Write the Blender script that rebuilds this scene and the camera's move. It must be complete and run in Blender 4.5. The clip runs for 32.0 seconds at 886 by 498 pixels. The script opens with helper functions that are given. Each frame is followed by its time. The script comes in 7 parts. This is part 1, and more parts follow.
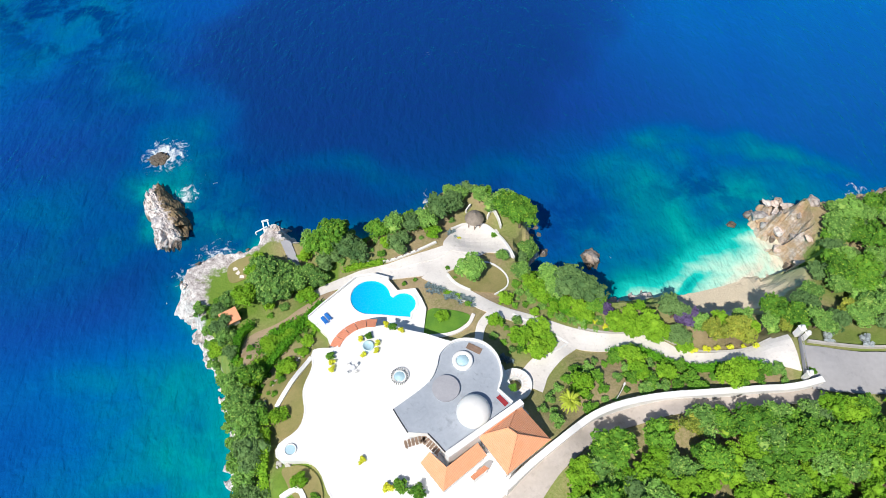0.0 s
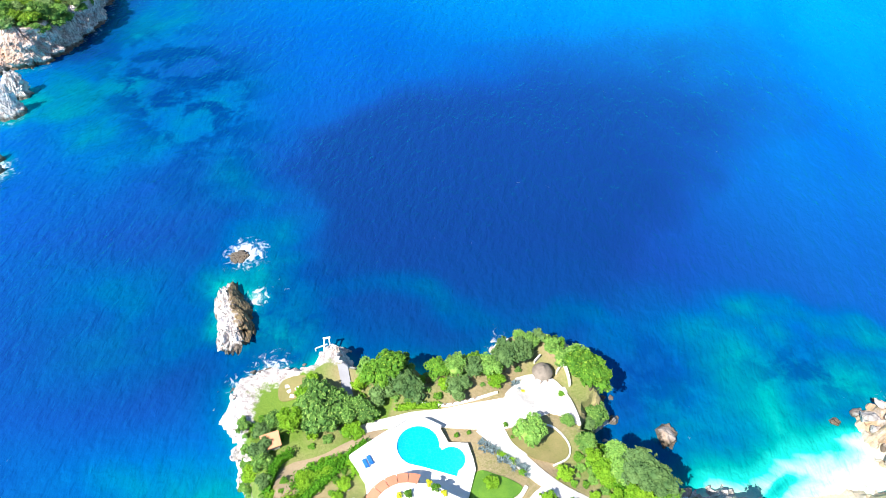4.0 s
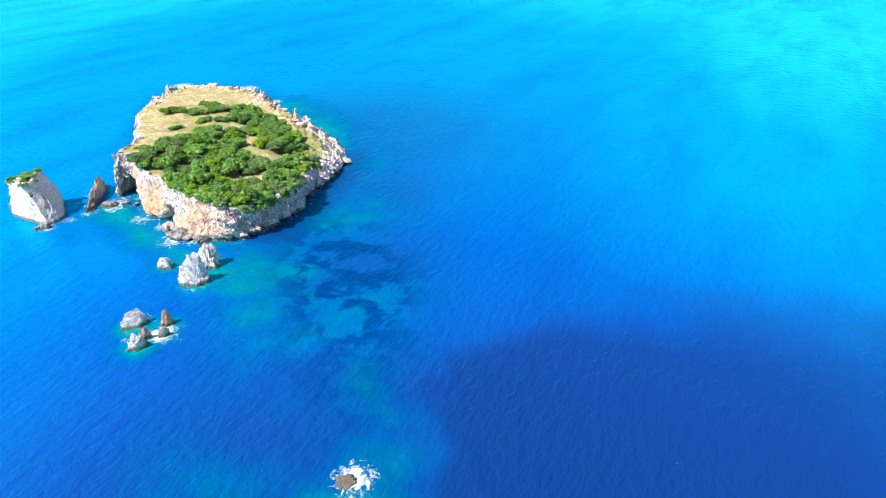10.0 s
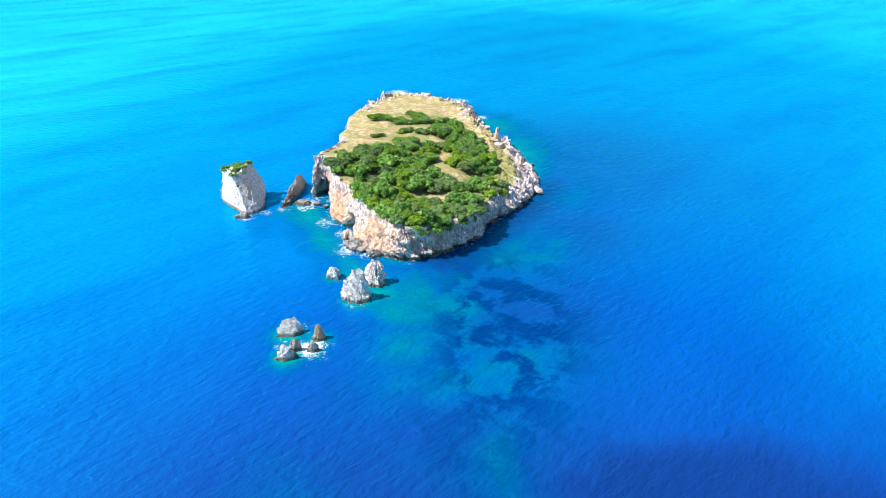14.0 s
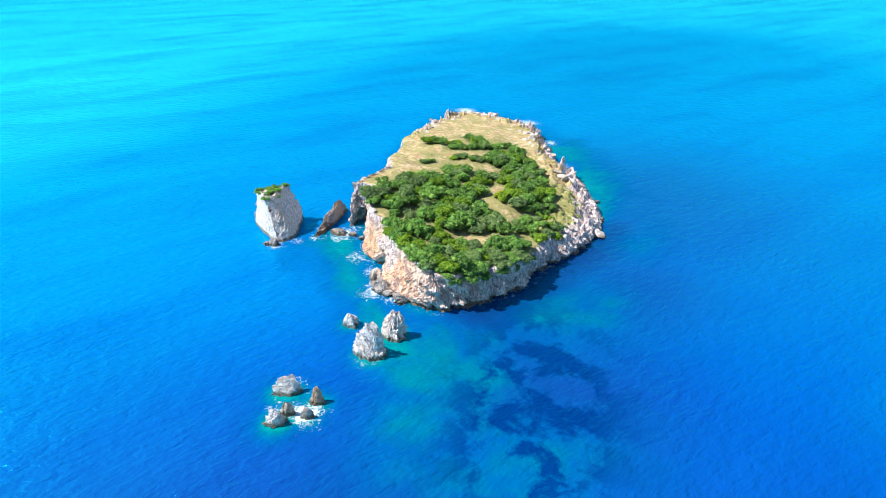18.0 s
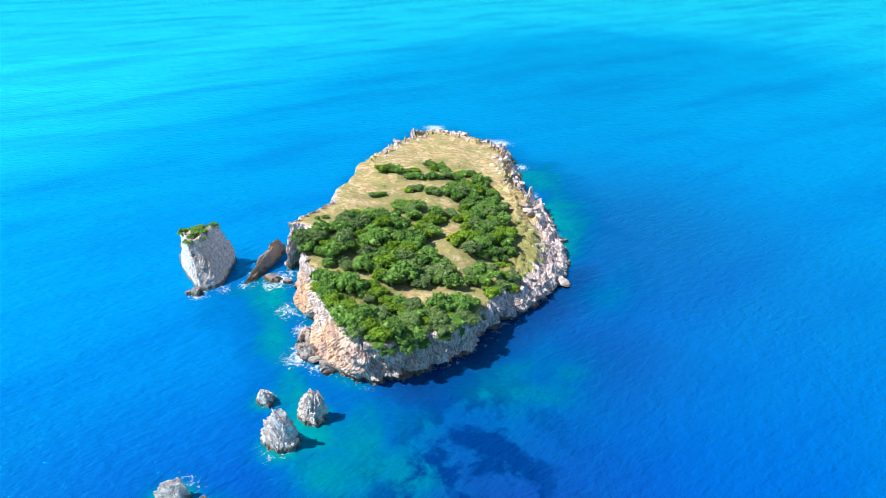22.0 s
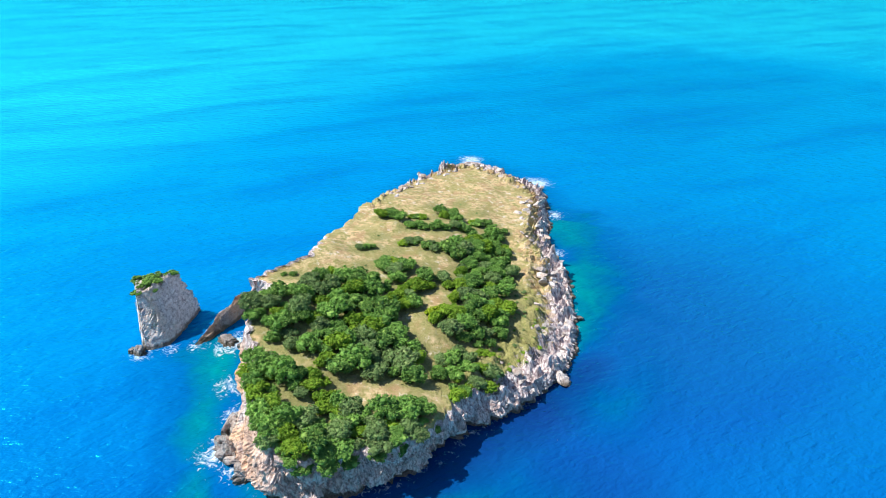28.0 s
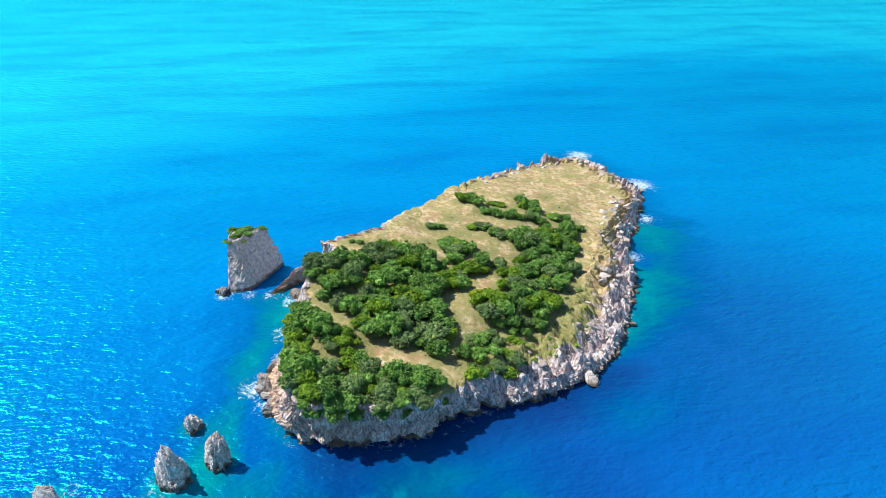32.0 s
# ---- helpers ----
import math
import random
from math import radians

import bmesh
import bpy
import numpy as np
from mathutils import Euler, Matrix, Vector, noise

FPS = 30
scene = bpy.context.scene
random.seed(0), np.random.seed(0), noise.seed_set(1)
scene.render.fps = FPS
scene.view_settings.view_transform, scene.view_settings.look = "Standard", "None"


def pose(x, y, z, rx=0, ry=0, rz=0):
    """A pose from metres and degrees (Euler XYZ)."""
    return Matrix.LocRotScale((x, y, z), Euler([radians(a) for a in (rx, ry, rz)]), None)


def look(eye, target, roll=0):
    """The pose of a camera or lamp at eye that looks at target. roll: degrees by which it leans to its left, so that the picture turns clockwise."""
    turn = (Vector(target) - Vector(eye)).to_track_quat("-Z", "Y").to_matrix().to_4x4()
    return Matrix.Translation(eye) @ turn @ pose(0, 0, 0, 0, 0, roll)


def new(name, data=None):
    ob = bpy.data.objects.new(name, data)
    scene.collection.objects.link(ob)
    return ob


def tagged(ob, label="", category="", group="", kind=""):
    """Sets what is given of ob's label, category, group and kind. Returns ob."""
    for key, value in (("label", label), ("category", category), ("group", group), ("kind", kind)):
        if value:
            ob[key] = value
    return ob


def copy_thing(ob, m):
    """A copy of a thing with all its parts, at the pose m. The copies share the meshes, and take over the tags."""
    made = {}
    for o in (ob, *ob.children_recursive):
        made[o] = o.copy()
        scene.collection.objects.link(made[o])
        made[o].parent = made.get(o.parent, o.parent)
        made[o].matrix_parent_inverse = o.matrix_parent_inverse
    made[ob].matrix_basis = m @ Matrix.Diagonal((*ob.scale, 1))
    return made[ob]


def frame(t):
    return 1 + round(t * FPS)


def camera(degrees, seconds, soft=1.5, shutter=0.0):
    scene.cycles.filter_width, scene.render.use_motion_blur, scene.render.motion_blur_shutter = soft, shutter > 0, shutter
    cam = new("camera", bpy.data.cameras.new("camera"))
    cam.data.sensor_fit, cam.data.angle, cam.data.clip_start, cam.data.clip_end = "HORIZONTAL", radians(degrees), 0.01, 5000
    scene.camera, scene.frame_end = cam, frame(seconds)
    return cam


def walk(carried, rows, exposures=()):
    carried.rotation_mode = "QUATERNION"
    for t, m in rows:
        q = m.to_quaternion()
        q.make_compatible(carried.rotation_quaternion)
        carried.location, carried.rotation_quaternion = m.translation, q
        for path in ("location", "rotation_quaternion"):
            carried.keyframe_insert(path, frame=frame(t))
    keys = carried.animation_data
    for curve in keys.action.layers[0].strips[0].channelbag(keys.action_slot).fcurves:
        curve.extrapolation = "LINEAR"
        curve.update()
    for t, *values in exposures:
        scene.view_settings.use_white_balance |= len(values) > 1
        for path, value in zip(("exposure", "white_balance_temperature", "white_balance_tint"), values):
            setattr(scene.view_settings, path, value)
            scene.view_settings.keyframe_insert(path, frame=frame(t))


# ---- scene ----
EXPOSURES = [(0, 0.0), (2, 0.16), (3.5, 0.62), (6, 1.1), (7.5, 1.03), (9, 0.82), (13, 0.64), (20, 0.48), (28, 0.34), (32, 0.25)]
cam = camera(70.27, 32.0, 0.9)
PATH = [  # seconds, eye x, y, z, heading to the left of +y, pitch, roll in degrees
    (0, 0.00, 0.00, 119.99, 0.00, -54.76, 0.08),
    (0.5, 0.64, 0.53, 119.85, 0.90, -54.50, 0.01),
    (1, 0.86, 1.02, 119.91, 2.39, -54.24, -0.00),
    (1.5, 0.97, 2.00, 120.11, 4.03, -53.44, -0.04),
    (2, 0.96, 3.56, 120.30, 5.59, -52.12, -0.01),
    (2.5, 0.92, 5.29, 120.55, 6.98, -50.68, -0.02),
    (3, 0.71, 7.36, 120.67, 8.28, -49.20, 0.05),
    (3.5, 0.54, 9.76, 120.95, 9.62, -47.77, 0.02),
    (5.5, -1.35, 20.44, 122.41, 14.09, -41.88, 0.10),
    (6, -1.97, 23.01, 122.76, 15.31, -40.26, 0.22),
    (6.5, -2.53, 25.40, 122.98, 16.73, -38.61, 0.30),
    (7, -2.82, 27.06, 122.99, 17.32, -36.82, 0.41),
    (7.5, -2.67, 27.86, 123.12, 17.28, -35.14, 0.25),
    (8, -2.15, 28.28, 123.37, 17.43, -32.91, 0.18),
    (8.5, -1.73, 28.75, 123.36, 18.06, -30.62, 0.02),
    (9, -1.80, 29.78, 123.24, 19.99, -29.65, -0.14),
    (9.5, -2.08, 31.28, 123.10, 23.53, -29.62, -0.30),
    (10, -2.72, 33.41, 123.24, 28.86, -29.58, -0.27),
    (10.5, -3.75, 35.95, 123.37, 33.36, -29.54, -0.26),
    (11, -4.93, 38.78, 123.55, 37.65, -29.51, -0.25),
    (11.5, -6.16, 41.56, 123.69, 41.95, -29.44, -0.32),
    (12, -7.24, 44.56, 123.70, 45.63, -29.37, -0.25),
    (12.5, -8.19, 47.68, 123.45, 47.03, -29.09, -0.25),
    (13, -9.27, 51.01, 122.99, 48.02, -28.76, -0.12),
    (13.5, -10.74, 54.65, 122.49, 48.34, -28.55, -0.20),
    (14, -12.47, 58.42, 121.93, 48.91, -28.36, -0.15),
    (14.5, -14.39, 62.48, 121.50, 51.05, -28.24, -0.14),
    (15, -16.25, 66.59, 121.27, 53.18, -28.17, -0.13),
    (15.5, -17.99, 70.63, 121.15, 55.17, -28.06, -0.10),
    (17.5, -25.66, 87.90, 120.96, 57.36, -27.70, -0.02),
    (18, -27.78, 92.29, 121.33, 57.32, -27.67, -0.12),
    (18.5, -30.04, 96.76, 122.34, 57.29, -27.76, -0.02),
    (19, -32.33, 101.07, 123.59, 57.23, -27.97, -0.08),
    (19.5, -34.40, 105.07, 124.30, 57.23, -28.00, -0.03),
    (20, -36.73, 109.34, 124.63, 57.16, -28.01, -0.02),
    (20.5, -39.18, 113.84, 124.73, 57.10, -27.97, -0.00),
    (21, -41.68, 118.43, 124.84, 57.06, -27.94, 0.07),
    (21.5, -44.19, 123.07, 125.17, 57.08, -27.96, 0.13),
    (22, -46.69, 127.64, 125.48, 56.95, -27.91, 0.25),
    (22.5, -49.41, 132.21, 125.68, 56.63, -27.90, 0.21),
    (23, -52.08, 136.76, 125.75, 56.24, -27.89, 0.05),
    (23.5, -54.48, 141.11, 125.72, 56.04, -27.74, 0.13),
    (24, -57.04, 145.64, 125.70, 55.96, -27.69, 0.11),
    (24.5, -59.70, 150.32, 125.73, 55.93, -27.66, 0.07),
    (25, -62.21, 154.81, 125.81, 56.10, -27.60, 0.04),
    (25.5, -64.31, 159.15, 126.03, 57.48, -27.48, 0.06),
    (27.5, -69.02, 177.36, 127.22, 63.67, -27.33, 0.34),
    (28, -68.74, 181.76, 127.53, 65.80, -27.41, 0.34),
    (28.5, -67.34, 185.77, 127.81, 68.13, -27.53, 0.37),
    (29, -65.34, 189.31, 128.25, 70.46, -27.75, 0.07),
    (29.5, -63.09, 192.79, 128.70, 72.80, -27.97, 0.01),
    (30, -60.69, 196.05, 129.40, 74.97, -28.28, 0.03),
    (30.5, -58.38, 199.57, 130.04, 77.02, -28.54, 0.09),
    (31, -56.10, 203.33, 130.29, 78.80, -28.69, 0.13),
    (31.5, -53.86, 206.96, 130.08, 80.10, -28.67, 0.20),
    (32, -51.58, 210.27, 129.52, 81.05, -28.40, 0.35),
]
walk(cam, [(t, pose(x, y, z, 0, 0, turn) @ pose(0, 0, 0, 90 + tilt) @ pose(0, 0, 0, 0, 0, lean))
           for t, x, y, z, turn, tilt, lean in PATH], EXPOSURES)

# ---- sky, sun and exposure ----
SUN_TURN, SUN_HEIGHT = 149.0, 51.0       # degrees to the left of +y, and above the horizon
SUN_WAY = Vector((-math.sin(radians(SUN_TURN)) * math.cos(radians(SUN_HEIGHT)),
                  math.cos(radians(SUN_TURN)) * math.cos(radians(SUN_HEIGHT)), math.sin(radians(SUN_HEIGHT))))
world = bpy.data.worlds.new("sky")
scene.world = world
world.use_nodes = True
sky = world.node_tree.nodes.new("ShaderNodeTexSky")
sky.sky_type, sky.sun_disc = "NISHITA", False
sky.sun_elevation, sky.sun_rotation = radians(SUN_HEIGHT), radians(-SUN_TURN)
sky.air_density, sky.dust_density, sky.ozone_density = 1.0, 0.2, 4.0
world.node_tree.links.new(sky.outputs[0], world.node_tree.nodes["Background"].inputs[0])
world.node_tree.nodes["Background"].inputs[1].default_value = 0.086
sun = new("sun", bpy.data.lights.new("sun", "SUN"))
sun.data.energy, sun.data.angle, sun.data.color = 4.65, radians(0.53), (1.0, 0.95, 0.87)
sun.matrix_world = look(SUN_WAY * 400, (0, 0, 0))


# ---- numbers that repeat: noise, curves ----
_table = np.random.RandomState(5).rand(256, 256)


def value_noise(x, y):
    """Smooth noise from 0 to 1 over arrays."""
    i, j = np.floor(x).astype(int), np.floor(y).astype(int)
    u, v = x - i, y - j
    u, v = u * u * (3 - 2 * u), v * v * (3 - 2 * v)
    a, b = _table[i % 256, j % 256], _table[(i + 1) % 256, j % 256]
    c, d = _table[i % 256, (j + 1) % 256], _table[(i + 1) % 256, (j + 1) % 256]
    return (a * (1 - u) + b * u) * (1 - v) + (c * (1 - u) + d * u) * v


def fbm(x, y, octaves=4, shift=0.0):
    x, y = np.asarray(x, float) + 17.3 * shift + 500, np.asarray(y, float) - 9.1 * shift + 500
    total, size, amount = 0.0, 1.0, 0.5
    for k in range(octaves):
        total, size, amount = total + amount * value_noise(x * size + 31 * k, y * size + 57 * k), size * 2.03, amount / 2
    return total / (1 - 0.5 ** octaves)


def cells(x, y, shift=0):
    """One value from 0 to 1 for each cell of a brick-like grid: blocks with sharp edges."""
    j = np.floor(y).astype(int)
    i = np.floor(x + 0.37 * (j % 3)).astype(int)
    return _table[(i * 7 + 31 * shift) % 256, (j * 13 + 57 * shift) % 256]


def ridged(x, y, octaves=3, shift=0.0):
    return 1 - np.abs(2 * fbm(x, y, octaves, shift) - 1) * 2


def smooth_closed(points, count):
    """A closed Catmull-Rom curve through the points, in even steps."""
    p = np.array(points, float)
    fine = []
    for k in range(len(p)):
        a, b, c, d = p[k - 1], p[k], p[(k + 1) % len(p)], p[(k + 2) % len(p)]
        for u in np.linspace(0, 1, 24, endpoint=False):
            fine.append(0.5 * (2 * b + (c - a) * u + (2 * a - 5 * b + 4 * c - d) * u ** 2 + (3 * b - a - 3 * c + d) * u ** 3))
    fine = np.array(fine + fine[:1])
    run = np.r_[0, np.cumsum(np.linalg.norm(np.diff(fine[:, :2], axis=0), axis=1))]
    at = np.linspace(0, run[-1], count, endpoint=False)
    return np.stack([np.interp(at, run, fine[:, n]) for n in range(fine.shape[1])], 1)


def smooth_open(points, step):
    p = np.array(points, float)
    p = np.vstack([2 * p[0] - p[1], p, 2 * p[-1] - p[-2]])
    fine = []
    for k in range(1, len(p) - 2):
        a, b, c, d = p[k - 1:k + 3]
        for u in np.linspace(0, 1, 20, endpoint=False):
            fine.append(0.5 * (2 * b + (c - a) * u + (2 * a - 5 * b + 4 * c - d) * u ** 2 + (3 * b - a - 3 * c + d) * u ** 3))
    fine = np.array(fine + [p[-2]])
    run = np.r_[0, np.cumsum(np.linalg.norm(np.diff(fine[:, :2], axis=0), axis=1))]
    at = np.linspace(0, run[-1], max(2, int(run[-1] / step) + 1))
    return np.stack([np.interp(at, run, fine[:, n]) for n in range(fine.shape[1])], 1)


def edge_distance(x, y, outline):
    """Distance to a closed outline, positive inside it."""
    shape = np.shape(x)
    x, y = np.ravel(x), np.ravel(y)
    best, inside = np.full(x.shape, 1e9), np.zeros(x.shape, bool)
    q = np.roll(outline, -1, axis=0)
    for (ax, ay), (bx, by) in zip(outline, q):
        dx, dy = bx - ax, by - ay
        u = np.clip(((x - ax) * dx + (y - ay) * dy) / (dx * dx + dy * dy + 1e-9), 0, 1)
        best = np.minimum(best, np.hypot(x - ax - u * dx, y - ay - u * dy))
        inside ^= ((ay > y) != (by > y)) & (x < dx * (y - ay) / (dy if abs(dy) > 1e-9 else 1e-9) + ax)
    return np.where(inside, best, -best).reshape(shape)


def blend(x, y, controls, power=3.0):
    """Heights between scattered (x, y, z) controls."""
    c = np.array(controls, float)
    d = np.hypot(np.asarray(x)[..., None] - c[:, 0], np.asarray(y)[..., None] - c[:, 1]) + 1.5
    w = d ** -power
    return (w * c[:, 2]).sum(-1) / w.sum(-1)


# ---- mesh helpers ----
def mesh_from(name, verts, faces, material=None, smooth=False):
    me = bpy.data.meshes.new(name)
    me.from_pydata([tuple(map(float, v)) for v in verts], [], [tuple(map(int, f)) for f in faces])
    if material:
        me.materials.append(material)
    if smooth:
        me.polygons.foreach_set("use_smooth", [True] * len(me.polygons))
    me.update()
    return me


def attribute(me, name, values):
    me.attributes.new(name, "FLOAT", "POINT").data.foreach_set("value", np.asarray(values, np.float32).ravel())


def part(name, bm, material, parent, label=""):
    """One mesh under a thing or under a part; bm is a bmesh or a mesh."""
    if isinstance(bm, bmesh.types.BMesh):
        me = bpy.data.meshes.new(name)
        bm.to_mesh(me)
        bm.free()
    else:
        me = bm
    if material and not me.materials:
        me.materials.append(material)
    ob = new(name, me)
    ob.parent = parent
    return tagged(ob, label)


def thing(name, label, category, m=None, group="", kind="", mesh=None):
    ob = new(name, mesh)
    if mesh is None:
        ob.empty_display_size = 0.3
    if m is not None:
        ob.matrix_world = m
    return tagged(ob, label, category, group, kind)


def grid_faces(rows, cols, wrap=False):
    k = np.arange(rows - 1)[:, None] * cols
    j = np.arange(cols if wrap else cols - 1)[None]
    n = (j + 1) % cols
    return np.stack([k + j, k + n, k + cols + n, k + cols + j], -1).reshape(-1, 4)


def box(bm, x, y, z, sx, sy, sz, turn=0.0, bevel=0.0):
    """A box of full sizes sx, sy, sz that stands on z."""
    m = pose(x, y, z + sz / 2, 0, 0, turn) @ Matrix.Diagonal((sx, sy, sz, 1))
    made = bmesh.ops.create_cube(bm, size=1, matrix=m)["verts"]
    if bevel:
        edges = list({e for v in made for e in v.link_edges})
        bmesh.ops.bevel(bm, geom=edges, offset=bevel, segments=2, affect="EDGES")
    return bm


def drum(bm, x, y, z, r1, r2, h, seg=24):
    bmesh.ops.create_cone(bm, cap_ends=True, segments=seg, radius1=r1, radius2=r2, depth=h, matrix=pose(x, y, z + h / 2))
    return bm


def lathe(profile, seg=32):
    """A mesh turned about z from (radius, height) pairs."""
    a = np.linspace(0, 2 * np.pi, seg, endpoint=False)
    v = [(r * math.cos(t), r * math.sin(t), h) for r, h in profile for t in a]
    return v, grid_faces(len(profile), seg, True)


def prism(outline, z0, z1):
    """A solid with an outline seen from above; its top is a face of its own."""
    bm = bmesh.new()
    low = [bm.verts.new((x, y, z0)) for x, y in outline]
    high = [bm.verts.new((x, y, z1)) for x, y in outline]
    n = len(low)
    bm.faces.new(high)
    bm.faces.new(low[::-1])
    for k in range(n):
        bm.faces.new((low[k], low[(k + 1) % n], high[(k + 1) % n], high[k]))
    bmesh.ops.recalc_face_normals(bm, faces=bm.faces)
    return bm


def sweep(line, width, z0, z1, closed=False):
    """A wall along a line of (x, y) or (x, y, base): width across, from z0 to z1 (above the base)."""
    line = np.array(line, float)
    if line.shape[1] == 2:
        line = np.c_[line, np.zeros(len(line))]
    if closed:
        d = np.roll(line, -1, 0)[:, :2] - np.roll(line, 1, 0)[:, :2]
    else:
        d = np.gradient(line[:, :2], axis=0)
    d /= np.linalg.norm(d, axis=1)[:, None] + 1e-9
    side = np.stack([-d[:, 1], d[:, 0]], 1) * width / 2
    bm = bmesh.new()
    rings = []
    for (x, y, b), (sx, sy) in zip(line, side):
        rings.append([bm.verts.new(p) for p in ((x - sx, y - sy, b + z0), (x + sx, y + sy, b + z0), (x + sx, y + sy, b + z1), (x - sx, y - sy, b + z1))])
    pairs = list(zip(rings, rings[1:] + rings[:1])) if closed else list(zip(rings, rings[1:]))
    for a, b in pairs:
        for k in range(4):
            bm.faces.new((a[k], a[(k + 1) % 4], b[(k + 1) % 4], b[k]))
    if not closed:
        bm.faces.new(rings[0][::-1])
        bm.faces.new(rings[-1])
    bmesh.ops.recalc_face_normals(bm, faces=bm.faces)
    return bm


# ---- materials ----
class Nodes:
    """A small writer for node materials."""

    def __init__(self, name):
        self.mat = bpy.data.materials.new(name)
        self.mat.use_nodes = True
        self.tree = self.mat.node_tree
        self.bsdf = self.tree.nodes["Principled BSDF"]

    def node(self, kind, **sockets):
        n = self.tree.nodes.new("ShaderNode" + kind)
        for key, value in sockets.items():
            self.put(n.inputs[key.replace("_", " ")], value)
        return n

    def put(self, socket, value):
        if isinstance(value, bpy.types.NodeSocket):
            self.tree.links.new(value, socket)
        else:
            socket.default_value = value

    def place(self, scale=(1, 1, 1), turn=0.0):
        g = self.node("NewGeometry")
        m = self.node("Mapping", Scale=scale, Rotation=(0, 0, radians(turn)))
        self.put(m.inputs["Vector"], g.outputs["Position"])
        return m.outputs[0]

    def noise(self, scale, detail=4.0, rough=0.55, vector=None, distortion=0.0):
        n = self.node("TexNoise", Scale=scale, Detail=detail, Roughness=rough, Distortion=distortion)
        self.put(n.inputs["Vector"], vector or self.place())
        return n.outputs[0]

    def ramp(self, value, stops):
        n = self.node("ValToRGB")
        self.put(n.inputs[0], value)
        e = n.color_ramp.elements
        while len(e) < len(stops):
            e.new(0.5)
        for k, (at, colour) in enumerate(stops):
            e[k].position = at
            e[k].color = (*colour, 1) if isinstance(colour, tuple) else (colour, colour, colour, 1)
        return n.outputs[0]

    def mix(self, amount, a, b, mode="MIX"):
        n = self.tree.nodes.new("ShaderNodeMix")
        n.data_type, n.blend_type = "RGBA", mode
        self.put(n.inputs[0], amount)
        for socket, value in ((n.inputs[6], a), (n.inputs[7], b)):
            self.put(socket, (*value, 1) if isinstance(value, tuple) and len(value) == 3 else value)
        return n.outputs[2]

    def math(self, op, a, b=0.0, clamp=False):
        n = self.tree.nodes.new("ShaderNodeMath")
        n.operation, n.use_clamp = op, clamp
        self.put(n.inputs[0], a)
        self.put(n.inputs[1], b)
        return n.outputs[0]

    def attr(self, name):
        n = self.tree.nodes.new("ShaderNodeAttribute")
        n.attribute_name = name
        return n.outputs["Fac"]

    def bump(self, height, strength=0.5, distance=0.1, normal=None):
        n = self.node("Bump", Strength=strength, Distance=distance)
        self.put(n.inputs["Height"], height)
        if normal:
            self.put(n.inputs["Normal"], normal)
        return n.outputs[0]

    def done(self, colour=None, rough=0.8, metal=0.0, normal=None, specular=0.5):
        b = self.bsdf
        if colour is not None:
            self.put(b.inputs["Base Color"], (*colour, 1) if isinstance(colour, tuple) else colour)
        self.put(b.inputs["Roughness"], rough)
        self.put(b.inputs["Metallic"], metal)
        self.put(b.inputs["Specular IOR Level"], specular)
        if normal:
            self.put(b.inputs["Normal"], normal)
        return self.mat


def plain(name, a, b, scale=1.0, rough=0.8, bump=0.2, dist=0.02, metal=0.0, speck=0.0):
    """Two tones that mix at a coarse and a fine scale, with relief."""
    n = Nodes(name)
    coarse, fine = n.noise(scale * 0.25, 3), n.noise(scale * 3, 5, 0.65)
    both = n.math("ADD", n.math("MULTIPLY", coarse, 0.6), n.math("MULTIPLY", fine, 0.4))
    colour = n.mix(n.ramp(both, [(0.32, 0.0), (0.68, 1.0)]), a, b)
    if speck:
        colour = n.mix(n.math("MULTIPLY", n.ramp(n.noise(scale * 1.3, 6, 0.7), [(0.56, 0.0), (0.7, 1.0)]), speck), colour, tuple(c * 0.4 for c in a))
    return n.done(colour, rough, metal, n.bump(both, bump, dist))


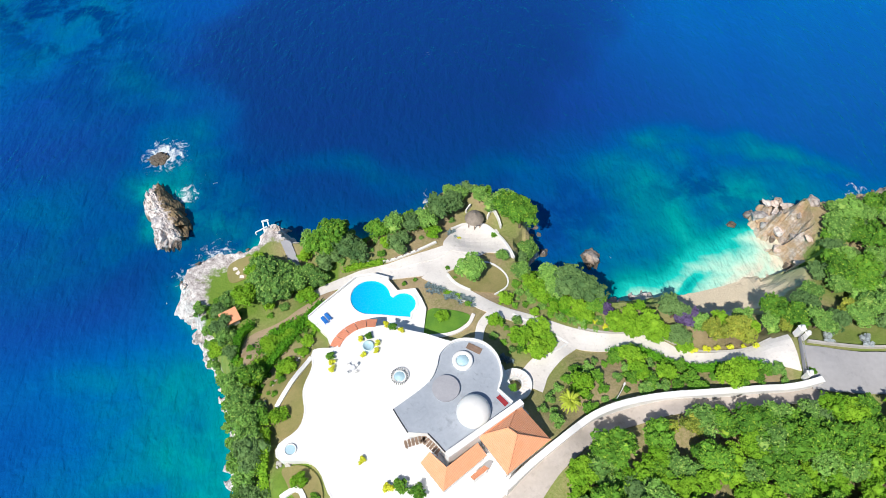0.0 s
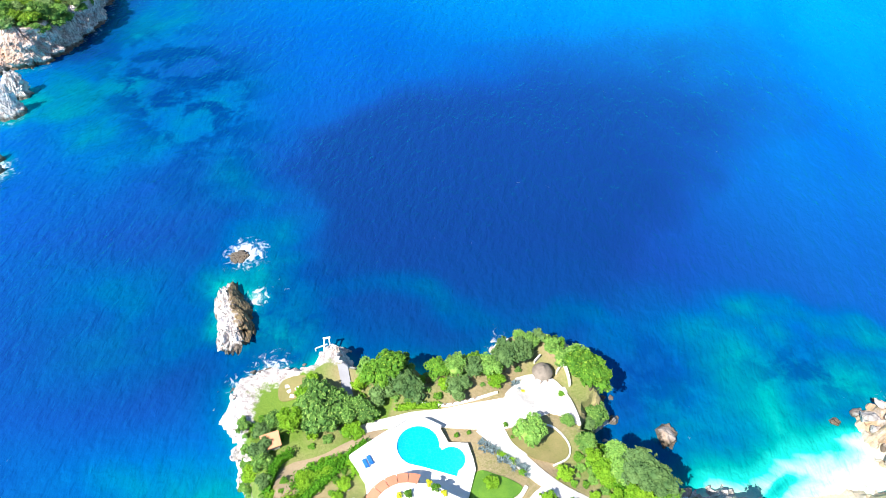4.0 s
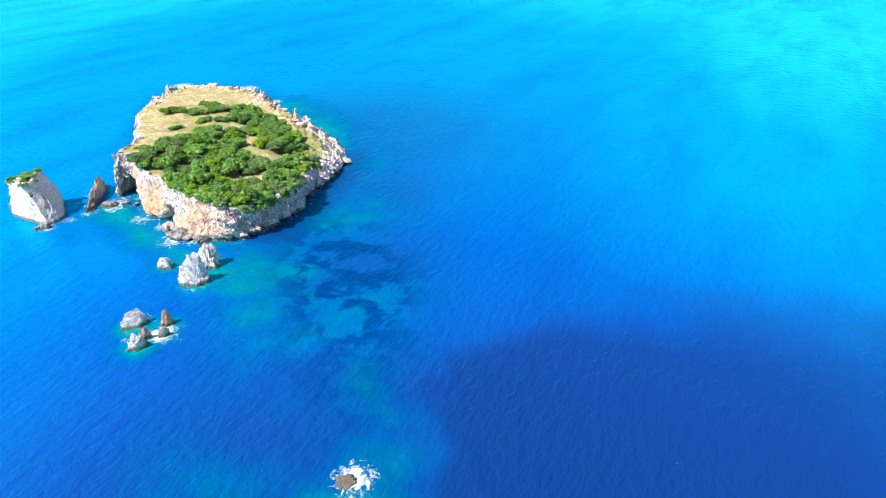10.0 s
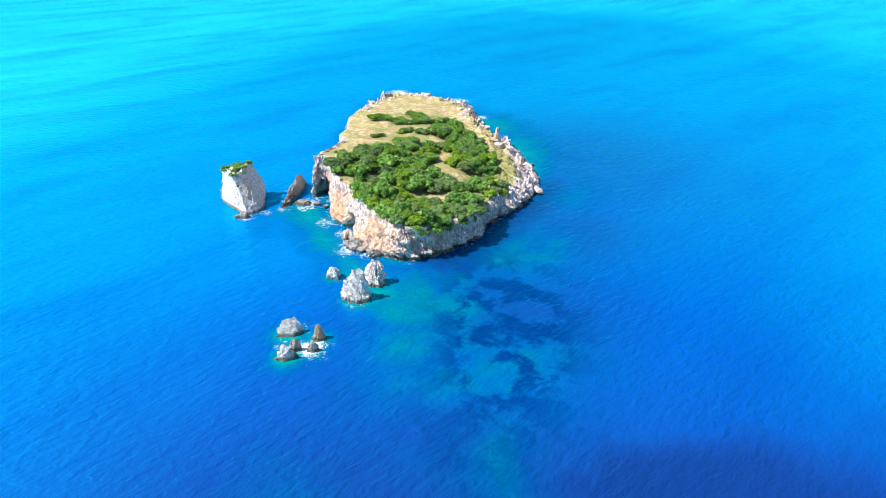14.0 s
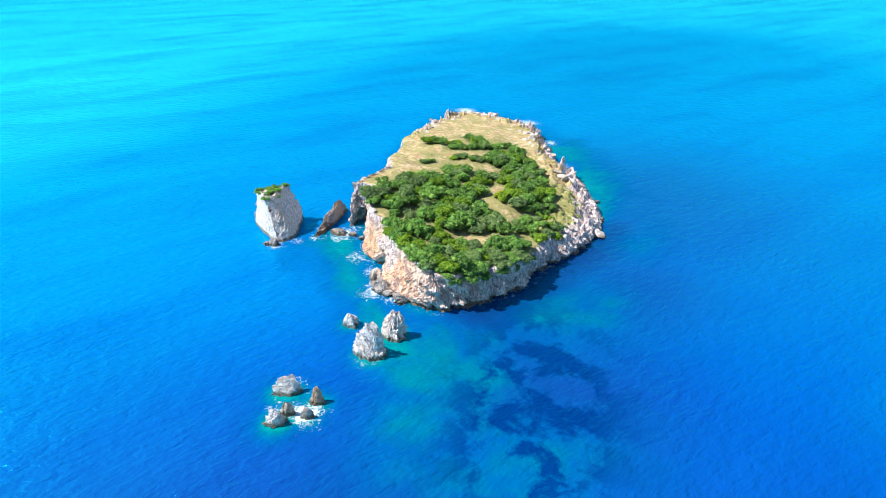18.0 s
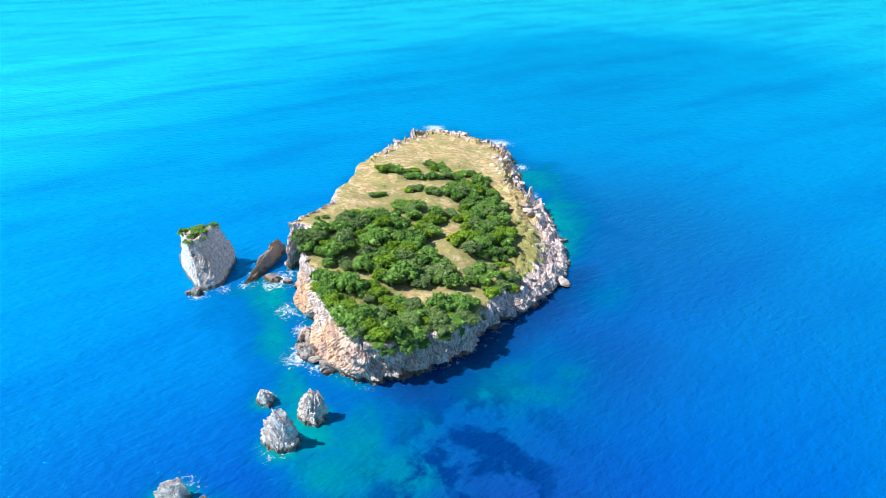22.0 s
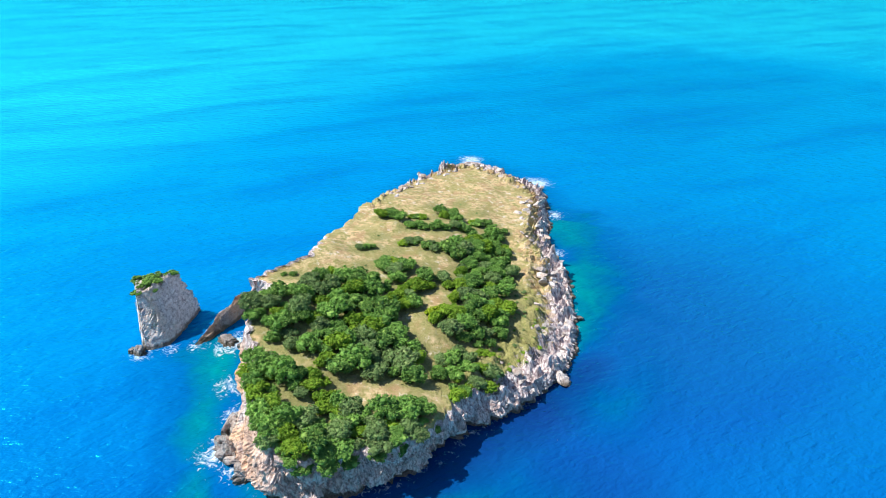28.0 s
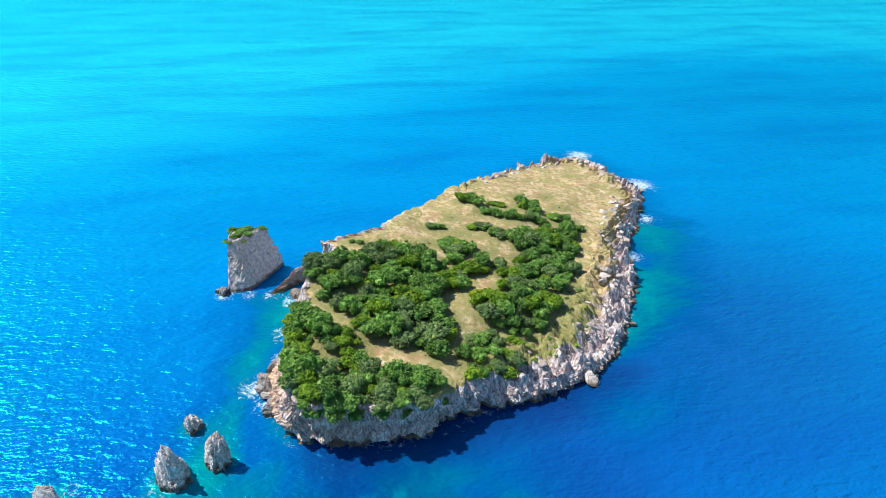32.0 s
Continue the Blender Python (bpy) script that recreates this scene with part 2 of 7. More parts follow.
def rock_material(name, stain=0.5, dark=(0.16, 0.13, 0.12), tone=1.0, weedy=False):
    n = Nodes(name)
    tall = n.place((1, 1, 0.35))
    big, fine = n.noise(0.12, 4, 0.6, tall), n.noise(0.9, 7, 0.7)
    colour = n.ramp(fine, [(0.28, (0.24 * tone, 0.19 * tone, 0.19 * tone)), (0.39, (0.58 * tone, 0.52 * tone, 0.51 * tone)), (0.52, (0.84 * tone, 0.78 * tone, 0.76 * tone)), (0.62, (0.94 * tone, 0.90 * tone, 0.88 * tone))])
    ochre = n.ramp(n.noise(0.07, 5, 0.6, n.place((1, 1, 0.18))), [(0.47, 0.0), (0.62, 1.0)])
    colour = n.mix(n.math("MULTIPLY", ochre, stain), colour, (0.70, 0.42, 0.20))
    if weedy:  # brown weed and lichen over the sheltered flank
        own = n.node("TexCoord").outputs["Object"]
        part_x = n.node("SeparateXYZ")
        n.put(part_x.inputs[0], own)
        lean = n.math("ADD", n.math("MULTIPLY", part_x.outputs[0], 0.17), n.math("MULTIPLY", part_x.outputs[1], 0.05))
        cover = n.ramp(n.math("ADD", n.math("ADD", lean, 0.42), n.math("MULTIPLY", n.math("SUBTRACT", n.noise(0.45, 6, 0.7), 0.5), 1.3)), [(0.40, 0.0), (0.56, 0.92)])
        colour = n.mix(cover, colour, n.ramp(fine, [(0.35, (0.07, 0.045, 0.02)), (0.6, (0.30, 0.21, 0.09))]))
    vor = n.node("TexVoronoi", Scale=0.42)
    vor.feature = "DISTANCE_TO_EDGE"
    warped = n.node("VectorMath")
    n.put(warped.inputs[0], n.place((0.55, 0.55, 1.3)))
    noisy = n.node("TexNoise", Scale=0.35, Detail=4.0)
    n.put(noisy.inputs["Vector"], n.place())
    scaled = n.node("VectorMath")
    scaled.operation = "SCALE"
    n.put(scaled.inputs[0], noisy.outputs[1])
    scaled.inputs["Scale"].default_value = 2.6
    n.put(warped.inputs[1], scaled.outputs[0])
    n.put(vor.inputs["Vector"], warped.outputs[0])
    crack = n.ramp(vor.outputs["Distance"], [(0.0, 1.0), (0.06, 0.0)])
    crack = n.math("MULTIPLY", crack, n.ramp(big, [(0.3, 0.25), (0.55, 1.0)]))
    colour = n.mix(n.math("MULTIPLY", crack, 0.2), colour, tuple(c * 0.6 for c in dark))
    # wet, weed-covered band along the waterline
    sep = n.node("SeparateXYZ")
    n.put(sep.inputs[0], n.place())
    z = n.math("ADD", sep.outputs[2], n.math("MULTIPLY", n.noise(0.4, 3), -1.6))
    wet = n.ramp(z, [(0.0, 1.0), (0.9, 0.0)])
    colour = n.mix(n.math("MULTIPLY", wet, 0.8), colour, (0.10, 0.075, 0.045))
    height = n.math("ADD", n.math("MULTIPLY", fine, 0.7), n.math("MULTIPLY", crack, -0.3))
    return n.done(colour, n.ramp(wet, [(0.0, 0.92), (1.0, 0.45)]), 0, n.bump(height, 1.0, 0.7), 0.3)


def leaf_material(name, dark, light, dry=None):
    n = Nodes(name)
    info = n.node("ObjectInfo").outputs["Random"]
    island = n.node("NewGeometry").outputs["Random Per Island"]
    clump = n.ramp(n.noise(0.5, 4, 0.65), [(0.36, 0.0), (0.64, 1.0)])
    amount = n.math("ADD", n.math("MULTIPLY", info, 0.40), n.math("ADD", n.math("MULTIPLY", island, 0.26), n.math("MULTIPLY", clump, 0.34)))
    colour = n.mix(amount, dark, light)
    if dry:
        colour = n.mix(n.ramp(island, [(0.80, 0.0), (1.0, 0.7)]), colour, dry)
    n.put(n.bsdf.inputs["Subsurface Weight"], 0.0)
    return n.done(colour, 0.75, 0, None, 0.15)


def dry_grass_material():
    n = Nodes("dry_grass")
    rock = n.attr("rock")
    big, fine, tuft = n.noise(0.06, 4), n.noise(1.6, 6, 0.7), n.noise(0.5, 5, 0.65)
    grass = n.mix(n.ramp(big, [(0.38, 0.0), (0.62, 1.0)]), (0.70, 0.50, 0.25), (0.54, 0.42, 0.20))
    grass = n.mix(n.ramp(fine, [(0.35, 0.0), (0.7, 1.0)]), grass, (0.74, 0.60, 0.39))
    grass = n.mix(n.ramp(tuft, [(0.48, 0.0), (0.60, 1.0)]), grass, (0.30, 0.29, 0.10))
    grass = n.mix(n.ramp(n.noise(0.17, 5, 0.7), [(0.47, 0.0), (0.60, 0.85)]), grass, (0.44, 0.29, 0.15))
    grass = n.mix(n.math("MULTIPLY", n.ramp(n.noise(0.11, 5, 0.65, None, 0.5), [(0.48, 0.0), (0.58, 1.0)]), 0.65), grass, (0.30, 0.30, 0.10))
    grass = n.mix(n.math("MULTIPLY", n.ramp(n.noise(0.3, 6, 0.75), [(0.57, 0.0), (0.63, 1.0)]), 0.8), grass, (0.78, 0.70, 0.60))
    scrub = n.ramp(n.math("ADD", n.attr("scrub"), n.math("MULTIPLY", n.math("SUBTRACT", n.noise(0.4, 6, 0.7), 0.5), 1.4)), [(0.40, 0.0), (0.75, 0.85)])
    grass = n.mix(scrub, grass, n.mix(n.ramp(fine, [(0.35, 0.0), (0.65, 1.0)]), (0.17, 0.19, 0.06), (0.40, 0.38, 0.15)))
    stone = n.ramp(n.noise(0.8, 7, 0.72, n.place((1.35, 1.35, 0.5))), [(0.32, (0.15, 0.10, 0.13)), (0.43, (0.40, 0.32, 0.34)), (0.53, (0.84, 0.76, 0.77)), (0.62, (0.96, 0.92, 0.92))])
    ochre = n.ramp(n.noise(0.07, 5, 0.6, n.place((1, 1, 0.18))), [(0.34, 0.0), (0.52, 1.0)])
    stone = n.mix(n.math("MULTIPLY", ochre, n.attr("ochre")), stone, (0.90, 0.57, 0.37))
    stone = n.mix(n.math("MULTIPLY", n.ramp(n.noise(0.24, 6, 0.72, None, 0.6), [(0.50, 0.0), (0.60, 1.0)]), 0.55), stone, (0.27, 0.21, 0.22))
    vor = n.node("TexVoronoi", Scale=0.4)
    vor.feature = "DISTANCE_TO_EDGE"
    noisy = n.node("TexNoise", Scale=0.3, Detail=4.0)
    n.put(noisy.inputs["Vector"], n.place())
    scaled = n.node("VectorMath")
    scaled.operation = "SCALE"
    n.put(scaled.inputs[0], noisy.outputs[1])
    scaled.inputs["Scale"].default_value = 3.0
    moved = n.node("VectorMath")
    n.put(moved.inputs[0], n.place((1, 1, 0.25)))
    n.put(moved.inputs[1], scaled.outputs[0])
    n.put(vor.inputs["Vector"], moved.outputs[0])
    crack = n.ramp(vor.outputs["Distance"], [(0.0, 1.0), (0.08, 0.0)])
    stone = n.mix(n.math("MULTIPLY", crack, 0.3), stone, (0.07, 0.055, 0.055))
    sep = n.node("SeparateXYZ")
    n.put(sep.inputs[0], n.place())
    wet = n.ramp(n.math("ADD", sep.outputs[2], n.math("MULTIPLY", n.noise(0.4, 3), -1.6)), [(0.0, 1.0), (0.8, 0.0)])
    stone = n.mix(n.math("MULTIPLY", wet, 0.8), stone, (0.10, 0.07, 0.04))
    edge = n.ramp(n.math("ADD", rock, n.math("MULTIPLY", n.math("SUBTRACT", n.noise(0.35, 5, 0.7), 0.5), 1.3)), [(0.42, 0.0), (0.58, 1.0)])
    colour = n.mix(edge, grass, stone)
    height = n.math("ADD", fine, n.math("MULTIPLY", n.math("MULTIPLY", crack, edge), -0.5))
    return n.done(colour, 0.9, 0, n.bump(height, 0.9, 0.45), 0.25)


def ground_material():
    """Garden earth, dry lawn, rock and beach, by the terrain's own attributes."""
    n = Nodes("ground")
    big, fine = n.noise(0.1, 4), n.noise(1.8, 6, 0.7)
    earth = n.mix(n.ramp(big, [(0.4, 0.0), (0.6, 1.0)]), (0.40, 0.30, 0.18), (0.26, 0.25, 0.10))
    earth = n.mix(n.ramp(fine, [(0.4, 0.0), (0.7, 1.0)]), earth, (0.46, 0.36, 0.22))
    stone = n.ramp(n.noise(0.9, 7, 0.7), [(0.30, (0.16, 0.13, 0.13)), (0.42, (0.46, 0.41, 0.40)), (0.62, (0.80, 0.76, 0.74))])
    vor = n.node("TexVoronoi", Scale=1.0)
    vor.feature = "DISTANCE_TO_EDGE"
    bent = n.node("VectorMath")
    wide = n.node("TexNoise", Scale=0.4, Detail=4.0)
    n.put(wide.inputs["Vector"], n.place())
    n.put(bent.inputs[0], n.place((1, 1, 0.5)))
    n.put(bent.inputs[1], n.mix(1.0, wide.outputs[1], (2.4, 2.4, 2.4), "MULTIPLY"))
    n.put(vor.inputs["Vector"], bent.outputs[0])
    stone = n.mix(n.ramp(vor.outputs["Distance"], [(0.0, 0.4), (0.08, 0.0)]), stone, (0.12, 0.09, 0.07))
    sand = n.mix(n.noise(2.5, 4), (0.62, 0.52, 0.38), (0.74, 0.65, 0.50))
    green = n.mix(fine, (0.11, 0.22, 0.03), (0.22, 0.33, 0.05))
    edge = n.ramp(n.math("ADD", n.attr("rock"), n.math("MULTIPLY", n.math("SUBTRACT", n.noise(0.35, 5, 0.7), 0.5), 1.0)), [(0.42, 0.0), (0.58, 1.0)])
    colour = n.mix(n.attr("green"), earth, green)
    stone = n.mix(n.math("MULTIPLY", n.attr("warm"), n.ramp(n.noise(0.35, 5, 0.65), [(0.38, 0.2), (0.58, 0.9)])), stone, n.mix(fine, (0.30, 0.18, 0.08), (0.62, 0.44, 0.28)))
    colour = n.mix(edge, colour, stone)
    colour = n.mix(n.attr("sand"), colour, sand)
    return n.done(colour, 0.92, 0, n.bump(fine, 0.8, 0.25), 0.25)


def water_material():
    """Open sea: the bottom shows through by depth, with sky glare far out and cliff shade painted in; foam lies where
    the swell breaks, small waves ruffle the surface.
    """
    n = Nodes("sea_water")
    shallow, deep, foam, weed = n.attr("shallow"), n.attr("deep"), n.attr("foam"), n.attr("weed")
    far = n.mix(n.ramp(n.noise(0.006, 3), [(0.35, 0.0), (0.65, 1.0)]), (0.0, 0.060, 0.365), (0.0, 0.082, 0.465))
    # sky glare on the distant water, painted into the body colour
    far = n.mix(n.ramp(n.attr("offing_glare"), [(0.0, 0.0), (0.8, 1.0)]), far, (0.0, 0.47, 0.93))
    far = n.mix(n.ramp(n.attr("offing_glare"), [(0.6, 0.0), (1.0, 1.0)]), far, (0.02, 0.80, 1.0))
    dusk = n.ramp(n.noise(0.016, 5, 0.6, n.place((1.6, 0.42, 1)), 0.2), [(0.44, 0.0), (0.68, 1.0)])
    far = n.mix(n.math("MULTIPLY", dusk, 0.42), far, (0.0, 0.08, 0.50))
    streak = n.ramp(n.noise(0.012, 5, 0.6, n.place((1.3, 0.4, 1)), 0.2), [(0.38, 0.0), (0.66, 1.0)])
    far = n.mix(n.math("MULTIPLY", streak, 0.16), far, (0.0, 0.31, 0.76))
    # deep holds real depth and also the shade painted under the east cliff
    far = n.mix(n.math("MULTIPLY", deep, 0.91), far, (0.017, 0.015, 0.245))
    patch = n.math("SUBTRACT", n.noise(0.045, 5, 0.6, None, 0.6), 0.5)
    s = n.math("ADD", shallow, n.math("MULTIPLY", n.math("MULTIPLY", patch, 0.6), n.ramp(shallow, [(0.02, 0.0), (0.3, 1.0)])))
    colour = n.ramp(s, [(0.0, (0.0, 0.06, 0.32)), (0.3, (0.0, 0.125, 0.40)), (0.5, (0.0, 0.20, 0.31)), (0.66, (0.0, 0.30, 0.30)), (0.80, (0.01, 0.56, 0.48)), (0.92, (0.5, 0.82, 0.66)), (1.0, (0.76, 0.70, 0.56))])
    colour = n.mix(n.ramp(shallow, [(0.08, 0.0), (0.36, 1.0)]), far, colour)
    # the same depth and painted cliff shade, over the shallows
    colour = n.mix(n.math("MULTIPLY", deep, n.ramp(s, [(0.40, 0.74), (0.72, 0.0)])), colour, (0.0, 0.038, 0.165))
    colour = n.mix(n.math("MULTIPLY", weed, n.ramp(n.noise(0.075, 6, 0.62, None, 0.3), [(0.45, 0.0), (0.54, 0.95)])), colour, (0.0, 0.030, 0.19))
    lace = n.noise(0.5, 9, 0.72, None, 1.2)
    f = n.ramp(n.math("ADD", n.math("MULTIPLY", foam, 0.35), n.math("MULTIPLY", n.math("SUBTRACT", lace, 0.5), 1.3)), [(0.26, 0.0), (0.46, 0.95)])
    colour = n.mix(f, colour, (0.85, 0.88, 0.9))
    swell = n.noise(0.36, 2.5, 0.5, n.place((1.0, 0.46, 1), 12), 0.35)
    chop = n.noise(0.95, 2.5, 0.5, n.place((1.0, 0.6, 1), -24), 0.3)
    wave = n.math("ADD", swell, n.math("MULTIPLY", chop, 0.36))
    wave = n.math("MULTIPLY", wave, n.ramp(n.noise(0.018, 3, 0.6, n.place((0.6, 1.4, 1))), [(0.3, 0.55), (0.7, 1.0)]))
    normal = n.bump(wave, 0.9, 1.0)
    body = n.node("BsdfDiffuse", Color=colour, Normal=n.bump(wave, 0.8, 1.3))
    gloss = n.node("BsdfGlossy", Color=(0.015, 0.80, 1.0, 1), Roughness=n.ramp(f, [(0.0, 0.27), (1.0, 0.7)]), Normal=normal)
    facing = n.node("LayerWeight", Normal=n.bump(wave, 0.8, 1.2)).outputs["Facing"]
    amount = n.math("ADD", n.math("MULTIPLY", n.math("POWER", facing, 2.3), 0.85), 0.028, True)
    whole = n.node("MixShader")
    n.put(whole.inputs[0], amount)
    n.put(whole.inputs[1], body.outputs[0])
    n.put(whole.inputs[2], gloss.outputs[0])
    n.put(n.tree.nodes["Material Output"].inputs["Surface"], whole.outputs[0])
    n.tree.nodes.remove(n.bsdf)
    return n.mat


M_ROCK = rock_material("limestone", 0.35)
M_ROCK_DARK = rock_material("weathered_limestone", 0.35, tone=0.62)
M_REEF = rock_material("brown_reef_rock", 0.6, tone=0.5)
M_SKERRY = rock_material("skerry_rock", 0.2, weedy=True)
M_ISLAND = dry_grass_material()
M_GROUND = ground_material()
M_SEA = water_material()
M_BARK = plain("bark", (0.10, 0.075, 0.05), (0.2, 0.15, 0.10), 3, 0.9, 0.6, 0.03)
M_LEAF_OAK = leaf_material("evergreen_leaves", (0.040, 0.12, 0.030), (0.29, 0.56, 0.11), (0.44, 0.60, 0.14))
M_LEAF_GREY = leaf_material("grey_green_leaves", (0.05, 0.13, 0.045), (0.21, 0.35, 0.11))
M_LEAF_DUSKY = leaf_material("dusky_green_leaves", (0.065, 0.13, 0.05), (0.29, 0.46, 0.15), (0.44, 0.46, 0.20))
M_LEAF_LIME = leaf_material("lime_leaves", (0.085, 0.26, 0.014), (0.30, 0.52, 0.035))
M_LEAF_FRESH = leaf_material("fresh_leaves", (0.075, 0.20, 0.018), (0.34, 0.54, 0.05), (0.46, 0.54, 0.06))
M_LEAF_YELLOW = leaf_material("yellow_leaves", (0.58, 0.58, 0.03), (0.80, 0.84, 0.08))
M_LEAF_WOOD = leaf_material("woodland_leaves", (0.030, 0.12, 0.016), (0.20, 0.45, 0.045), (0.40, 0.56, 0.06))


# ---- land outlines ----
ISLAND_SHORE = [  # x, y and the height of the rim above the sea
    (-183, 189, 14), (-180, 209, 12.5), (-178.5, 218, 12), (-182, 232, 10), (-188, 246, 8), (-190.5, 260, 6), (-195, 273, 4.5),
    (-202, 285, 3), (-214, 296.5, 2.5), (-231, 307, 2.5), (-249, 317, 2.5), (-276, 326, 2.5), (-302, 341, 2.5), (-333, 357, 2.0),
    (-362, 352, 1.8), (-384, 345, 1.8), (-384, 333, 2.6), (-377, 316, 3), (-370, 303, 3), (-361, 289, 3), (-352, 276, 3.6), (-338, 264, 5.5), (-320, 252, 11), (-302, 237, 14), (-288, 227, 17),
    (-276, 219, 20), (-270, 207, 20), (-265, 195, 20), (-256, 199, 20), (-237, 188.5, 20), (-222, 187.5, 19), (-206, 182, 17.5), (-192, 184.5, 15.5)]
ISLAND_HEIGHTS = [(-250, 205, 20), (-215, 200, 17), (-195, 215, 13), (-226, 249, 14), (-205, 250, 9.5), (-281, 243, 16.8), (-294, 260, 17.3), (-278, 261, 15.8), (-303, 274, 14.3), (-290, 270, 15.6), (-304, 300, 10),
                  (-243, 293, 7.5), (-268, 300, 8.5), (-340, 312, 6.5), (-372, 335, 4.2), (-330, 343, 4.2), (-300, 318, 7.5), (-206, 270, 6.5), (-278, 226, 19.5)]
COAST = [(-25, -30), (-33, 21.7), (-36.4, 29), (-40, 38.6), (-43, 48.8), (-46.4, 55), (-52.2, 62.7), (-56.7, 69), (-59, 75.5), (-56, 78.5),
         (-52, 81), (-45, 83.3), (-42.3, 86.5), (-39.4, 88), (-32.2, 85), (-25, 88.5), (-19, 87), (-16.4, 84.9), (-12.6, 88), (-5.3, 92),
         (-4, 96.2), (0.8, 98.8), (9.3, 99), (15.6, 95.6), (21.7, 90), (22.3, 82), (19.3, 77), (25.4, 74), (33, 69.5), (38, 70), (49.5, 71.3),
         (64, 75), (77.4, 78.8), (78, 86.7), (75, 95), (82.3, 97), (87.3, 95.2), (97, 96), (100, 99.6), (110, 101.5), (137, 104), (230, 120)]
COAST_FAR = [(420, 90), (520, -60), (560, -500), (-420, -500), (-300, -260), (-120, -120)]
GROUND_HEIGHTS = [(-12, 40, 13), (0, 36, 13), (6, 29, 14), (-18, 30, 13.5), (-14, 60, 9.8), (-8, 66, 9.8), (-22, 62, 9.5), (-26, 45, 12.5), (-33, 52, 9.5),
                  (-38, 60, 7), (-40, 40, 9), (-46, 68, 5), (-30, 74, 6), (-12, 74, 9), (2, 76, 9), (7, 84, 6.5), (14, 70, 10), (3, 57, 12), (16, 50, 13), (9.5, 53, 13.8),
                  (26, 55, 12), (44, 52, 13), (64, 50, 17.5), (30, 42, 16), (55, 44, 17.5), (20, 33, 18), (40, 38, 18), (90, 45, 18.5), (60, 62, 9), (88, 75, 10), (40, 22, 20), (120, 60, 16)]


POOL_COURT = [(-26.6, 60.4), (-17.8, 69.6), (-14.6, 70.3), (-11.2, 69.3), (-9.2, 66.8), (-5.6, 67.3), (-4.2, 64.8), (-3.3, 62.6), (-3.9, 55), (-12, 50), (-20.5, 52), (-22.5, 56.5)]


def full(closed, count):
    return smooth_closed(closed, count)[:, :2]


coast_line = np.array(COAST + COAST_FAR, float)
island_line = smooth_closed(ISLAND_SHORE, 1100)


def ground_height(x, y):
    """The mainland's ground above the sea, with its shore."""
    x, y = np.asarray(x, float), np.asarray(y, float)
    inland = edge_distance(x, y, coast_line)
    wobble = inland + (fbm(x * 0.16, y * 0.16, 4, 3) - 0.5) * 5.0
    beach = np.exp(-((x - 60) / 13.0) ** 4) * np.clip((y - 58) / 5, 0, 1)
    steep = np.where(wobble > 0, 1.9 * wobble, 0.9 * wobble)
    gentle = np.where(inland < 7, 0.16 * inland, 1.1 + 1.5 * (inland - 7))
    shore = steep * (1 - beach) + gentle * beach
    hill = blend(x, y, GROUND_HEIGHTS) + 0.16 * np.clip(10 - y, 0, 400) + 0.05 * np.clip(x - 130, 0, 300)
    rough = ((ridged(x * 0.16, y * 0.16, 3, 8) - 0.45) * 3.0 + (ridged(x * 0.45, y * 0.45, 3, 9) - 0.4) * 1.6) * np.clip(1.5 - inland / 8, 0, 1) * (1 - beach)
    rough = rough * (1 + 1.4 * np.exp(-(((x - 80) / 9) ** 2 + ((y - 87) / 12) ** 2)))
    top = np.minimum(hill + (fbm(x * 0.2, y * 0.2, 3, 1) - 0.5) * 0.5, shore + rough)
    court = np.clip(edge_distance(x, y, np.array(POOL_COURT, float)) + 1.0, 0, 1)
    top = np.where(court > 0, np.minimum(top, top * (1 - court) + 10.0 * court), top)
    return np.maximum(top, -5.0), inland, beach


def island_ground(x, y):
    x, y = np.asarray(x, float), np.asarray(y, float)
    return blend(x, y, ISLAND_HEIGHTS)


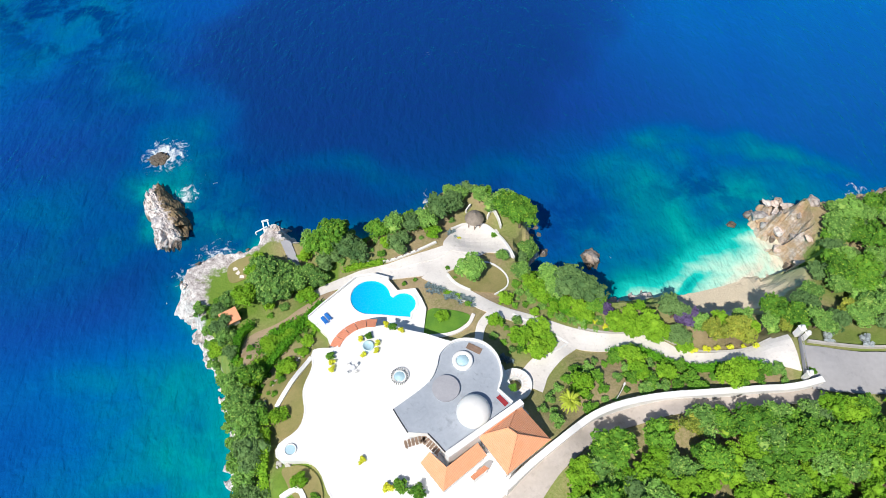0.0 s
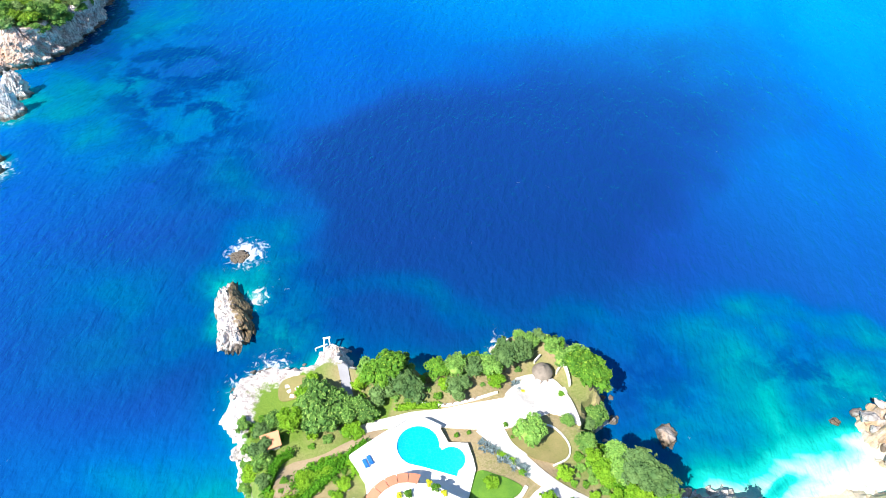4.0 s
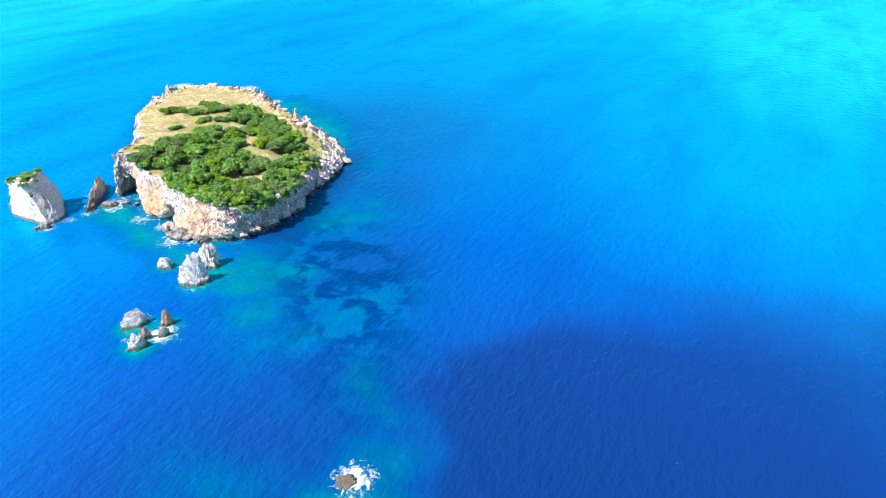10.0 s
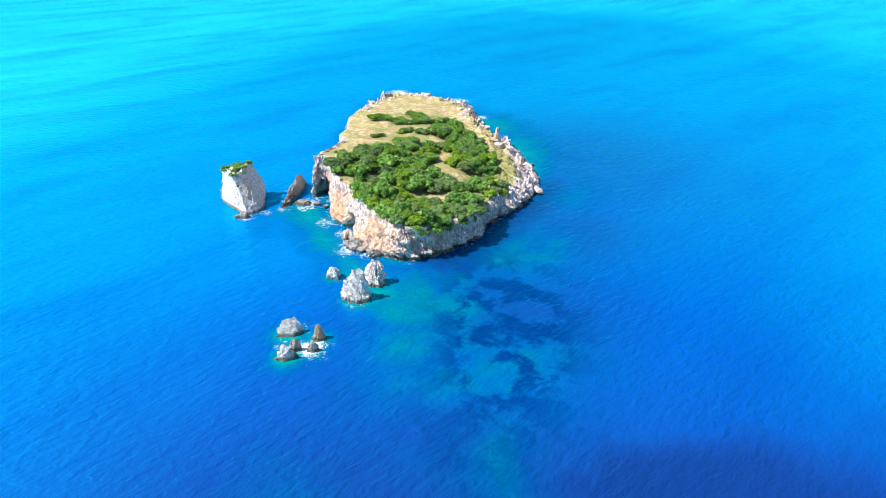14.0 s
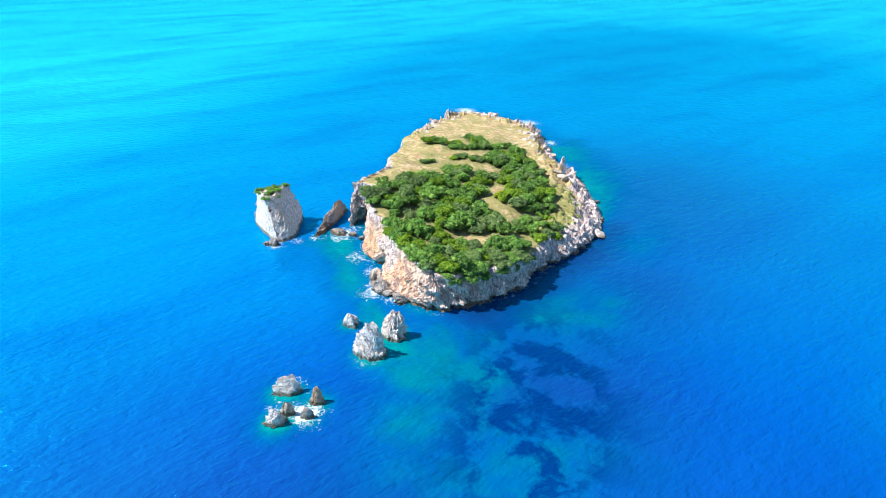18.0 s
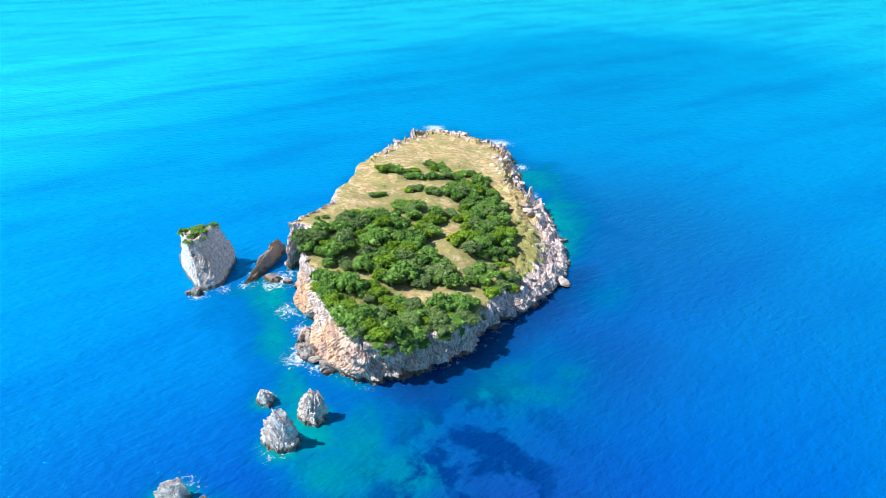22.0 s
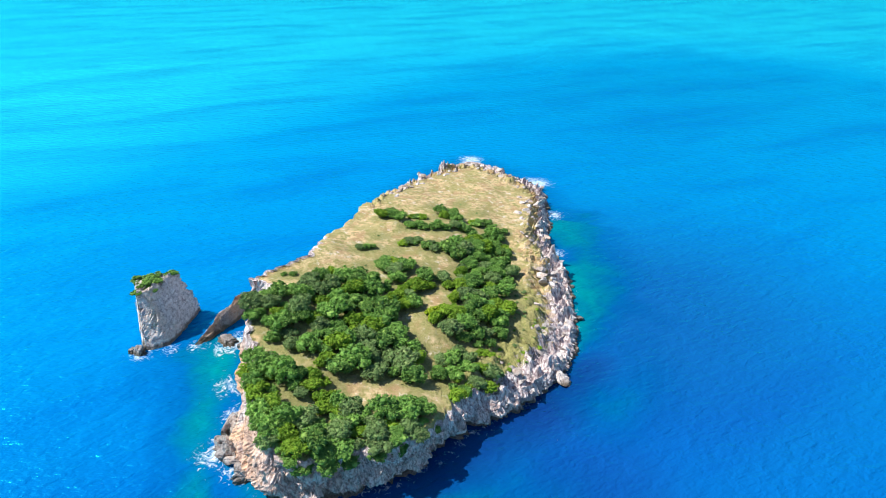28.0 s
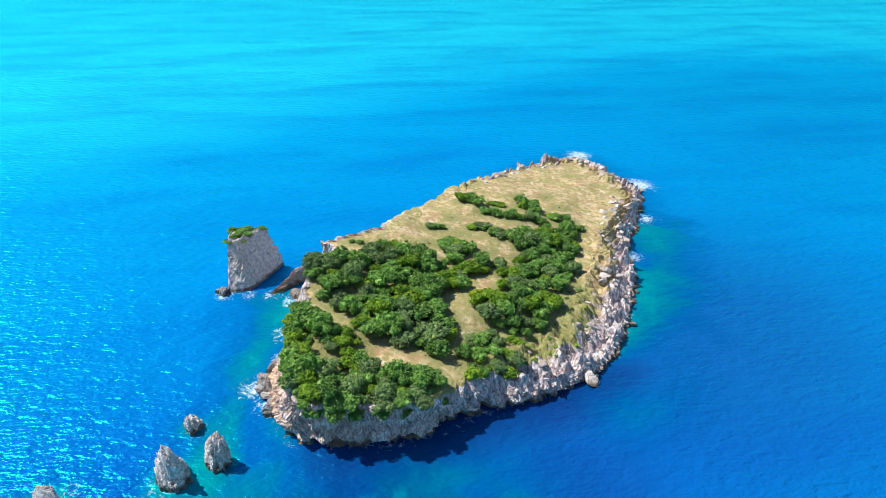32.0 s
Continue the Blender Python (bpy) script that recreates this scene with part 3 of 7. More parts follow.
# ---- crags ----
def crag_mesh(name, material, rx, ry, height, seed, lean=(0.0, 0.0), taper=0.35, seg=56, levels=20, rough=0.3, peak=1.0, block=0.16, curve=1.1, cuts=0, planes=(), jag=0.22):
    """A sea rock: rings of uneven outline that close over the top, cut into ledges and ribs. It stands with its foot below the water."""
    r = np.random.RandomState(seed)
    a = np.linspace(0, 2 * np.pi, seg, endpoint=False)
    verts = []
    for k in range(levels + 1):
        u = k / levels
        z = -1.8 + (height + 1.8) * min(1.0, u * 1.25) ** peak
        inner = 1.0 if u < 0.8 else max(0.02, 1 - ((u - 0.8) / 0.2))
        w = (1 - taper * (max(z, 0) / height) ** curve) * inner
        rad = 0.72 + 0.55 * fbm(2.2 * np.cos(a) + seed * 3.1, 2.2 * np.sin(a) + u * 0.7, 3, seed)
        rad = rad + rough * (ridged(2.6 * np.cos(a) + seed + u * 2.0, 2.6 * np.sin(a) + u * 3.6, 3, seed + 4) - 0.4)
        rad = rad + rough * 0.35 * (ridged(6 * np.cos(a) + u * 4.0, 6 * np.sin(a) + u * 9.0, 2, seed + 9) - 0.4)
        size = max(0.9, 0.13 * (rx + ry))
        rad = rad + block * (cells(a * max(rx, ry) / size + 0.3 * z, z / (size * 0.7) + 0.4 * np.sin(a * 2), seed) - 0.5)
        rad = rad - 0.5 * block * (np.mod(z / (size * 1.1) + 0.35 * np.sin(a + seed), 1) < 0.16) * (u > 0.1) * (u < 0.85)
        zz = z + height * rough * 0.55 * (fbm(1.7 * np.cos(a) + u, 1.7 * np.sin(a), 3, seed + 2) - 0.5) * (u > 0.2) * 1.6
        zz = zz + height * rough * 0.25 * (ridged(4 * np.cos(a) * inner + u, 4 * np.sin(a) * inner, 2, seed + 6) - 0.4) * (u > 0.3)
        verts.append(np.stack([rx * rad * w * np.cos(a) + lean[0] * max(z, 0) / height, ry * rad * w * np.sin(a) + lean[1] * max(z, 0) / height, zz], 1))
    v = np.concatenate(verts)
    for k in range(cuts):  # broad flat breaks, most of them slanting
        way = np.array([r.normal(), r.normal(), abs(r.normal()) * 0.9])
        way /= np.linalg.norm(way)
        over = np.maximum((v / (rx, ry, height)) @ way - r.uniform(0.6, 0.86), 0)
        v = v - over[:, None] * way * (rx, ry, height) * 0.85
    broken = ridged(v[:, 0] * 0.5 + v[:, 2] * 0.35 + seed, v[:, 1] * 0.5 - v[:, 2] * 0.3, 4, seed) - 0.4
    v[:, :2] *= (1 + jag * broken)[:, None]
    v[:, 2] += 0.5 * jag * height * broken * (v[:, 2] > 0.3)
    for a, b, c, at in planes:
        way = np.array([a, b, c]) / math.sqrt(a * a + b * b + c * c)
        over = np.maximum((v / (rx, ry, height)) @ way - at + 0.05 * fbm(v[:, 0] * 0.4, v[:, 1] * 0.4, 3, seed), 0)
        v = v - over[:, None] * way * (rx, ry, height) * 0.9
    return mesh_from(name, v, grid_faces(levels + 1, seg, True), material)


def sea_rock(label, x, y, rx, ry, turn, height, seed, group, material=None, **more):
    me = crag_mesh("sea_rock", material or M_ROCK, rx, ry, height, seed, **more)
    return thing("sea_rock", label, "sea rock", pose(x, y, 0, 0, 0, turn), group, mesh=me)


ROCKS = [  # x, y, half sizes, turn, height of every rock that stands in the sea
    (-66, 93.3, 4.5, 7.8, 18, 4.0), (-73.5, 112.8, 2.6, 2.2, 20, 1.0), (-171.8, 130.8, 4.0, 2.0, 62, 5.2), (-161.2, 124, 3.2, 1.6, 62, 5.0),
    (-163, 127.9, 2.4, 1.2, 58, 5.0), (-159.2, 131.8, 1.8, 1.2, 50, 3.4), (-163, 136.6, 2.3, 1.4, 62, 5.0), (-174.6, 159.8, 5.4, 3.9, 70, 11.2),
    (-179.8, 170, 4.0, 3.1, 60, 8.0), (-193.4, 161.3, 2.7, 2.2, 0, 4.5), (34, 82, 2.0, 2.6, 0, 2.2), (69, 92, 1.3, 0.9, 20, 0.5)]


# ---- sea ----
DEEP_WATER = [(-82, 156), (-74, 168), (-59, 189), (-38, 209), (0, 230), (44, 246), (64, 238), (70, 215), (60, 172), (44, 132), (26, 108), (20, 84), (-20, 84), (-48, 90), (-56, 112), (-66, 138)]


def build_sea():
    xs = np.r_[-4800, -3600, -2600, -1900, -1400, -1050, -800, -640, -540, -480, np.arange(-440, 170, 2.2), 180, 200, 240, 300, 400, 560, 800, 1200, 1800, 2600, 3600, 4800]
    ys = np.r_[-4800, -3000, -1800, -1000, -500, -250, -120, -60, -20, np.arange(0, 410, 2.2), 420, 440, 470, 520, 600, 720, 900, 1200, 1600, 2200, 3000, 3900, 4800]
    x, y = np.meshgrid(xs, ys)
    near = (np.abs(x) < 520) & (y > -130) & (y < 480)
    land = np.full(x.shape, 900.0)
    land[near] = -edge_distance(x[near], y[near], coast_line)
    isle = np.full(x.shape, 900.0)
    isle[near] = -edge_distance(x[near], y[near], island_line[::7, :2])
    rock = np.full(x.shape, 900.0)
    for cx, cy, rx, ry, *_ in ROCKS:
        rock = np.minimum(rock, np.hypot(x - cx, y - cy) - max(rx, ry) * 0.8)
    soft = fbm(x * 0.035, y * 0.035, 5, 2)
    wx, wy = x + (fbm(x * 0.03, y * 0.03, 4, 41) - 0.5) * 44, y + (fbm(x * 0.03, y * 0.03, 4, 43) - 0.5) * 36
    shallow = (0.29 + 0.27 * np.exp(-np.maximum(land, 0) / 4)) * np.exp(-np.maximum(land, 0) / 28) * (0.5 + 1.0 * soft)
    west = np.exp(-np.maximum(land, 0) / 42) * np.clip((-30 - x) / 8, 0, 1) * np.clip((76 - y) / 24, 0, 1)
    shallow = np.maximum(shallow, 0.64 * west * (0.9 + 0.4 * (soft - 0.3)))
    cove = np.exp(-(((wx - 57) / 26) ** 2 + ((wy - 92) / 23) ** 2))
    beach = np.clip(1.10 - np.maximum(land, 0) / 36 + 0.25 * (soft - 0.5), 0, 1) * np.clip((x - 27) / 14, 0, 1) * np.clip((31 - land) / 14, 0, 1) * np.clip((88 - x) / 8, 0, 1) * np.clip((97 - y) / 8, 0, 1)
    shallow = np.maximum(shallow, np.clip(np.maximum(0.78 * cove * (0.65 + 0.7 * soft), beach), 0, 1))
    # shallows thin out on the east side, where cliff shade is painted
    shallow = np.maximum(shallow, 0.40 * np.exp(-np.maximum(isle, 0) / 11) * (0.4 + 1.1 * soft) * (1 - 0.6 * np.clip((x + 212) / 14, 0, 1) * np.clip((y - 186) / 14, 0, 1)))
    streaks = fbm((x * 0.86 + y * 0.5) * 0.05, (y * 0.86 - x * 0.5) * 0.018, 5, 21)
    shelf = np.clip((y - 262) / 25, 0, 1) * np.clip((x + 345) / 40, 0, 1) * (x > -300 + 0.9 * (y - 345))
    shallow = np.maximum(shallow, 0.72 * np.exp(-(np.maximum(isle, 0) / 29) ** 2) * np.clip(-0.4 + 2.2 * streaks, 0, 0.84) * shelf)
    shallow = np.maximum(shallow, 0.60 * np.exp(-np.maximum(rock, 0) / 5.0) * (0.5 + soft))
    for cx, cy, rx, ry, top in ((-68, 103, 16, 23, 0.74), (-76, 120, 17, 24, 0.60), (-188, 172, 24, 17, 0.52), (-159, 222, 34, 38, 0.34), (-162, 174, 36, 28, 0.47), (-123, 170, 44, 38, 0.46), (-235, 178, 40, 14, 0.46), (-262, 180, 24, 18, 0.42),
                                (-98, 140, 28, 24, 0.48), (-88, 92, 34, 34, 0.36), (-60, 92, 24, 28, 0.48), (52, 96, 52, 24, 0.57), (-255, 330, 34, 11, 0.56), (-300, 350, 34, 10, 0.54), (-222, 312, 20, 10, 0.54), (80, 116, 28, 7.0, 0.50), (-20, 104, 38, 10, 0.34), (12, 112, 26, 7, 0.36),
                                (-60, 92, 26, 16, 0.30)):
        shallow = np.maximum(shallow, top * np.exp(-(((wx - cx) / rx) ** 2 + ((wy - cy) / ry) ** 2)) * (0.35 + 1.3 * soft))
    basin = edge_distance(wx, wy, np.array(DEEP_WATER, float))
    deep = np.clip(0.5 + (basin + 2) / (20 + 42 * np.clip((y - 165) / 60, 0, 1) + 30 * np.clip((x + 20) / 60, 0, 1)), 0, 1)
    deep = deep * deep * (3 - 2 * deep) * (1 - 0.34 * np.clip((y - 140) / 90, 0, 1))
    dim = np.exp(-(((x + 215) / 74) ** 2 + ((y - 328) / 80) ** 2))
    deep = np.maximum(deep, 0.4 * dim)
    # the east cliff's shadow on the water, painted as a dark fringe
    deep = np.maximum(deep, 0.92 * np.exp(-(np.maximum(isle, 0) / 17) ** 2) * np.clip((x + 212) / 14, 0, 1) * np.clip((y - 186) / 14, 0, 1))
    deep = np.maximum(deep, 0.7 * np.exp(-(((x + 86) / 34) ** 2 + ((y - 138) / 34) ** 2)))
    deep = np.maximum(deep, 0.34 * np.exp(-(((x + 160) / 30) ** 2 + ((y - 256) / 42) ** 2)))
    deep = np.maximum(deep, 0.35 * np.exp(-(((x + 160) / 26) ** 2 + ((y - 236) / 55) ** 2)))
    deep = np.maximum(deep, 0.46 * np.exp(-(((x + 130) / 36) ** 2 + ((y - 190) / 38) ** 2)))
    deep = np.maximum(deep, 0.85 * np.exp(-(np.maximum(land, 0) / 90) ** 2) * (1 - 0.8 * np.clip(1.6 * west, 0, 1)) * (1 - 0.8 * cove) * (1 - 0.5 * np.clip((x - 35) / 50, 0, 1)))
    # painted glare: grows with distance, strongest out to the west
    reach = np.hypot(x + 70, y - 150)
    offing_glare = np.clip((reach - 90) / 800, 0, 1) ** 0.8
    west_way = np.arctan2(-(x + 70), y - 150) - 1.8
    offing_glare = np.clip(offing_glare * (1 + 0.55 * np.exp(-(west_way / 0.5) ** 2)), 0, 1)
    offing_glare = np.clip(offing_glare + 0.26 * np.clip((x + 130) / 110, 0, 1) * np.clip((y - 200) / 150, 0, 1), 0, 1)
    offing_glare = offing_glare * (1 - 0.42 * np.exp(-(((x + 490) / 190) ** 2 + ((y - 640) / 260) ** 2)))
    foam = np.exp(-np.abs(isle) / 2.7) * (0.25 + 0.9 * fbm(x * 0.05, y * 0.05, 3, 5))
    for cx, cy, r, amount in ((-72.5, 114.5, 6.2, 1.3), (-63.5, 101, 4.0, 1.05), (-160.6, 132, 6.6, 1.25), (-168, 126, 4.5, 0.9), (-174, 136, 5, .8), (-208, 178, 7, 1.1), (-236, 184, 6, 1.05), (-258, 190, 7, 1.15),
                              (-393, 346, 9, 1.35), (-345, 362, 10, 1.3), (-305, 346, 7, 1.15), (-270, 326, 6, 1.0), (-266, 166, 5, .8), (-276, 190, 6, .8), (-263.5, 160, 5, 1.0), (-262.5, 169, 4, 0.95), (-261, 177.5, 4, 1.05), (-268, 183, 4, 0.9), (-256, 186, 6, 1.05), (-199, 182, 5, 1.0), (-222, 184, 5, 1.0), (-192, 162, 4, .7), (-173, 157, 6, .7),
                              (-52, 83, 5, 1.0), (-57, 77, 4, .9), (-3, 99, 4, .8), (36, 82, 2.2, .8), (81, 98, 4, 0.9), (103, 102, 4, 0.9)):
        foam = np.maximum(foam, amount * np.exp(-((x - cx) ** 2 + (y - cy) ** 2) / r ** 2))
    for cx, cy, rx, ry in ((34, 84, 11, 7), (30, 96, 12, 8), (52, 77, 4, 2.2), (44, 92, 8, 5)):
        shallow = shallow * (1 - 0.24 * np.exp(-(((wx - cx) / rx) ** 2 + ((wy - cy) / ry) ** 2)))
    weed = np.exp(-((((x + 130) * 0.7 + (y - 189) * 0.72) / 24) ** 2 + (((x + 130) * 0.72 - (y - 189) * 0.7) / 44) ** 2) ** 1.5) * 1.3 + 0.6 * np.exp(-(((x - 30) / 17) ** 2 + ((y - 95) / 11) ** 2)) + 0.7 * np.exp(-(((x - 66) / 16) ** 2 + ((y - 104) / 8) ** 2)) + 0.7 * np.exp(-(((x + 56) / 14) ** 2 + ((y - 96) / 18) ** 2)) + 0.35 * np.exp(-(((x + 98) / 26) ** 2 + ((y - 142) / 24) ** 2))
    z = np.zeros_like(x)
    me = mesh_from("sea", np.stack([x, y, z], -1).reshape(-1, 3), grid_faces(*x.shape), M_SEA, True)
    for name, values in (("shallow", shallow), ("deep", deep), ("foam", foam), ("weed", np.clip(weed, 0, 1)), ("offing_glare", offing_glare)):
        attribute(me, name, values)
    thing("water", "clear blue sea, turquoise over sand, with foam round the rocks", "sea", kind="structure", mesh=me)


build_sea()


# ---- island ----
def build_island():
    n = len(island_line)
    run = np.arange(n) * 1.0
    pos, rim = island_line[:, :2], island_line[:, 2]
    d = np.roll(pos, -1, 0) - np.roll(pos, 1, 0)
    d /= np.linalg.norm(d, axis=1)[:, None]
    out = np.stack([d[:, 1], -d[:, 0]], 1)
    if ((pos - pos.mean(0)) * out).sum() < 0:
        out = -out
    length = np.linalg.norm(np.diff(pos, axis=0), axis=1).mean()
    s = run * length
    middle = np.array([-258.0, 258.0])
    verts, rock, ochre = [], [], []
    tall = np.clip((rim - 4) / 6, 0, 1)
    west = np.exp(-((pos[:, 0] + 222) / 36) ** 4) * (pos[:, 1] < 205)
    inset = 1.2 + (3.2 + 3.0 * np.exp(-((pos[:, 0] + 205) / 9) ** 2)) * np.clip((-out[:, 1] - 0.2) / 0.5, 0, 1) * (pos[:, 1] < 206)
    inset = np.convolve(np.r_[inset[-9:], inset, inset[:9]], np.ones(19) / 19, "valid")
    levels = 32
    close = np.cos(np.arange(n) / n * 2 * np.pi), np.sin(np.arange(n) / n * 2 * np.pi)
    edge = island_ground(pos[:, 0], pos[:, 1])
    lip = np.minimum(rim, edge + 1)
    ribs = lambda z, f, k: ridged(close[0] * f * 14 + z * 0.07 * f ** 0.6, close[1] * f * 14 + z * 0.1 * f ** 0.6, 3, k)
    for k in range(levels + 1):
        u = k / levels
        z = -2.5 + (lip + 2.5) * u
        bulge = (ribs(z, 1.0, 2) - 0.5) * 2.6 * (0.35 + 0.65 * tall) + ((ribs(z * 1.6, 2.6, 5) - 0.5) * 1.7 + (ribs(z * 3, 6.0, 7) - 0.4) * 0.9) * min(1.0, 0.2 + (1 - u) * 4)
        bulge = bulge + (cells(s / 2.6 + z * 0.12, z / 4.4 + 0.8 * np.sin(s * 0.11), 3) - 0.5) * 0.6 * (0.3 + 0.7 * tall) * min(1, (1 - u) * 4) + (cells(s / 1.4 - z * 0.1, z / 2.4, 8) - 0.5) * 0.55 * min(1, (1 - u) * 4)
        ledge = (fbm(s * 0.07, z * 0.2, 3, 6) - 0.5) * 3.0 * tall
        batter = (0.6 - inset * u) * tall + (1 - u) * 3.0 * (1 - tall)
        cave = -19.0 * np.exp(-(((pos[:, 0] + 258.5) ** 2 + (pos[:, 1] - 198) ** 2) / 4.2 ** 2) ** 2) * np.clip((8.6 - z) / 1.4, 0, 1)
        cave = cave - 10.0 * np.exp(-(((pos[:, 0] + 221) ** 2 + (pos[:, 1] - 187.5) ** 2) / 3.2 ** 2) ** 2) * np.clip((8 - z) / 2.0, 0, 1)
        under = -1.6 * np.exp(-((z - 0.6) / 1.2) ** 2) * tall
        p = pos + out * (bulge + ledge + batter + cave + under - 0.6)[:, None]
        verts.append(np.c_[p, z])
        rock.append(np.full(n, 1.0))
        ochre.append(west * 0.8 * np.clip((17 - z) / 6, 0, 1) + 0.2)
    inner = np.r_[0.012, 0.028, 0.05, np.linspace(0.075, 0.985, 46)]
    foot = verts[-1][:, :2]
    for f in inner:
        p = foot * (1 - f) + middle * f
        dist = np.linalg.norm(p - foot, axis=1)
        g = island_ground(p[:, 0], p[:, 1])
        shore = np.clip(1 - dist / 20, 0, 1) * (1 - tall)
        crag = (0.52 - ridged(p[:, 0] * 0.13, p[:, 1] * 0.13, 3, 3)) * 6.6 * shore * np.clip(dist / 2, 0.3, 1)
        fine = (0.5 - ridged(p[:, 0] * 0.36, p[:, 1] * 0.36, 3, 4)) * (3.2 * shore + 0.12)
        rise = np.clip(dist / (2.0 + 13 * (1 - tall)), 0, 1)
        z = lip * (1 - rise) + g * rise + crag + fine
        verts.append(np.c_[p, np.maximum(z, 0.7)])
        band = 1.1 + 6.0 * (1 - tall) + 2.0 * np.exp(-((pos[:, 0] + 206) / 18) ** 2) * (pos[:, 1] > 238)
        rock.append(np.clip(1.0 - 0.5 * dist / band, 0, 1))
        ochre.append(np.full(n, 0.05))
    v = np.concatenate(verts)
    faces = grid_faces(len(verts), n, True).tolist()
    faces.append([(len(verts) - 1) * n + k for k in range(n)])
    me = mesh_from("land", v, faces, M_ISLAND)
    attribute(me, "rock", np.concatenate(rock))
    attribute(me, "ochre", np.concatenate(ochre))
    heights = v[(levels + 1) * n::2]
    ob = thing("island", "rocky island with limestone cliffs and dry golden grass on top", "island", mesh=me)
    return ob, foot, tall, out, heights


island, island_rim, island_tall, island_out, island_top = build_island()


def on_island(x, y):
    """The island's surface above the sea, by its nearest points."""
    d = (island_top[:, 0] - x) ** 2 + (island_top[:, 1] - y) ** 2
    return float(island_top[np.argmin(d), 2])



def boulder_meshes(count, material, seed):
    made = []
    for k in range(count):
        r = np.random.RandomState(seed + k)
        bm = bmesh.new()
        bmesh.ops.create_icosphere(bm, subdivisions=3, radius=1)
        cuts = [(Vector(r.normal(size=3)).normalized(), r.uniform(0.38, 0.7)) for _ in range(15)]
        for vert in bm.verts:
            for way, at in cuts:
                over = vert.co.dot(way) - at
                if over > 0:
                    vert.co -= way * over * 0.98
            p = vert.co * 2.3 + Vector((k, seed, 0))
            vert.co *= 1.15 + 0.2 * noise.noise(p) - 0.22 * max(0, 0.35 - abs(noise.noise(p * 1.3))) + 0.1 * noise.noise(p * 3.1)
        me = bpy.data.meshes.new("boulder")
        bm.to_mesh(me)
        bm.free()
        me.materials.append(material)
        made.append(me)
    return made


def island_boulders():
    """Boulders and slabs piled along the low north-east shore and under the cliffs."""
    r = np.random.RandomState(11)
    pale, brown = boulder_meshes(4, M_ROCK, 40) + boulder_meshes(4, M_ROCK_DARK, 55), boulder_meshes(4, M_REEF, 70)
    n = len(island_rim)
    low = [k for k in range(n) if island_tall[k] < 0.45 and island_rim[k][1] > 262]
    count = 0
    while count < 285:
        k = low[r.randint(len(low))]
        inward = r.uniform(-1.5, 13) if r.rand() < 0.75 else r.uniform(-2.5, 1)
        p = island_rim[k] - island_out[k] * inward
        size = r.uniform(0.6, 1.7) * (1.6 if r.rand() < 0.14 else 1)
        base = 0.1 if inward < 0 else on_island(*p) - 0.12 * size
        ob = part("boulder", pale[r.randint(8)] if inward > 0.2 or r.rand() < 0.4 else brown[r.randint(4)], None, island)
        ob.matrix_world = pose(p[0], p[1], base + 0.1 * size, r.uniform(-25, 25), r.uniform(-25, 25), r.uniform(0, 360)) @ Matrix.Diagonal((size * r.uniform(0.9, 1.6), size * r.uniform(0.8, 1.2), size * r.uniform(0.6, 1.0), 1))
        count += 1
    for x, y, z, size, me in ((-200.5, 279.5, 1.0, 3.5, pale[0]), (-203.5, 282.5, 1.2, 3.0, pale[1]), (-196, 279.5, 0.9, 3.3, pale[2]), (-206, 286, 1.0, 3.0, pale[3]),
                          (-207, 180.5, 1.0, 3.4, brown[0]), (-211, 181, 0.8, 2.8, brown[1]), (-203, 181, 1.0, 2.6, pale[4]), (-200, 182.5, 0.6, 2.2, brown[2]),
                          (-213, 183.5, 0.9, 2.4, brown[3]), (-218, 185, 0.6, 2.2, pale[5]), (-255, 191, 0.3, 2.6, brown[0]), (-250, 193, 0.4, 1.8, brown[1])):
        ob = part("boulder", me, None, island)
        ob.matrix_world = pose(x, y, z, r.uniform(-20, 20), r.uniform(-20, 20), r.uniform(0, 360)) @ Matrix.Diagonal((size * 1.15, size * 0.9, size * 0.75, 1))


island_boulders()

# the stacks and skerries
STACK = "pale limestone sea stack with shrubs on its flat top"
me = crag_mesh("sea_rock", M_ROCK, 15.0, 13.0, 16.2, 3, (-3.6, 0.2), 0.42, 110, 44, 0.18, block=0.24, jag=0.19,
               planes=((0.55, 0.83, 0.12, 0.56), (0.08, -1.0, 0.10, 0.54), (-1.0, 0.15, 0.1, 0.66), (0.86, 0.0, 0.51, 0.70), (0.6, 0.62, 0.5, 0.56)))
stack_top = np.array([v.co[:] for v in me.vertices])
stack = thing("sea_rock", STACK, "sea stack", pose(-277.0, 167.5, 0, 0, 0, 0), mesh=me)
me = crag_mesh("sea_rock", M_REEF, 13.8, 1.9, 4.6, 8, (2.0, 0), 0.5, 96, 26, 0.20, block=0.22, jag=0.35)
for v in me.vertices:  # it rises towards its far end
    if v.co.z > 0:
        v.co.z *= 1.15 + 0.055 * v.co.x
thing("sea_rock", "long leaning grey-brown slab of rock beside the island", "sea rock", pose(-270.6, 188.2, 0, 0, 0, 130), mesh=me)
me = crag_mesh("sea_rock", M_REEF, 3.6, 2.4, 1.6, 12)
thing("sea_rock", "low brown wave-washed rock before the island's cave", "sea rock", pose(-260, 187, 0, 0, 0, 30), mesh=me)
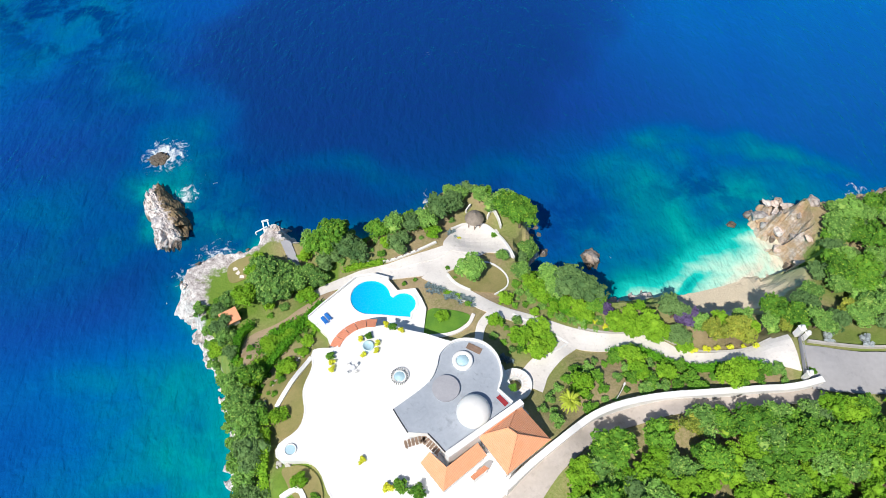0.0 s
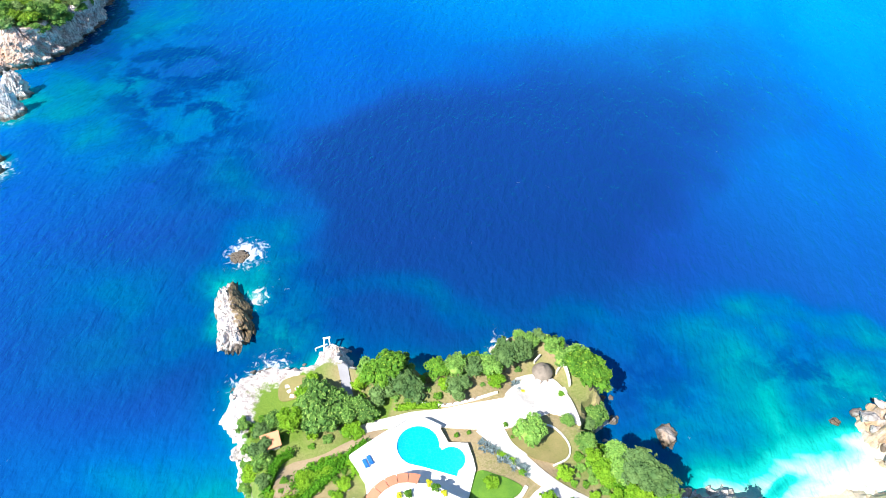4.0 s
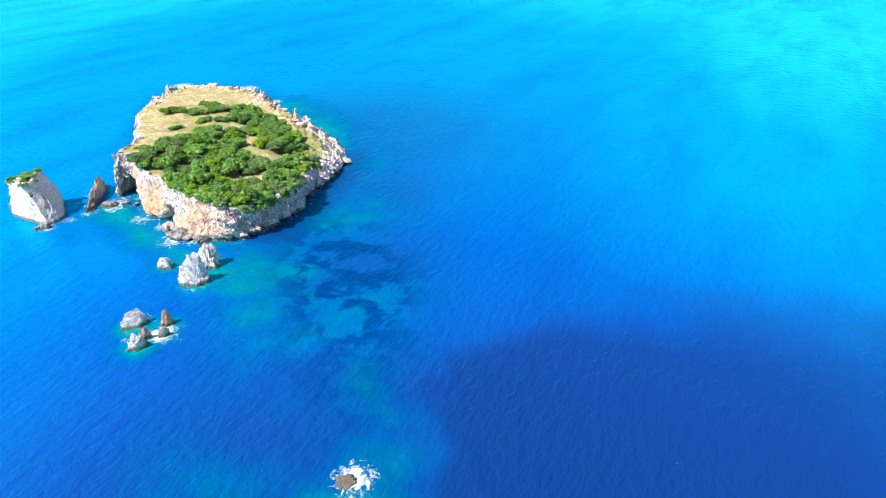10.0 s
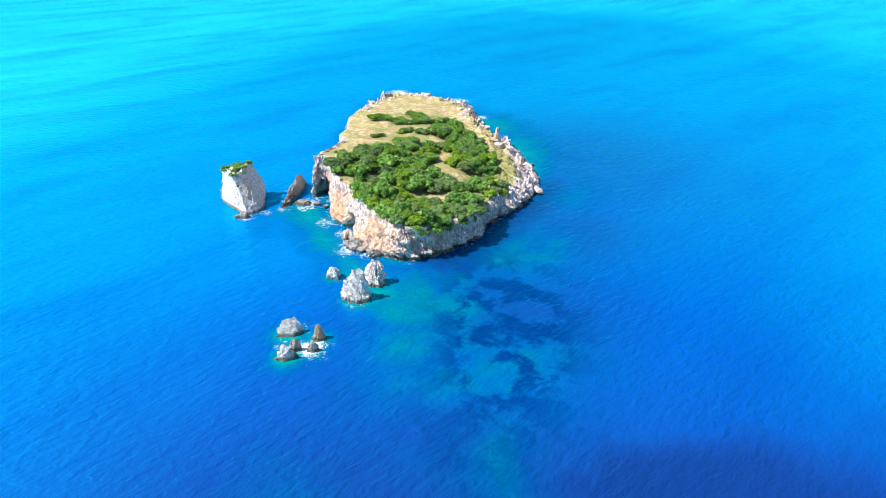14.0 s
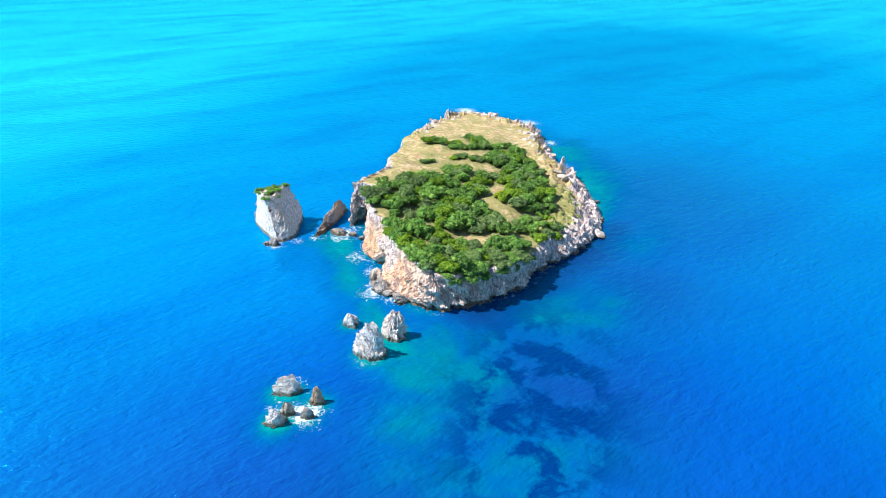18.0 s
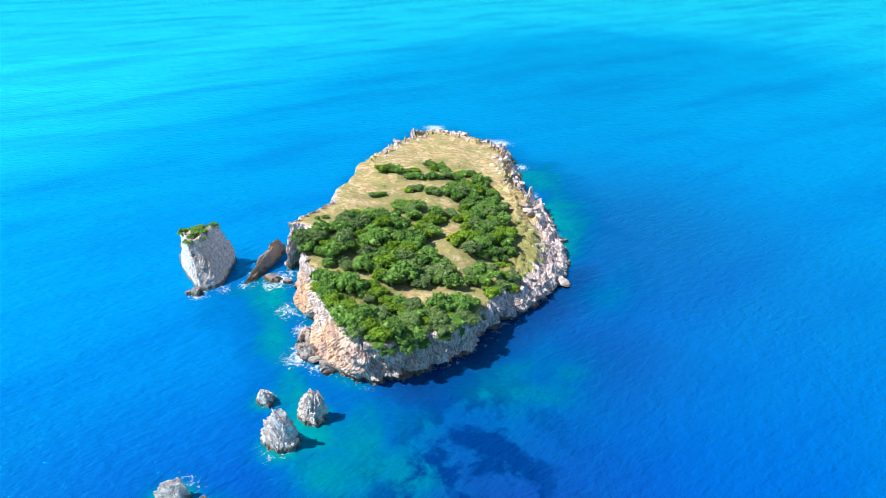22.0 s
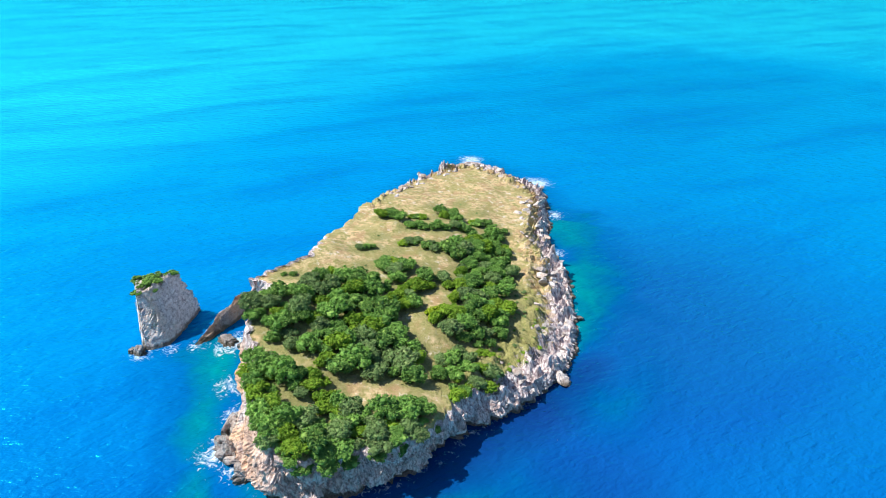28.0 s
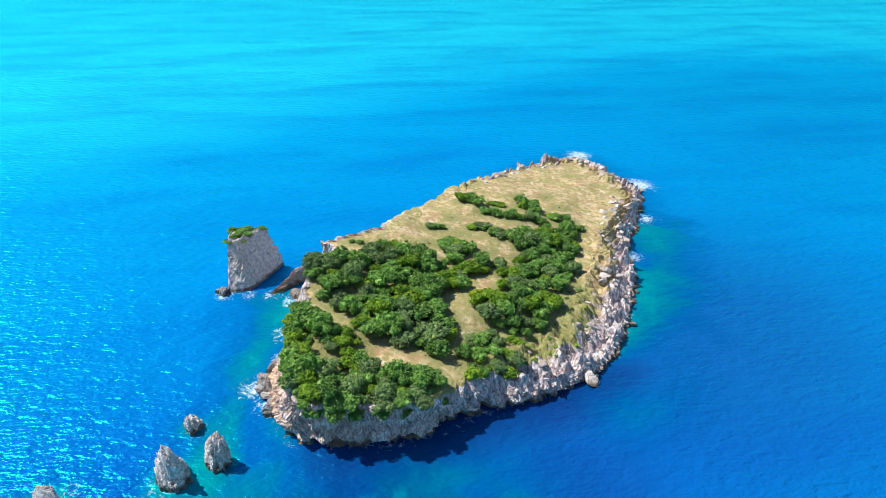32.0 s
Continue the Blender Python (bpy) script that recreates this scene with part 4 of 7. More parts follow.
for k, (x, y, rx, ry, h) in enumerate(((-264.5, 159.6, 2.4, 1.7, 2.2), (-266.5, 157.4, 1.6, 1.3, 1.4))):
    me = crag_mesh("sea_rock", M_REEF, rx, ry, h, 64 + k, taper=0.4, rough=0.3, cuts=2, jag=0.4)
    thing("sea_rock", "small dark rock at the foot of the sea stack", "sea rock", pose(x, y, 0, 0, 0, 50 * k), "rocks at the cliff foot", mesh=me)
for k, (x, y, rx, ry, h) in enumerate(((-216.4, 182.8, 3.6, 2.6, 3.2), (-206.1, 182.1, 4.4, 3.0, 3.8), (-196.5, 184.4, 3.4, 2.6, 2.8))):
    me = crag_mesh("sea_rock", M_REEF if k else M_ROCK_DARK, rx, ry, h, 60 + k, taper=0.45, rough=0.34, cuts=2, jag=0.45)
    thing("sea_rock", "brown broken rock at the foot of the island's cliff", "sea rock", pose(x, y, 0, 0, 0, 40 * k), "rocks at the cliff foot", mesh=me)
LABELS = ["long skerry, grey-white on one flank and brown on the other", "small brown rock awash in white foam", "jagged grey rock in a group of skerries",
          "low broken grey rock in a group of skerries", "upright grey rock in a group of skerries", "small dark rock washed by foam", "brown pointed rock at the edge of a skerry group",
          "tall pale limestone spire with a broad foot", "pale pointed limestone rock beside a taller spire", "small pale rock standing alone in the water",
          "brown rounded rock in the cove", "small brown rock just above the water"]
for k, ((x, y, rx, ry, turn, height), label) in enumerate(zip(ROCKS, LABELS)):
    more = dict(lean=(0.8, 0.3), taper=0.55, rough=0.26, seg=72, levels=28, cuts=6, block=0.14, jag=0.24)
    if k == 0:
        more = dict(lean=(-1.2, 0), taper=0.3, rough=0.26, seg=72, levels=26, block=0.2, cuts=3, jag=0.4)
    if k in (10, 11):
        more = dict(taper=0.35, rough=0.2, seg=40, levels=18, cuts=4, jag=0.2)
    if k == 7:
        more = dict(lean=(1.4, -0.8), taper=0.66, rough=0.36, seg=88, levels=36, curve=1.5, cuts=7, block=0.2, jag=0.3)
    if k == 8:
        more = dict(lean=(1.5, 0.6), taper=0.56, rough=0.32, seg=80, levels=32, curve=1.6, cuts=6, block=0.2, jag=0.3)
    if k == 9:
        more = dict(taper=0.5, rough=0.28, seg=64, levels=26, curve=1.4, cuts=4, jag=0.26)
    sea_rock(label, x, y, rx, ry, turn, height, 20 + k, "rocks in the sea", M_SKERRY if k == 0 else M_REEF if k in (1, 6, 10, 11) else M_ROCK_DARK if k in (4, 5) else M_ROCK, **more)


# ---- mainland ----
def build_ground():
    xs = np.r_[-430, -300, -200, -140, -105, -85, np.arange(-72, 112, 0.8), 118, 130, 150, 180, 230, 300, 400, 580]
    ys = np.r_[-510, -380, -280, -200, -140, -95, -60, -35, -15, 0, 8, 14, np.arange(18, 106, 0.8), 112, 122]
    x, y = np.meshgrid(xs, ys)
    z, inland, beach = ground_height(x, y)
    me = mesh_from("ground", np.stack([x, y, z], -1).reshape(-1, 3), grid_faces(*x.shape), M_GROUND)
    corner = 8 * np.exp(-(((x + 55) / 10) ** 2 + ((y - 73) / 11) ** 2)) + 2.5 * np.exp(-(((x - 84) / 10) ** 2 + ((y - 88) / 10) ** 2))
    corner = corner + 5 * np.exp(-(((x + 38) / 8) ** 2 + ((y - 84) / 5) ** 2)) + 7 * np.exp(-(((x + 49) / 8) ** 2 + ((y - 79) / 5) ** 2))
    thin = np.clip((66 - y) / 5, 0, 1) * (x < -25)
    attribute(me, "rock", np.clip(1.1 - inland / (3.2 - 1.7 * thin + corner), 0, 1) * (1 - beach))
    attribute(me, "sand", np.clip(beach * 1.5 * (inland < 9), 0, 1))
    attribute(me, "green", np.clip(fbm(x * 0.08, y * 0.08, 3, 12) * 2.4 - 0.7 - 0.35 * (x > -22) + 0.5 * (x < -22), 0, 1))
    attribute(me, "warm", np.clip((x - 60) / 10, 0, 1))
    thing("ground", "headland of earth, dry lawn and pale rock falling to the sea", "ground", kind="structure", mesh=me)


build_ground()


def ground_at(x, y):
    return float(ground_height(np.array([x]), np.array([y]))[0][0])


# ---- plants ----
def leaf_cloud(seed, lumps, leaves, size, flat=1.0, spread=0.66):
    """Leaves, each a folded diamond, gathered in sprays over a heap of uneven boughs, with gaps between them and a dim leafy core. Unit crown, centred on the origin."""
    r = np.random.RandomState(seed)
    centre = r.normal(size=(lumps, 3))
    centre /= np.linalg.norm(centre, axis=1)[:, None]
    centre *= (r.rand(lumps, 1) ** 0.5) * spread
    centre[:, 2] = np.abs(centre[:, 2]) * 0.8 - 0.12
    rad = r.uniform(0.20, 0.40, lumps)
    # sprays: small tilted fans of leaves that stand on the outside of the boughs
    sprays = lumps * 22
    bough = r.randint(lumps, size=sprays)
    way = r.normal(size=(sprays, 3))
    way[:, 2] += 0.3
    way /= np.linalg.norm(way, axis=1)[:, None]
    root = centre[bough] + way * (rad[bough] * r.uniform(0.82, 1.12, sprays))[:, None]
    deep = (np.linalg.norm(root[:, None] - centre[None], axis=2) / rad[None]).min(1)
    keep = deep > 0.72
    root, way = root[keep], way[keep]
    tilt = way + r.normal(size=way.shape) * 0.45
    tilt /= np.linalg.norm(tilt, axis=1)[:, None]
    wide = r.uniform(0.035, 0.085, len(root))
    leaves = int(leaves * 1.35)
    which = r.randint(len(root), size=leaves)
    off = r.normal(size=(leaves, 3)) * wide[which][:, None] * 0.7
    off -= tilt[which] * ((off * tilt[which]).sum(1) * 0.55)[:, None]
    at = root[which] + off
    face = tilt[which] + r.normal(size=(leaves, 3)) * 0.7
    face /= np.linalg.norm(face, axis=1)[:, None]
    t = np.cross(face, r.normal(size=(leaves, 3)))
    t /= np.linalg.norm(t, axis=1)[:, None] + 1e-9
    b = np.cross(face, t)
    s = (size * r.uniform(0.5, 1.0, leaves))[:, None]
    quad = np.stack([at - t * s, at + b * s * 0.55 - face * s * 0.2, at + t * s, at - b * s * 0.55 - face * s * 0.2], 1).reshape(-1, 3)
    verts, faces = [quad], [np.arange(leaves * 4).reshape(-1, 4)]
    seg, rows = 8, 5
    a = np.linspace(0, 2 * np.pi, seg, endpoint=False)
    base = leaves * 4
    for c, q in zip(centre, rad):
        e = np.linspace(0.08, np.pi - 0.08, rows)
        p = np.stack([np.outer(np.sin(e), np.cos(a)), np.outer(np.sin(e), np.sin(a)), np.outer(np.cos(e), np.ones(seg))], -1)
        p = c + p * q * (0.6 + 0.16 * r.rand(rows, seg, 1))
        verts.append(p.reshape(-1, 3))
        faces.append(grid_faces(rows, seg, True) + base)
        base += rows * seg
    v = np.concatenate(verts)
    v[:, 2] *= flat
    return v, np.concatenate(faces)


def trunk_mesh(height, radius, seed, limbs=4, spread=0.5):
    """A tapered, slightly bent trunk with limbs that reach into the crown."""
    r = np.random.RandomState(seed)
    verts, faces = [], []

    def limb(start, end, r0, r1, steps=5, seg=7):
        base = sum(len(v) for v in verts)
        a = np.linspace(0, 2 * np.pi, seg, endpoint=False)
        bend = r.normal(size=3) * 0.08 * np.linalg.norm(np.subtract(end, start))
        for k in range(steps + 1):
            u = k / steps
            c = np.array(start) * (1 - u) + np.array(end) * u + bend * math.sin(math.pi * u)
            q = r0 * (1 - u) + r1 * u
            verts.append(np.stack([c[0] + q * np.cos(a), c[1] + q * np.sin(a), np.full(seg, c[2])], 1))
        faces.append(grid_faces(steps + 1, seg, True) + base)

    limb((0, 0, -0.3), (0, 0, height), radius * 1.25, radius * 0.7)
    for k in range(limbs):
        t = 2 * math.pi * (k + r.rand() * 0.5) / limbs
        limb((0, 0, height * 0.85), (spread * math.cos(t), spread * math.sin(t), height + 0.55 * spread + 0.2), radius * 0.6, radius * 0.2, 4, 6)
    return np.concatenate(verts), np.concatenate(faces)


def plant_prototype(kind, label, category, seed, material, radius, trunk, lumps, leaves, size, flat):
    """A shrub or tree: trunk and crown under one Empty."""
    base = thing(kind, label, category)
    v, f = trunk_mesh(trunk, 0.05 * radius + 0.03, seed, 4, radius * 0.5)
    part("trunk", mesh_from("trunk", v, f, M_BARK, True), None, base)
    v, f = leaf_cloud(seed, lumps, leaves, size / radius, flat)
    v = v * radius
    v[:, 2] += trunk + radius * flat * 0.55
    part("crown", mesh_from("crown", v, f, material), None, base)
    return base


class Nursery:
    """Prototypes by kind; the first plant of each is the prototype itself, the rest are copies that share its meshes."""

    def __init__(self):
        self.kinds, self.used = {}, set()

    def add(self, key, *protos):
        self.kinds[key] = protos

    def plant(self, key, x, y, z, size=1.0, tall=1.0, group="", pick=None, label="", rand=random.Random(3)):
        protos = self.kinds[key]
        k = rand.randrange(len(protos)) if pick is None else pick % len(protos)
        m = pose(x, y, z, rand.uniform(-5, 5), rand.uniform(-5, 5), rand.uniform(0, 360)) @ Matrix.Diagonal((size * rand.uniform(0.9, 1.12), size, size * tall, 1))
        if (key, k) not in self.used:
            self.used.add((key, k))
            ob = protos[k]
            ob.matrix_world = m
        else:
            source = protos[k]
            keep, source.scale = source.scale.copy(), (1, 1, 1)
            ob = copy_thing(source, m)
            source.scale = keep
        return tagged(ob, label, "", group)

    def tidy(self):
        for key, protos in self.kinds.items():
            for k, ob in enumerate(protos):
                if (key, k) not in self.used:
                    for o in (*ob.children_recursive, ob):
                        bpy.data.objects.remove(o)


nursery = Nursery()
nursery.add("oak_shrub", *(plant_prototype("shrub", "dense dark green evergreen shrub growing on the island's dry grass", "shrub", 100 + k, M_LEAF_OAK, 2.0, 0.5, 14, 1100, 0.26, 0.72) for k in range(5)))
nursery.add("thicket", *(plant_prototype("evergreen_shrub", "broad dark green evergreen shrub in a thicket on the island", "shrub", 110 + k, M_LEAF_OAK, 3.2, 0.7, 24, 3900, 0.25, 0.66) for k in range(5)))
nursery.add("grey_thicket", *(plant_prototype("shrub", "broad grey-green shrub in a thicket on the island", "shrub", 134 + k, M_LEAF_DUSKY, 3.1, 0.7, 23, 3600, 0.24, 0.66) for k in range(3)))
nursery.add("low_bush", *(plant_prototype("shrub", "small low bush among the rocks of the island's shore", "shrub", 137 + k, M_LEAF_DUSKY, 2.0, 0.3, 12, 900, 0.24, 0.7) for k in range(2)))
nursery.add("yellow_bush", *(plant_prototype("shrub", "small yellow-green bush among pale shore rocks", "shrub", 147 + k, M_LEAF_FRESH, 1.9, 0.3, 12, 1000, 0.2, 0.6) for k in range(2)))
nursery.add("gold_thicket", *(plant_prototype("shrub", "bright yellow-green shrub standing out in the island's thicket", "shrub", 151 + k, leaf_material("yellow_green_leaves", (0.17, 0.28, 0.015), (0.56, 0.68, 0.05)), 3.0, 0.6, 22, 3500, 0.25, 0.66) for k in range(2)))
nursery.add("lime_thicket", *(plant_prototype("shrub", "broad bright green shrub in a thicket on the island", "shrub", 126 + k, M_LEAF_FRESH, 3.0, 0.6, 22, 3500, 0.25, 0.66) for k in range(3)))
nursery.add("lime_shrub", *(plant_prototype("bush", "bright lime-green rounded bush", "bush", 120 + k, M_LEAF_LIME, 2.0, 0.5, 13, 1000, 0.25, 0.75) for k in range(2)))
nursery.add("grey_tree", *(plant_prototype("tree", "grey-green spreading tree above the rocky shore", "tree", 130 + k, M_LEAF_GREY, 3.0, 1.6, 22, 2300, 0.25, 0.75) for k in range(3)))
nursery.add("wood_tree", *(plant_prototype("tree", "leafy green woodland tree with a full crown", "tree", 140 + k, M_LEAF_WOOD, 3.0, 2.2, 23, 2500, 0.26, 0.85) for k in range(4)))
nursery.add("oak_tree", *(plant_prototype("tree", "dark green evergreen tree with a dense crown", "tree", 150 + k, M_LEAF_OAK, 3.0, 2.0, 22, 2400, 0.25, 0.8) for k in range(4)))
nursery.add("lime_tree", *(plant_prototype("tree", "bright lime-green young tree", "tree", 160 + k, M_LEAF_LIME, 2.4, 1.6, 18, 1800, 0.24, 0.85) for k in range(2)))
nursery.add("yellow_shrub", *(plant_prototype("bush", "clipped round bush with golden yellow leaves", "bush", 170 + k, M_LEAF_YELLOW, 0.8, 0.15, 7, 420, 0.14, 0.8) for k in range(2)))
nursery.add("green_shrub", *(plant_prototype("bush", "small rounded green garden bush", "bush", 180 + k, M_LEAF_WOOD, 1.0, 0.2, 11, 700, 0.14, 0.8) for k in range(3)))


def scatter(outline, spacing, seed, tries=4000, inset=-0.3):
    """Points at least a spacing apart inside an outline."""
    r = np.random.RandomState(seed)
    o = np.array(outline, float)
    lo, hi = o.min(0), o.max(0)
    p = lo + (hi - lo) * r.rand(tries, 2)
    p = p[edge_distance(p[:, 0], p[:, 1], o) > inset]
    kept = []
    for q in p:
        if all((q[0] - k[0]) ** 2 + (q[1] - k[1]) ** 2 > spacing ** 2 for k in kept):
            kept.append(q)
    return kept


def island_plants():
    r = random.Random(8)
    # thickets: outline, spacing, size of the crowns, how many of them are bright
    great = [(-244, 193), (-251, 195), (-254, 203), (-250, 211), (-258, 216), (-261, 228), (-255, 236), (-247, 237), (-238, 236), (-226, 237), (-219, 239), (-214, 240), (-205, 237), (-197, 234),
             (-197, 230), (-204, 229), (-202, 223), (-205, 220), (-210, 220), (-209, 213), (-213, 209), (-221, 206), (-223, 200), (-230, 197)]
    front = [(-217, 189), (-222, 192), (-219, 198), (-212, 200), (-208, 196), (-203, 193.5), (-199, 193), (-196.5, 197), (-194, 203), (-193, 209), (-195, 212), (-191, 218), (-190, 224), (-190.5, 229.5),
             (-186, 231), (-182, 229), (-180, 221), (-179, 215), (-181, 207), (-183, 200), (-183, 194), (-187, 191), (-192, 189.5), (-202, 190)]
    middle = [(-243, 252), (-251, 255), (-251, 261), (-248, 265), (-255, 273), (-256, 286), (-253, 293), (-242, 291), (-236, 285), (-236, 277), (-228, 271), (-225, 263), (-232, 259), (-241, 260)]
    areas = ((great, 3.4, 1.42, 0.13), (front, 3.2, 1.25, 0.22), (middle, 3.4, 1.30, 0.22),
             ([(-242, 238), (-247, 244), (-248, 251), (-243, 252), (-234, 247), (-232, 240), (-238, 238)], 3.2, 1.25, 0.5),
             ([(-250, 239), (-253, 242), (-252, 248), (-247, 245), (-246, 240)], 3.0, 1.05, 0.0),
             ([(-265, 269), (-271, 279), (-277, 288), (-280, 300), (-272, 302), (-261, 297), (-256, 292), (-259, 287), (-255, 279), (-258, 272)], 3.3, 1.25, 0.2),
             ([(-225, 246), (-228, 250), (-226, 257), (-230, 269), (-229, 274), (-224, 278), (-217, 273), (-212, 265), (-209, 260), (-212, 256), (-215, 252), (-219, 249)], 3.2, 1.25, 0.2),
             ([(-202, 238), (-211, 245), (-212, 251), (-206, 254), (-201, 252), (-200, 257), (-195, 260), (-191, 254), (-193, 249), (-196, 247), (-189, 244), (-189, 239), (-197, 239)], 3.0, 1.05, 0.3),
             ([(-207, 199), (-212, 203), (-210, 207), (-206, 210), (-202, 211), (-193, 210), (-195, 206), (-201, 204), (-203, 199)], 2.9, 1.1, 0.25))
    bright = ((-226.5, 249, 5.2), (-204, 206.5, 4.5), (-239, 243, 4.0), (-193, 217, 3.0))
    for k, (outline, gap, size, share) in enumerate(areas):
        for x, y in scatter(outline, gap * (1.05 if k == 1 else 1.25 if k == 0 else 1.15), 50 + k, inset=-0.4 if k == 1 else 0.8):
            s = size * r.choice((0.6, 0.75, 0.9, 1.0, 1.1, 1.25)) * r.uniform(0.92, 1.08)
            lime = r.random() < share or any(math.hypot(x - a, y - b) < c for a, b, c in bright)
            edge = k == 1 and (x > -185 or y < 192)
            nursery.plant("lime_thicket" if lime else "grey_thicket" if r.random() < 0.28 else "thicket", x, y, on_island(x, y) - (1.5 if edge else 0.7), s * 0.97, r.uniform(0.95, 1.35), "shrubs on the island", rand=r)
    for x, y, z, s in ((-182, 196, 9.5, 1.2), (-180.5, 202, 9.5, 1.3), (-180, 208, 9, 1.1), (-179.6, 214, 9, 1.25), (-180, 220, 8.6, 1.1), (-181.5, 226, 8.4, 1.0), (-185.5, 193.5, 11, 1.1), (-192, 191, 12.5, 1.0), (-199, 189.6, 13.6, 0.9), (-206, 189.2, 14.6, 0.9), (-183.5, 231, 7.6, 0.9)):
        nursery.plant("thicket", x, y, z, s * 0.85, 1.15, "shrubs on the island", label="evergreen shrub hanging over the cliff edge", rand=r)
    for x, y in scatter([(-214, 263), (-226, 272), (-240, 288), (-234, 292), (-217, 286), (-205, 277), (-200, 269), (-196, 261), (-194, 254), (-205, 262)], 2.9, 58):
        nursery.plant("low_bush" if r.random() < 0.6 else "yellow_bush", x, y, on_island(x, y) - 0.3, r.uniform(0.3, 0.62), 0.8, "shrubs on the island", label="small low bush among the rocks of the island's shore", rand=r)
    for x, y in scatter([(-300, 255), (-318, 300), (-290, 310), (-262, 262), (-214, 243), (-200, 236), (-205, 212), (-222, 204), (-262, 238)], 12, 59):
        nursery.plant("low_bush", x, y, on_island(x, y) - 0.25, r.uniform(0.22, 0.45), 0.8, "shrubs on the island", label="tiny low bush on the island's dry grass", rand=r)
    for x, y, s in ((-226.5, 249.5, 1.05), (-223.9, 247.9, 0.8), (-227.7, 252.3, 0.85)):
        nursery.plant("gold_thicket", x, y, on_island(x, y) - 0.4, s, 1.1, "shrubs on the island", rand=r)
    # clumps standing apart on the open grass: centre and half width
    clumps = ((-299.1, 261.6, 6.0), (-297.6, 272.6, 3.6), (-288.3, 268.4, 4.0), (-275.6, 242.6, 3.2), (-274.7, 260.7, 4.0), (-262.6, 210.5, 2.3), (-283.6, 276.8, 4.2), (-268.7, 267.1, 4.0),
              (-297.4, 286.8, 5.6), (-284, 287.7, 5.0), (-288.3, 298, 4.4), (-280, 302.3, 3.4), (-258, 248.1, 6.0), (-262.2, 248.2, 3.4), (-206, 258, 2.8), (-197, 246, 2.4))
    for k, (x, y, half) in enumerate(clumps):
        count = max(2, round(half * 0.9))
        kind = "lime_thicket" if k in (14, 15) else "thicket"
        for c in range(count):
            along, across = (c / (count - 1) - 0.5) * 1.35 * half, r.uniform(-0.4, 0.4) * half
            px, py = x + along * 0.5 - across * 0.85, y + along * 0.85 + across * 0.5
            key = kind if r.random() < 0.7 else r.choice(("grey_thicket", "lime_thicket"))
            nursery.plant(key, px, py, on_island(px, py) - 0.5, half / 3.1 * r.uniform(0.6, 0.8), r.uniform(0.8, 1.1), "shrubs on the island", label="leafy green shrub in a clump on dry grass", rand=r)
    turn = pose(-277.0, 167.5, 0, 0, 0, 0)
    high = stack_top[stack_top[:, 2] > np.percentile(stack_top[:, 2], 80)]
    for k in range(22):
        p = turn @ Vector(high[r.randrange(len(high))])
        nursery.plant("oak_shrub", p.x, p.y, p.z - 0.5, r.uniform(0.8, 1.3), 0.7, "shrubs on the sea stack", label="low dark green shrub on top of the sea stack", rand=r)


island_plants()


def low_growth():
    """Green low growth in the grass round the shrubs."""
    me = island.data
    v = np.empty(len(me.vertices) * 3)
    me.vertices.foreach_get("co", v)
    v = v.reshape(-1, 3)[:, :2]
    feet = np.array([ob.location[:2] for ob in scene.objects if ob.parent is None and ob.name.startswith(("evergreen_shrub", "shrub")) and ob.location.x < -170])
    near = np.full(len(v), 1e6)
    for x, y in feet:
        near = np.minimum(near, (v[:, 0] - x) ** 2 + (v[:, 1] - y) ** 2)
    attribute(me, "scrub", np.exp(-near / 6.4 ** 2))


low_growth()


def grass_tufts():
    """Tussocks of dry grass over the island's open top."""
    rr = np.random.RandomState(31)
    p = np.stack([rr.uniform(-385, -185, 9000), rr.uniform(190, 352, 9000)], 1)
    p = p[edge_distance(p[:, 0], p[:, 1], island_line[::9, :2]) > 5][:3600]
    z = np.array([on_island(*q) for q in p])
    n = len(p)
    verts, faces = [], []
    for k in range(4):
        t = rr.rand(n) * math.tau
        l = rr.uniform(0.15, 0.38, n)
        side = np.stack([-np.sin(t), np.cos(t), np.zeros(n)], 1) * 0.14
        root = np.c_[p, z - 0.1]
        tip = root + np.stack([np.cos(t) * l * 0.9, np.sin(t) * l * 0.9, l * 1.1], 1)
        verts.append(np.stack([root - side, root + side, tip], 1).reshape(-1, 3))
        faces.append(np.arange(3 * n).reshape(-1, 3) + 3 * n * k)
    me = mesh_from("grass", np.concatenate(verts), np.concatenate(faces), leaf_material("straw", (0.40, 0.32, 0.11), (0.62, 0.52, 0.24), (0.22, 0.26, 0.06)))
    thing("grass", "tussocks of dry straw-coloured grass on the island", "grass", kind="stuff", mesh=me)


grass_tufts()


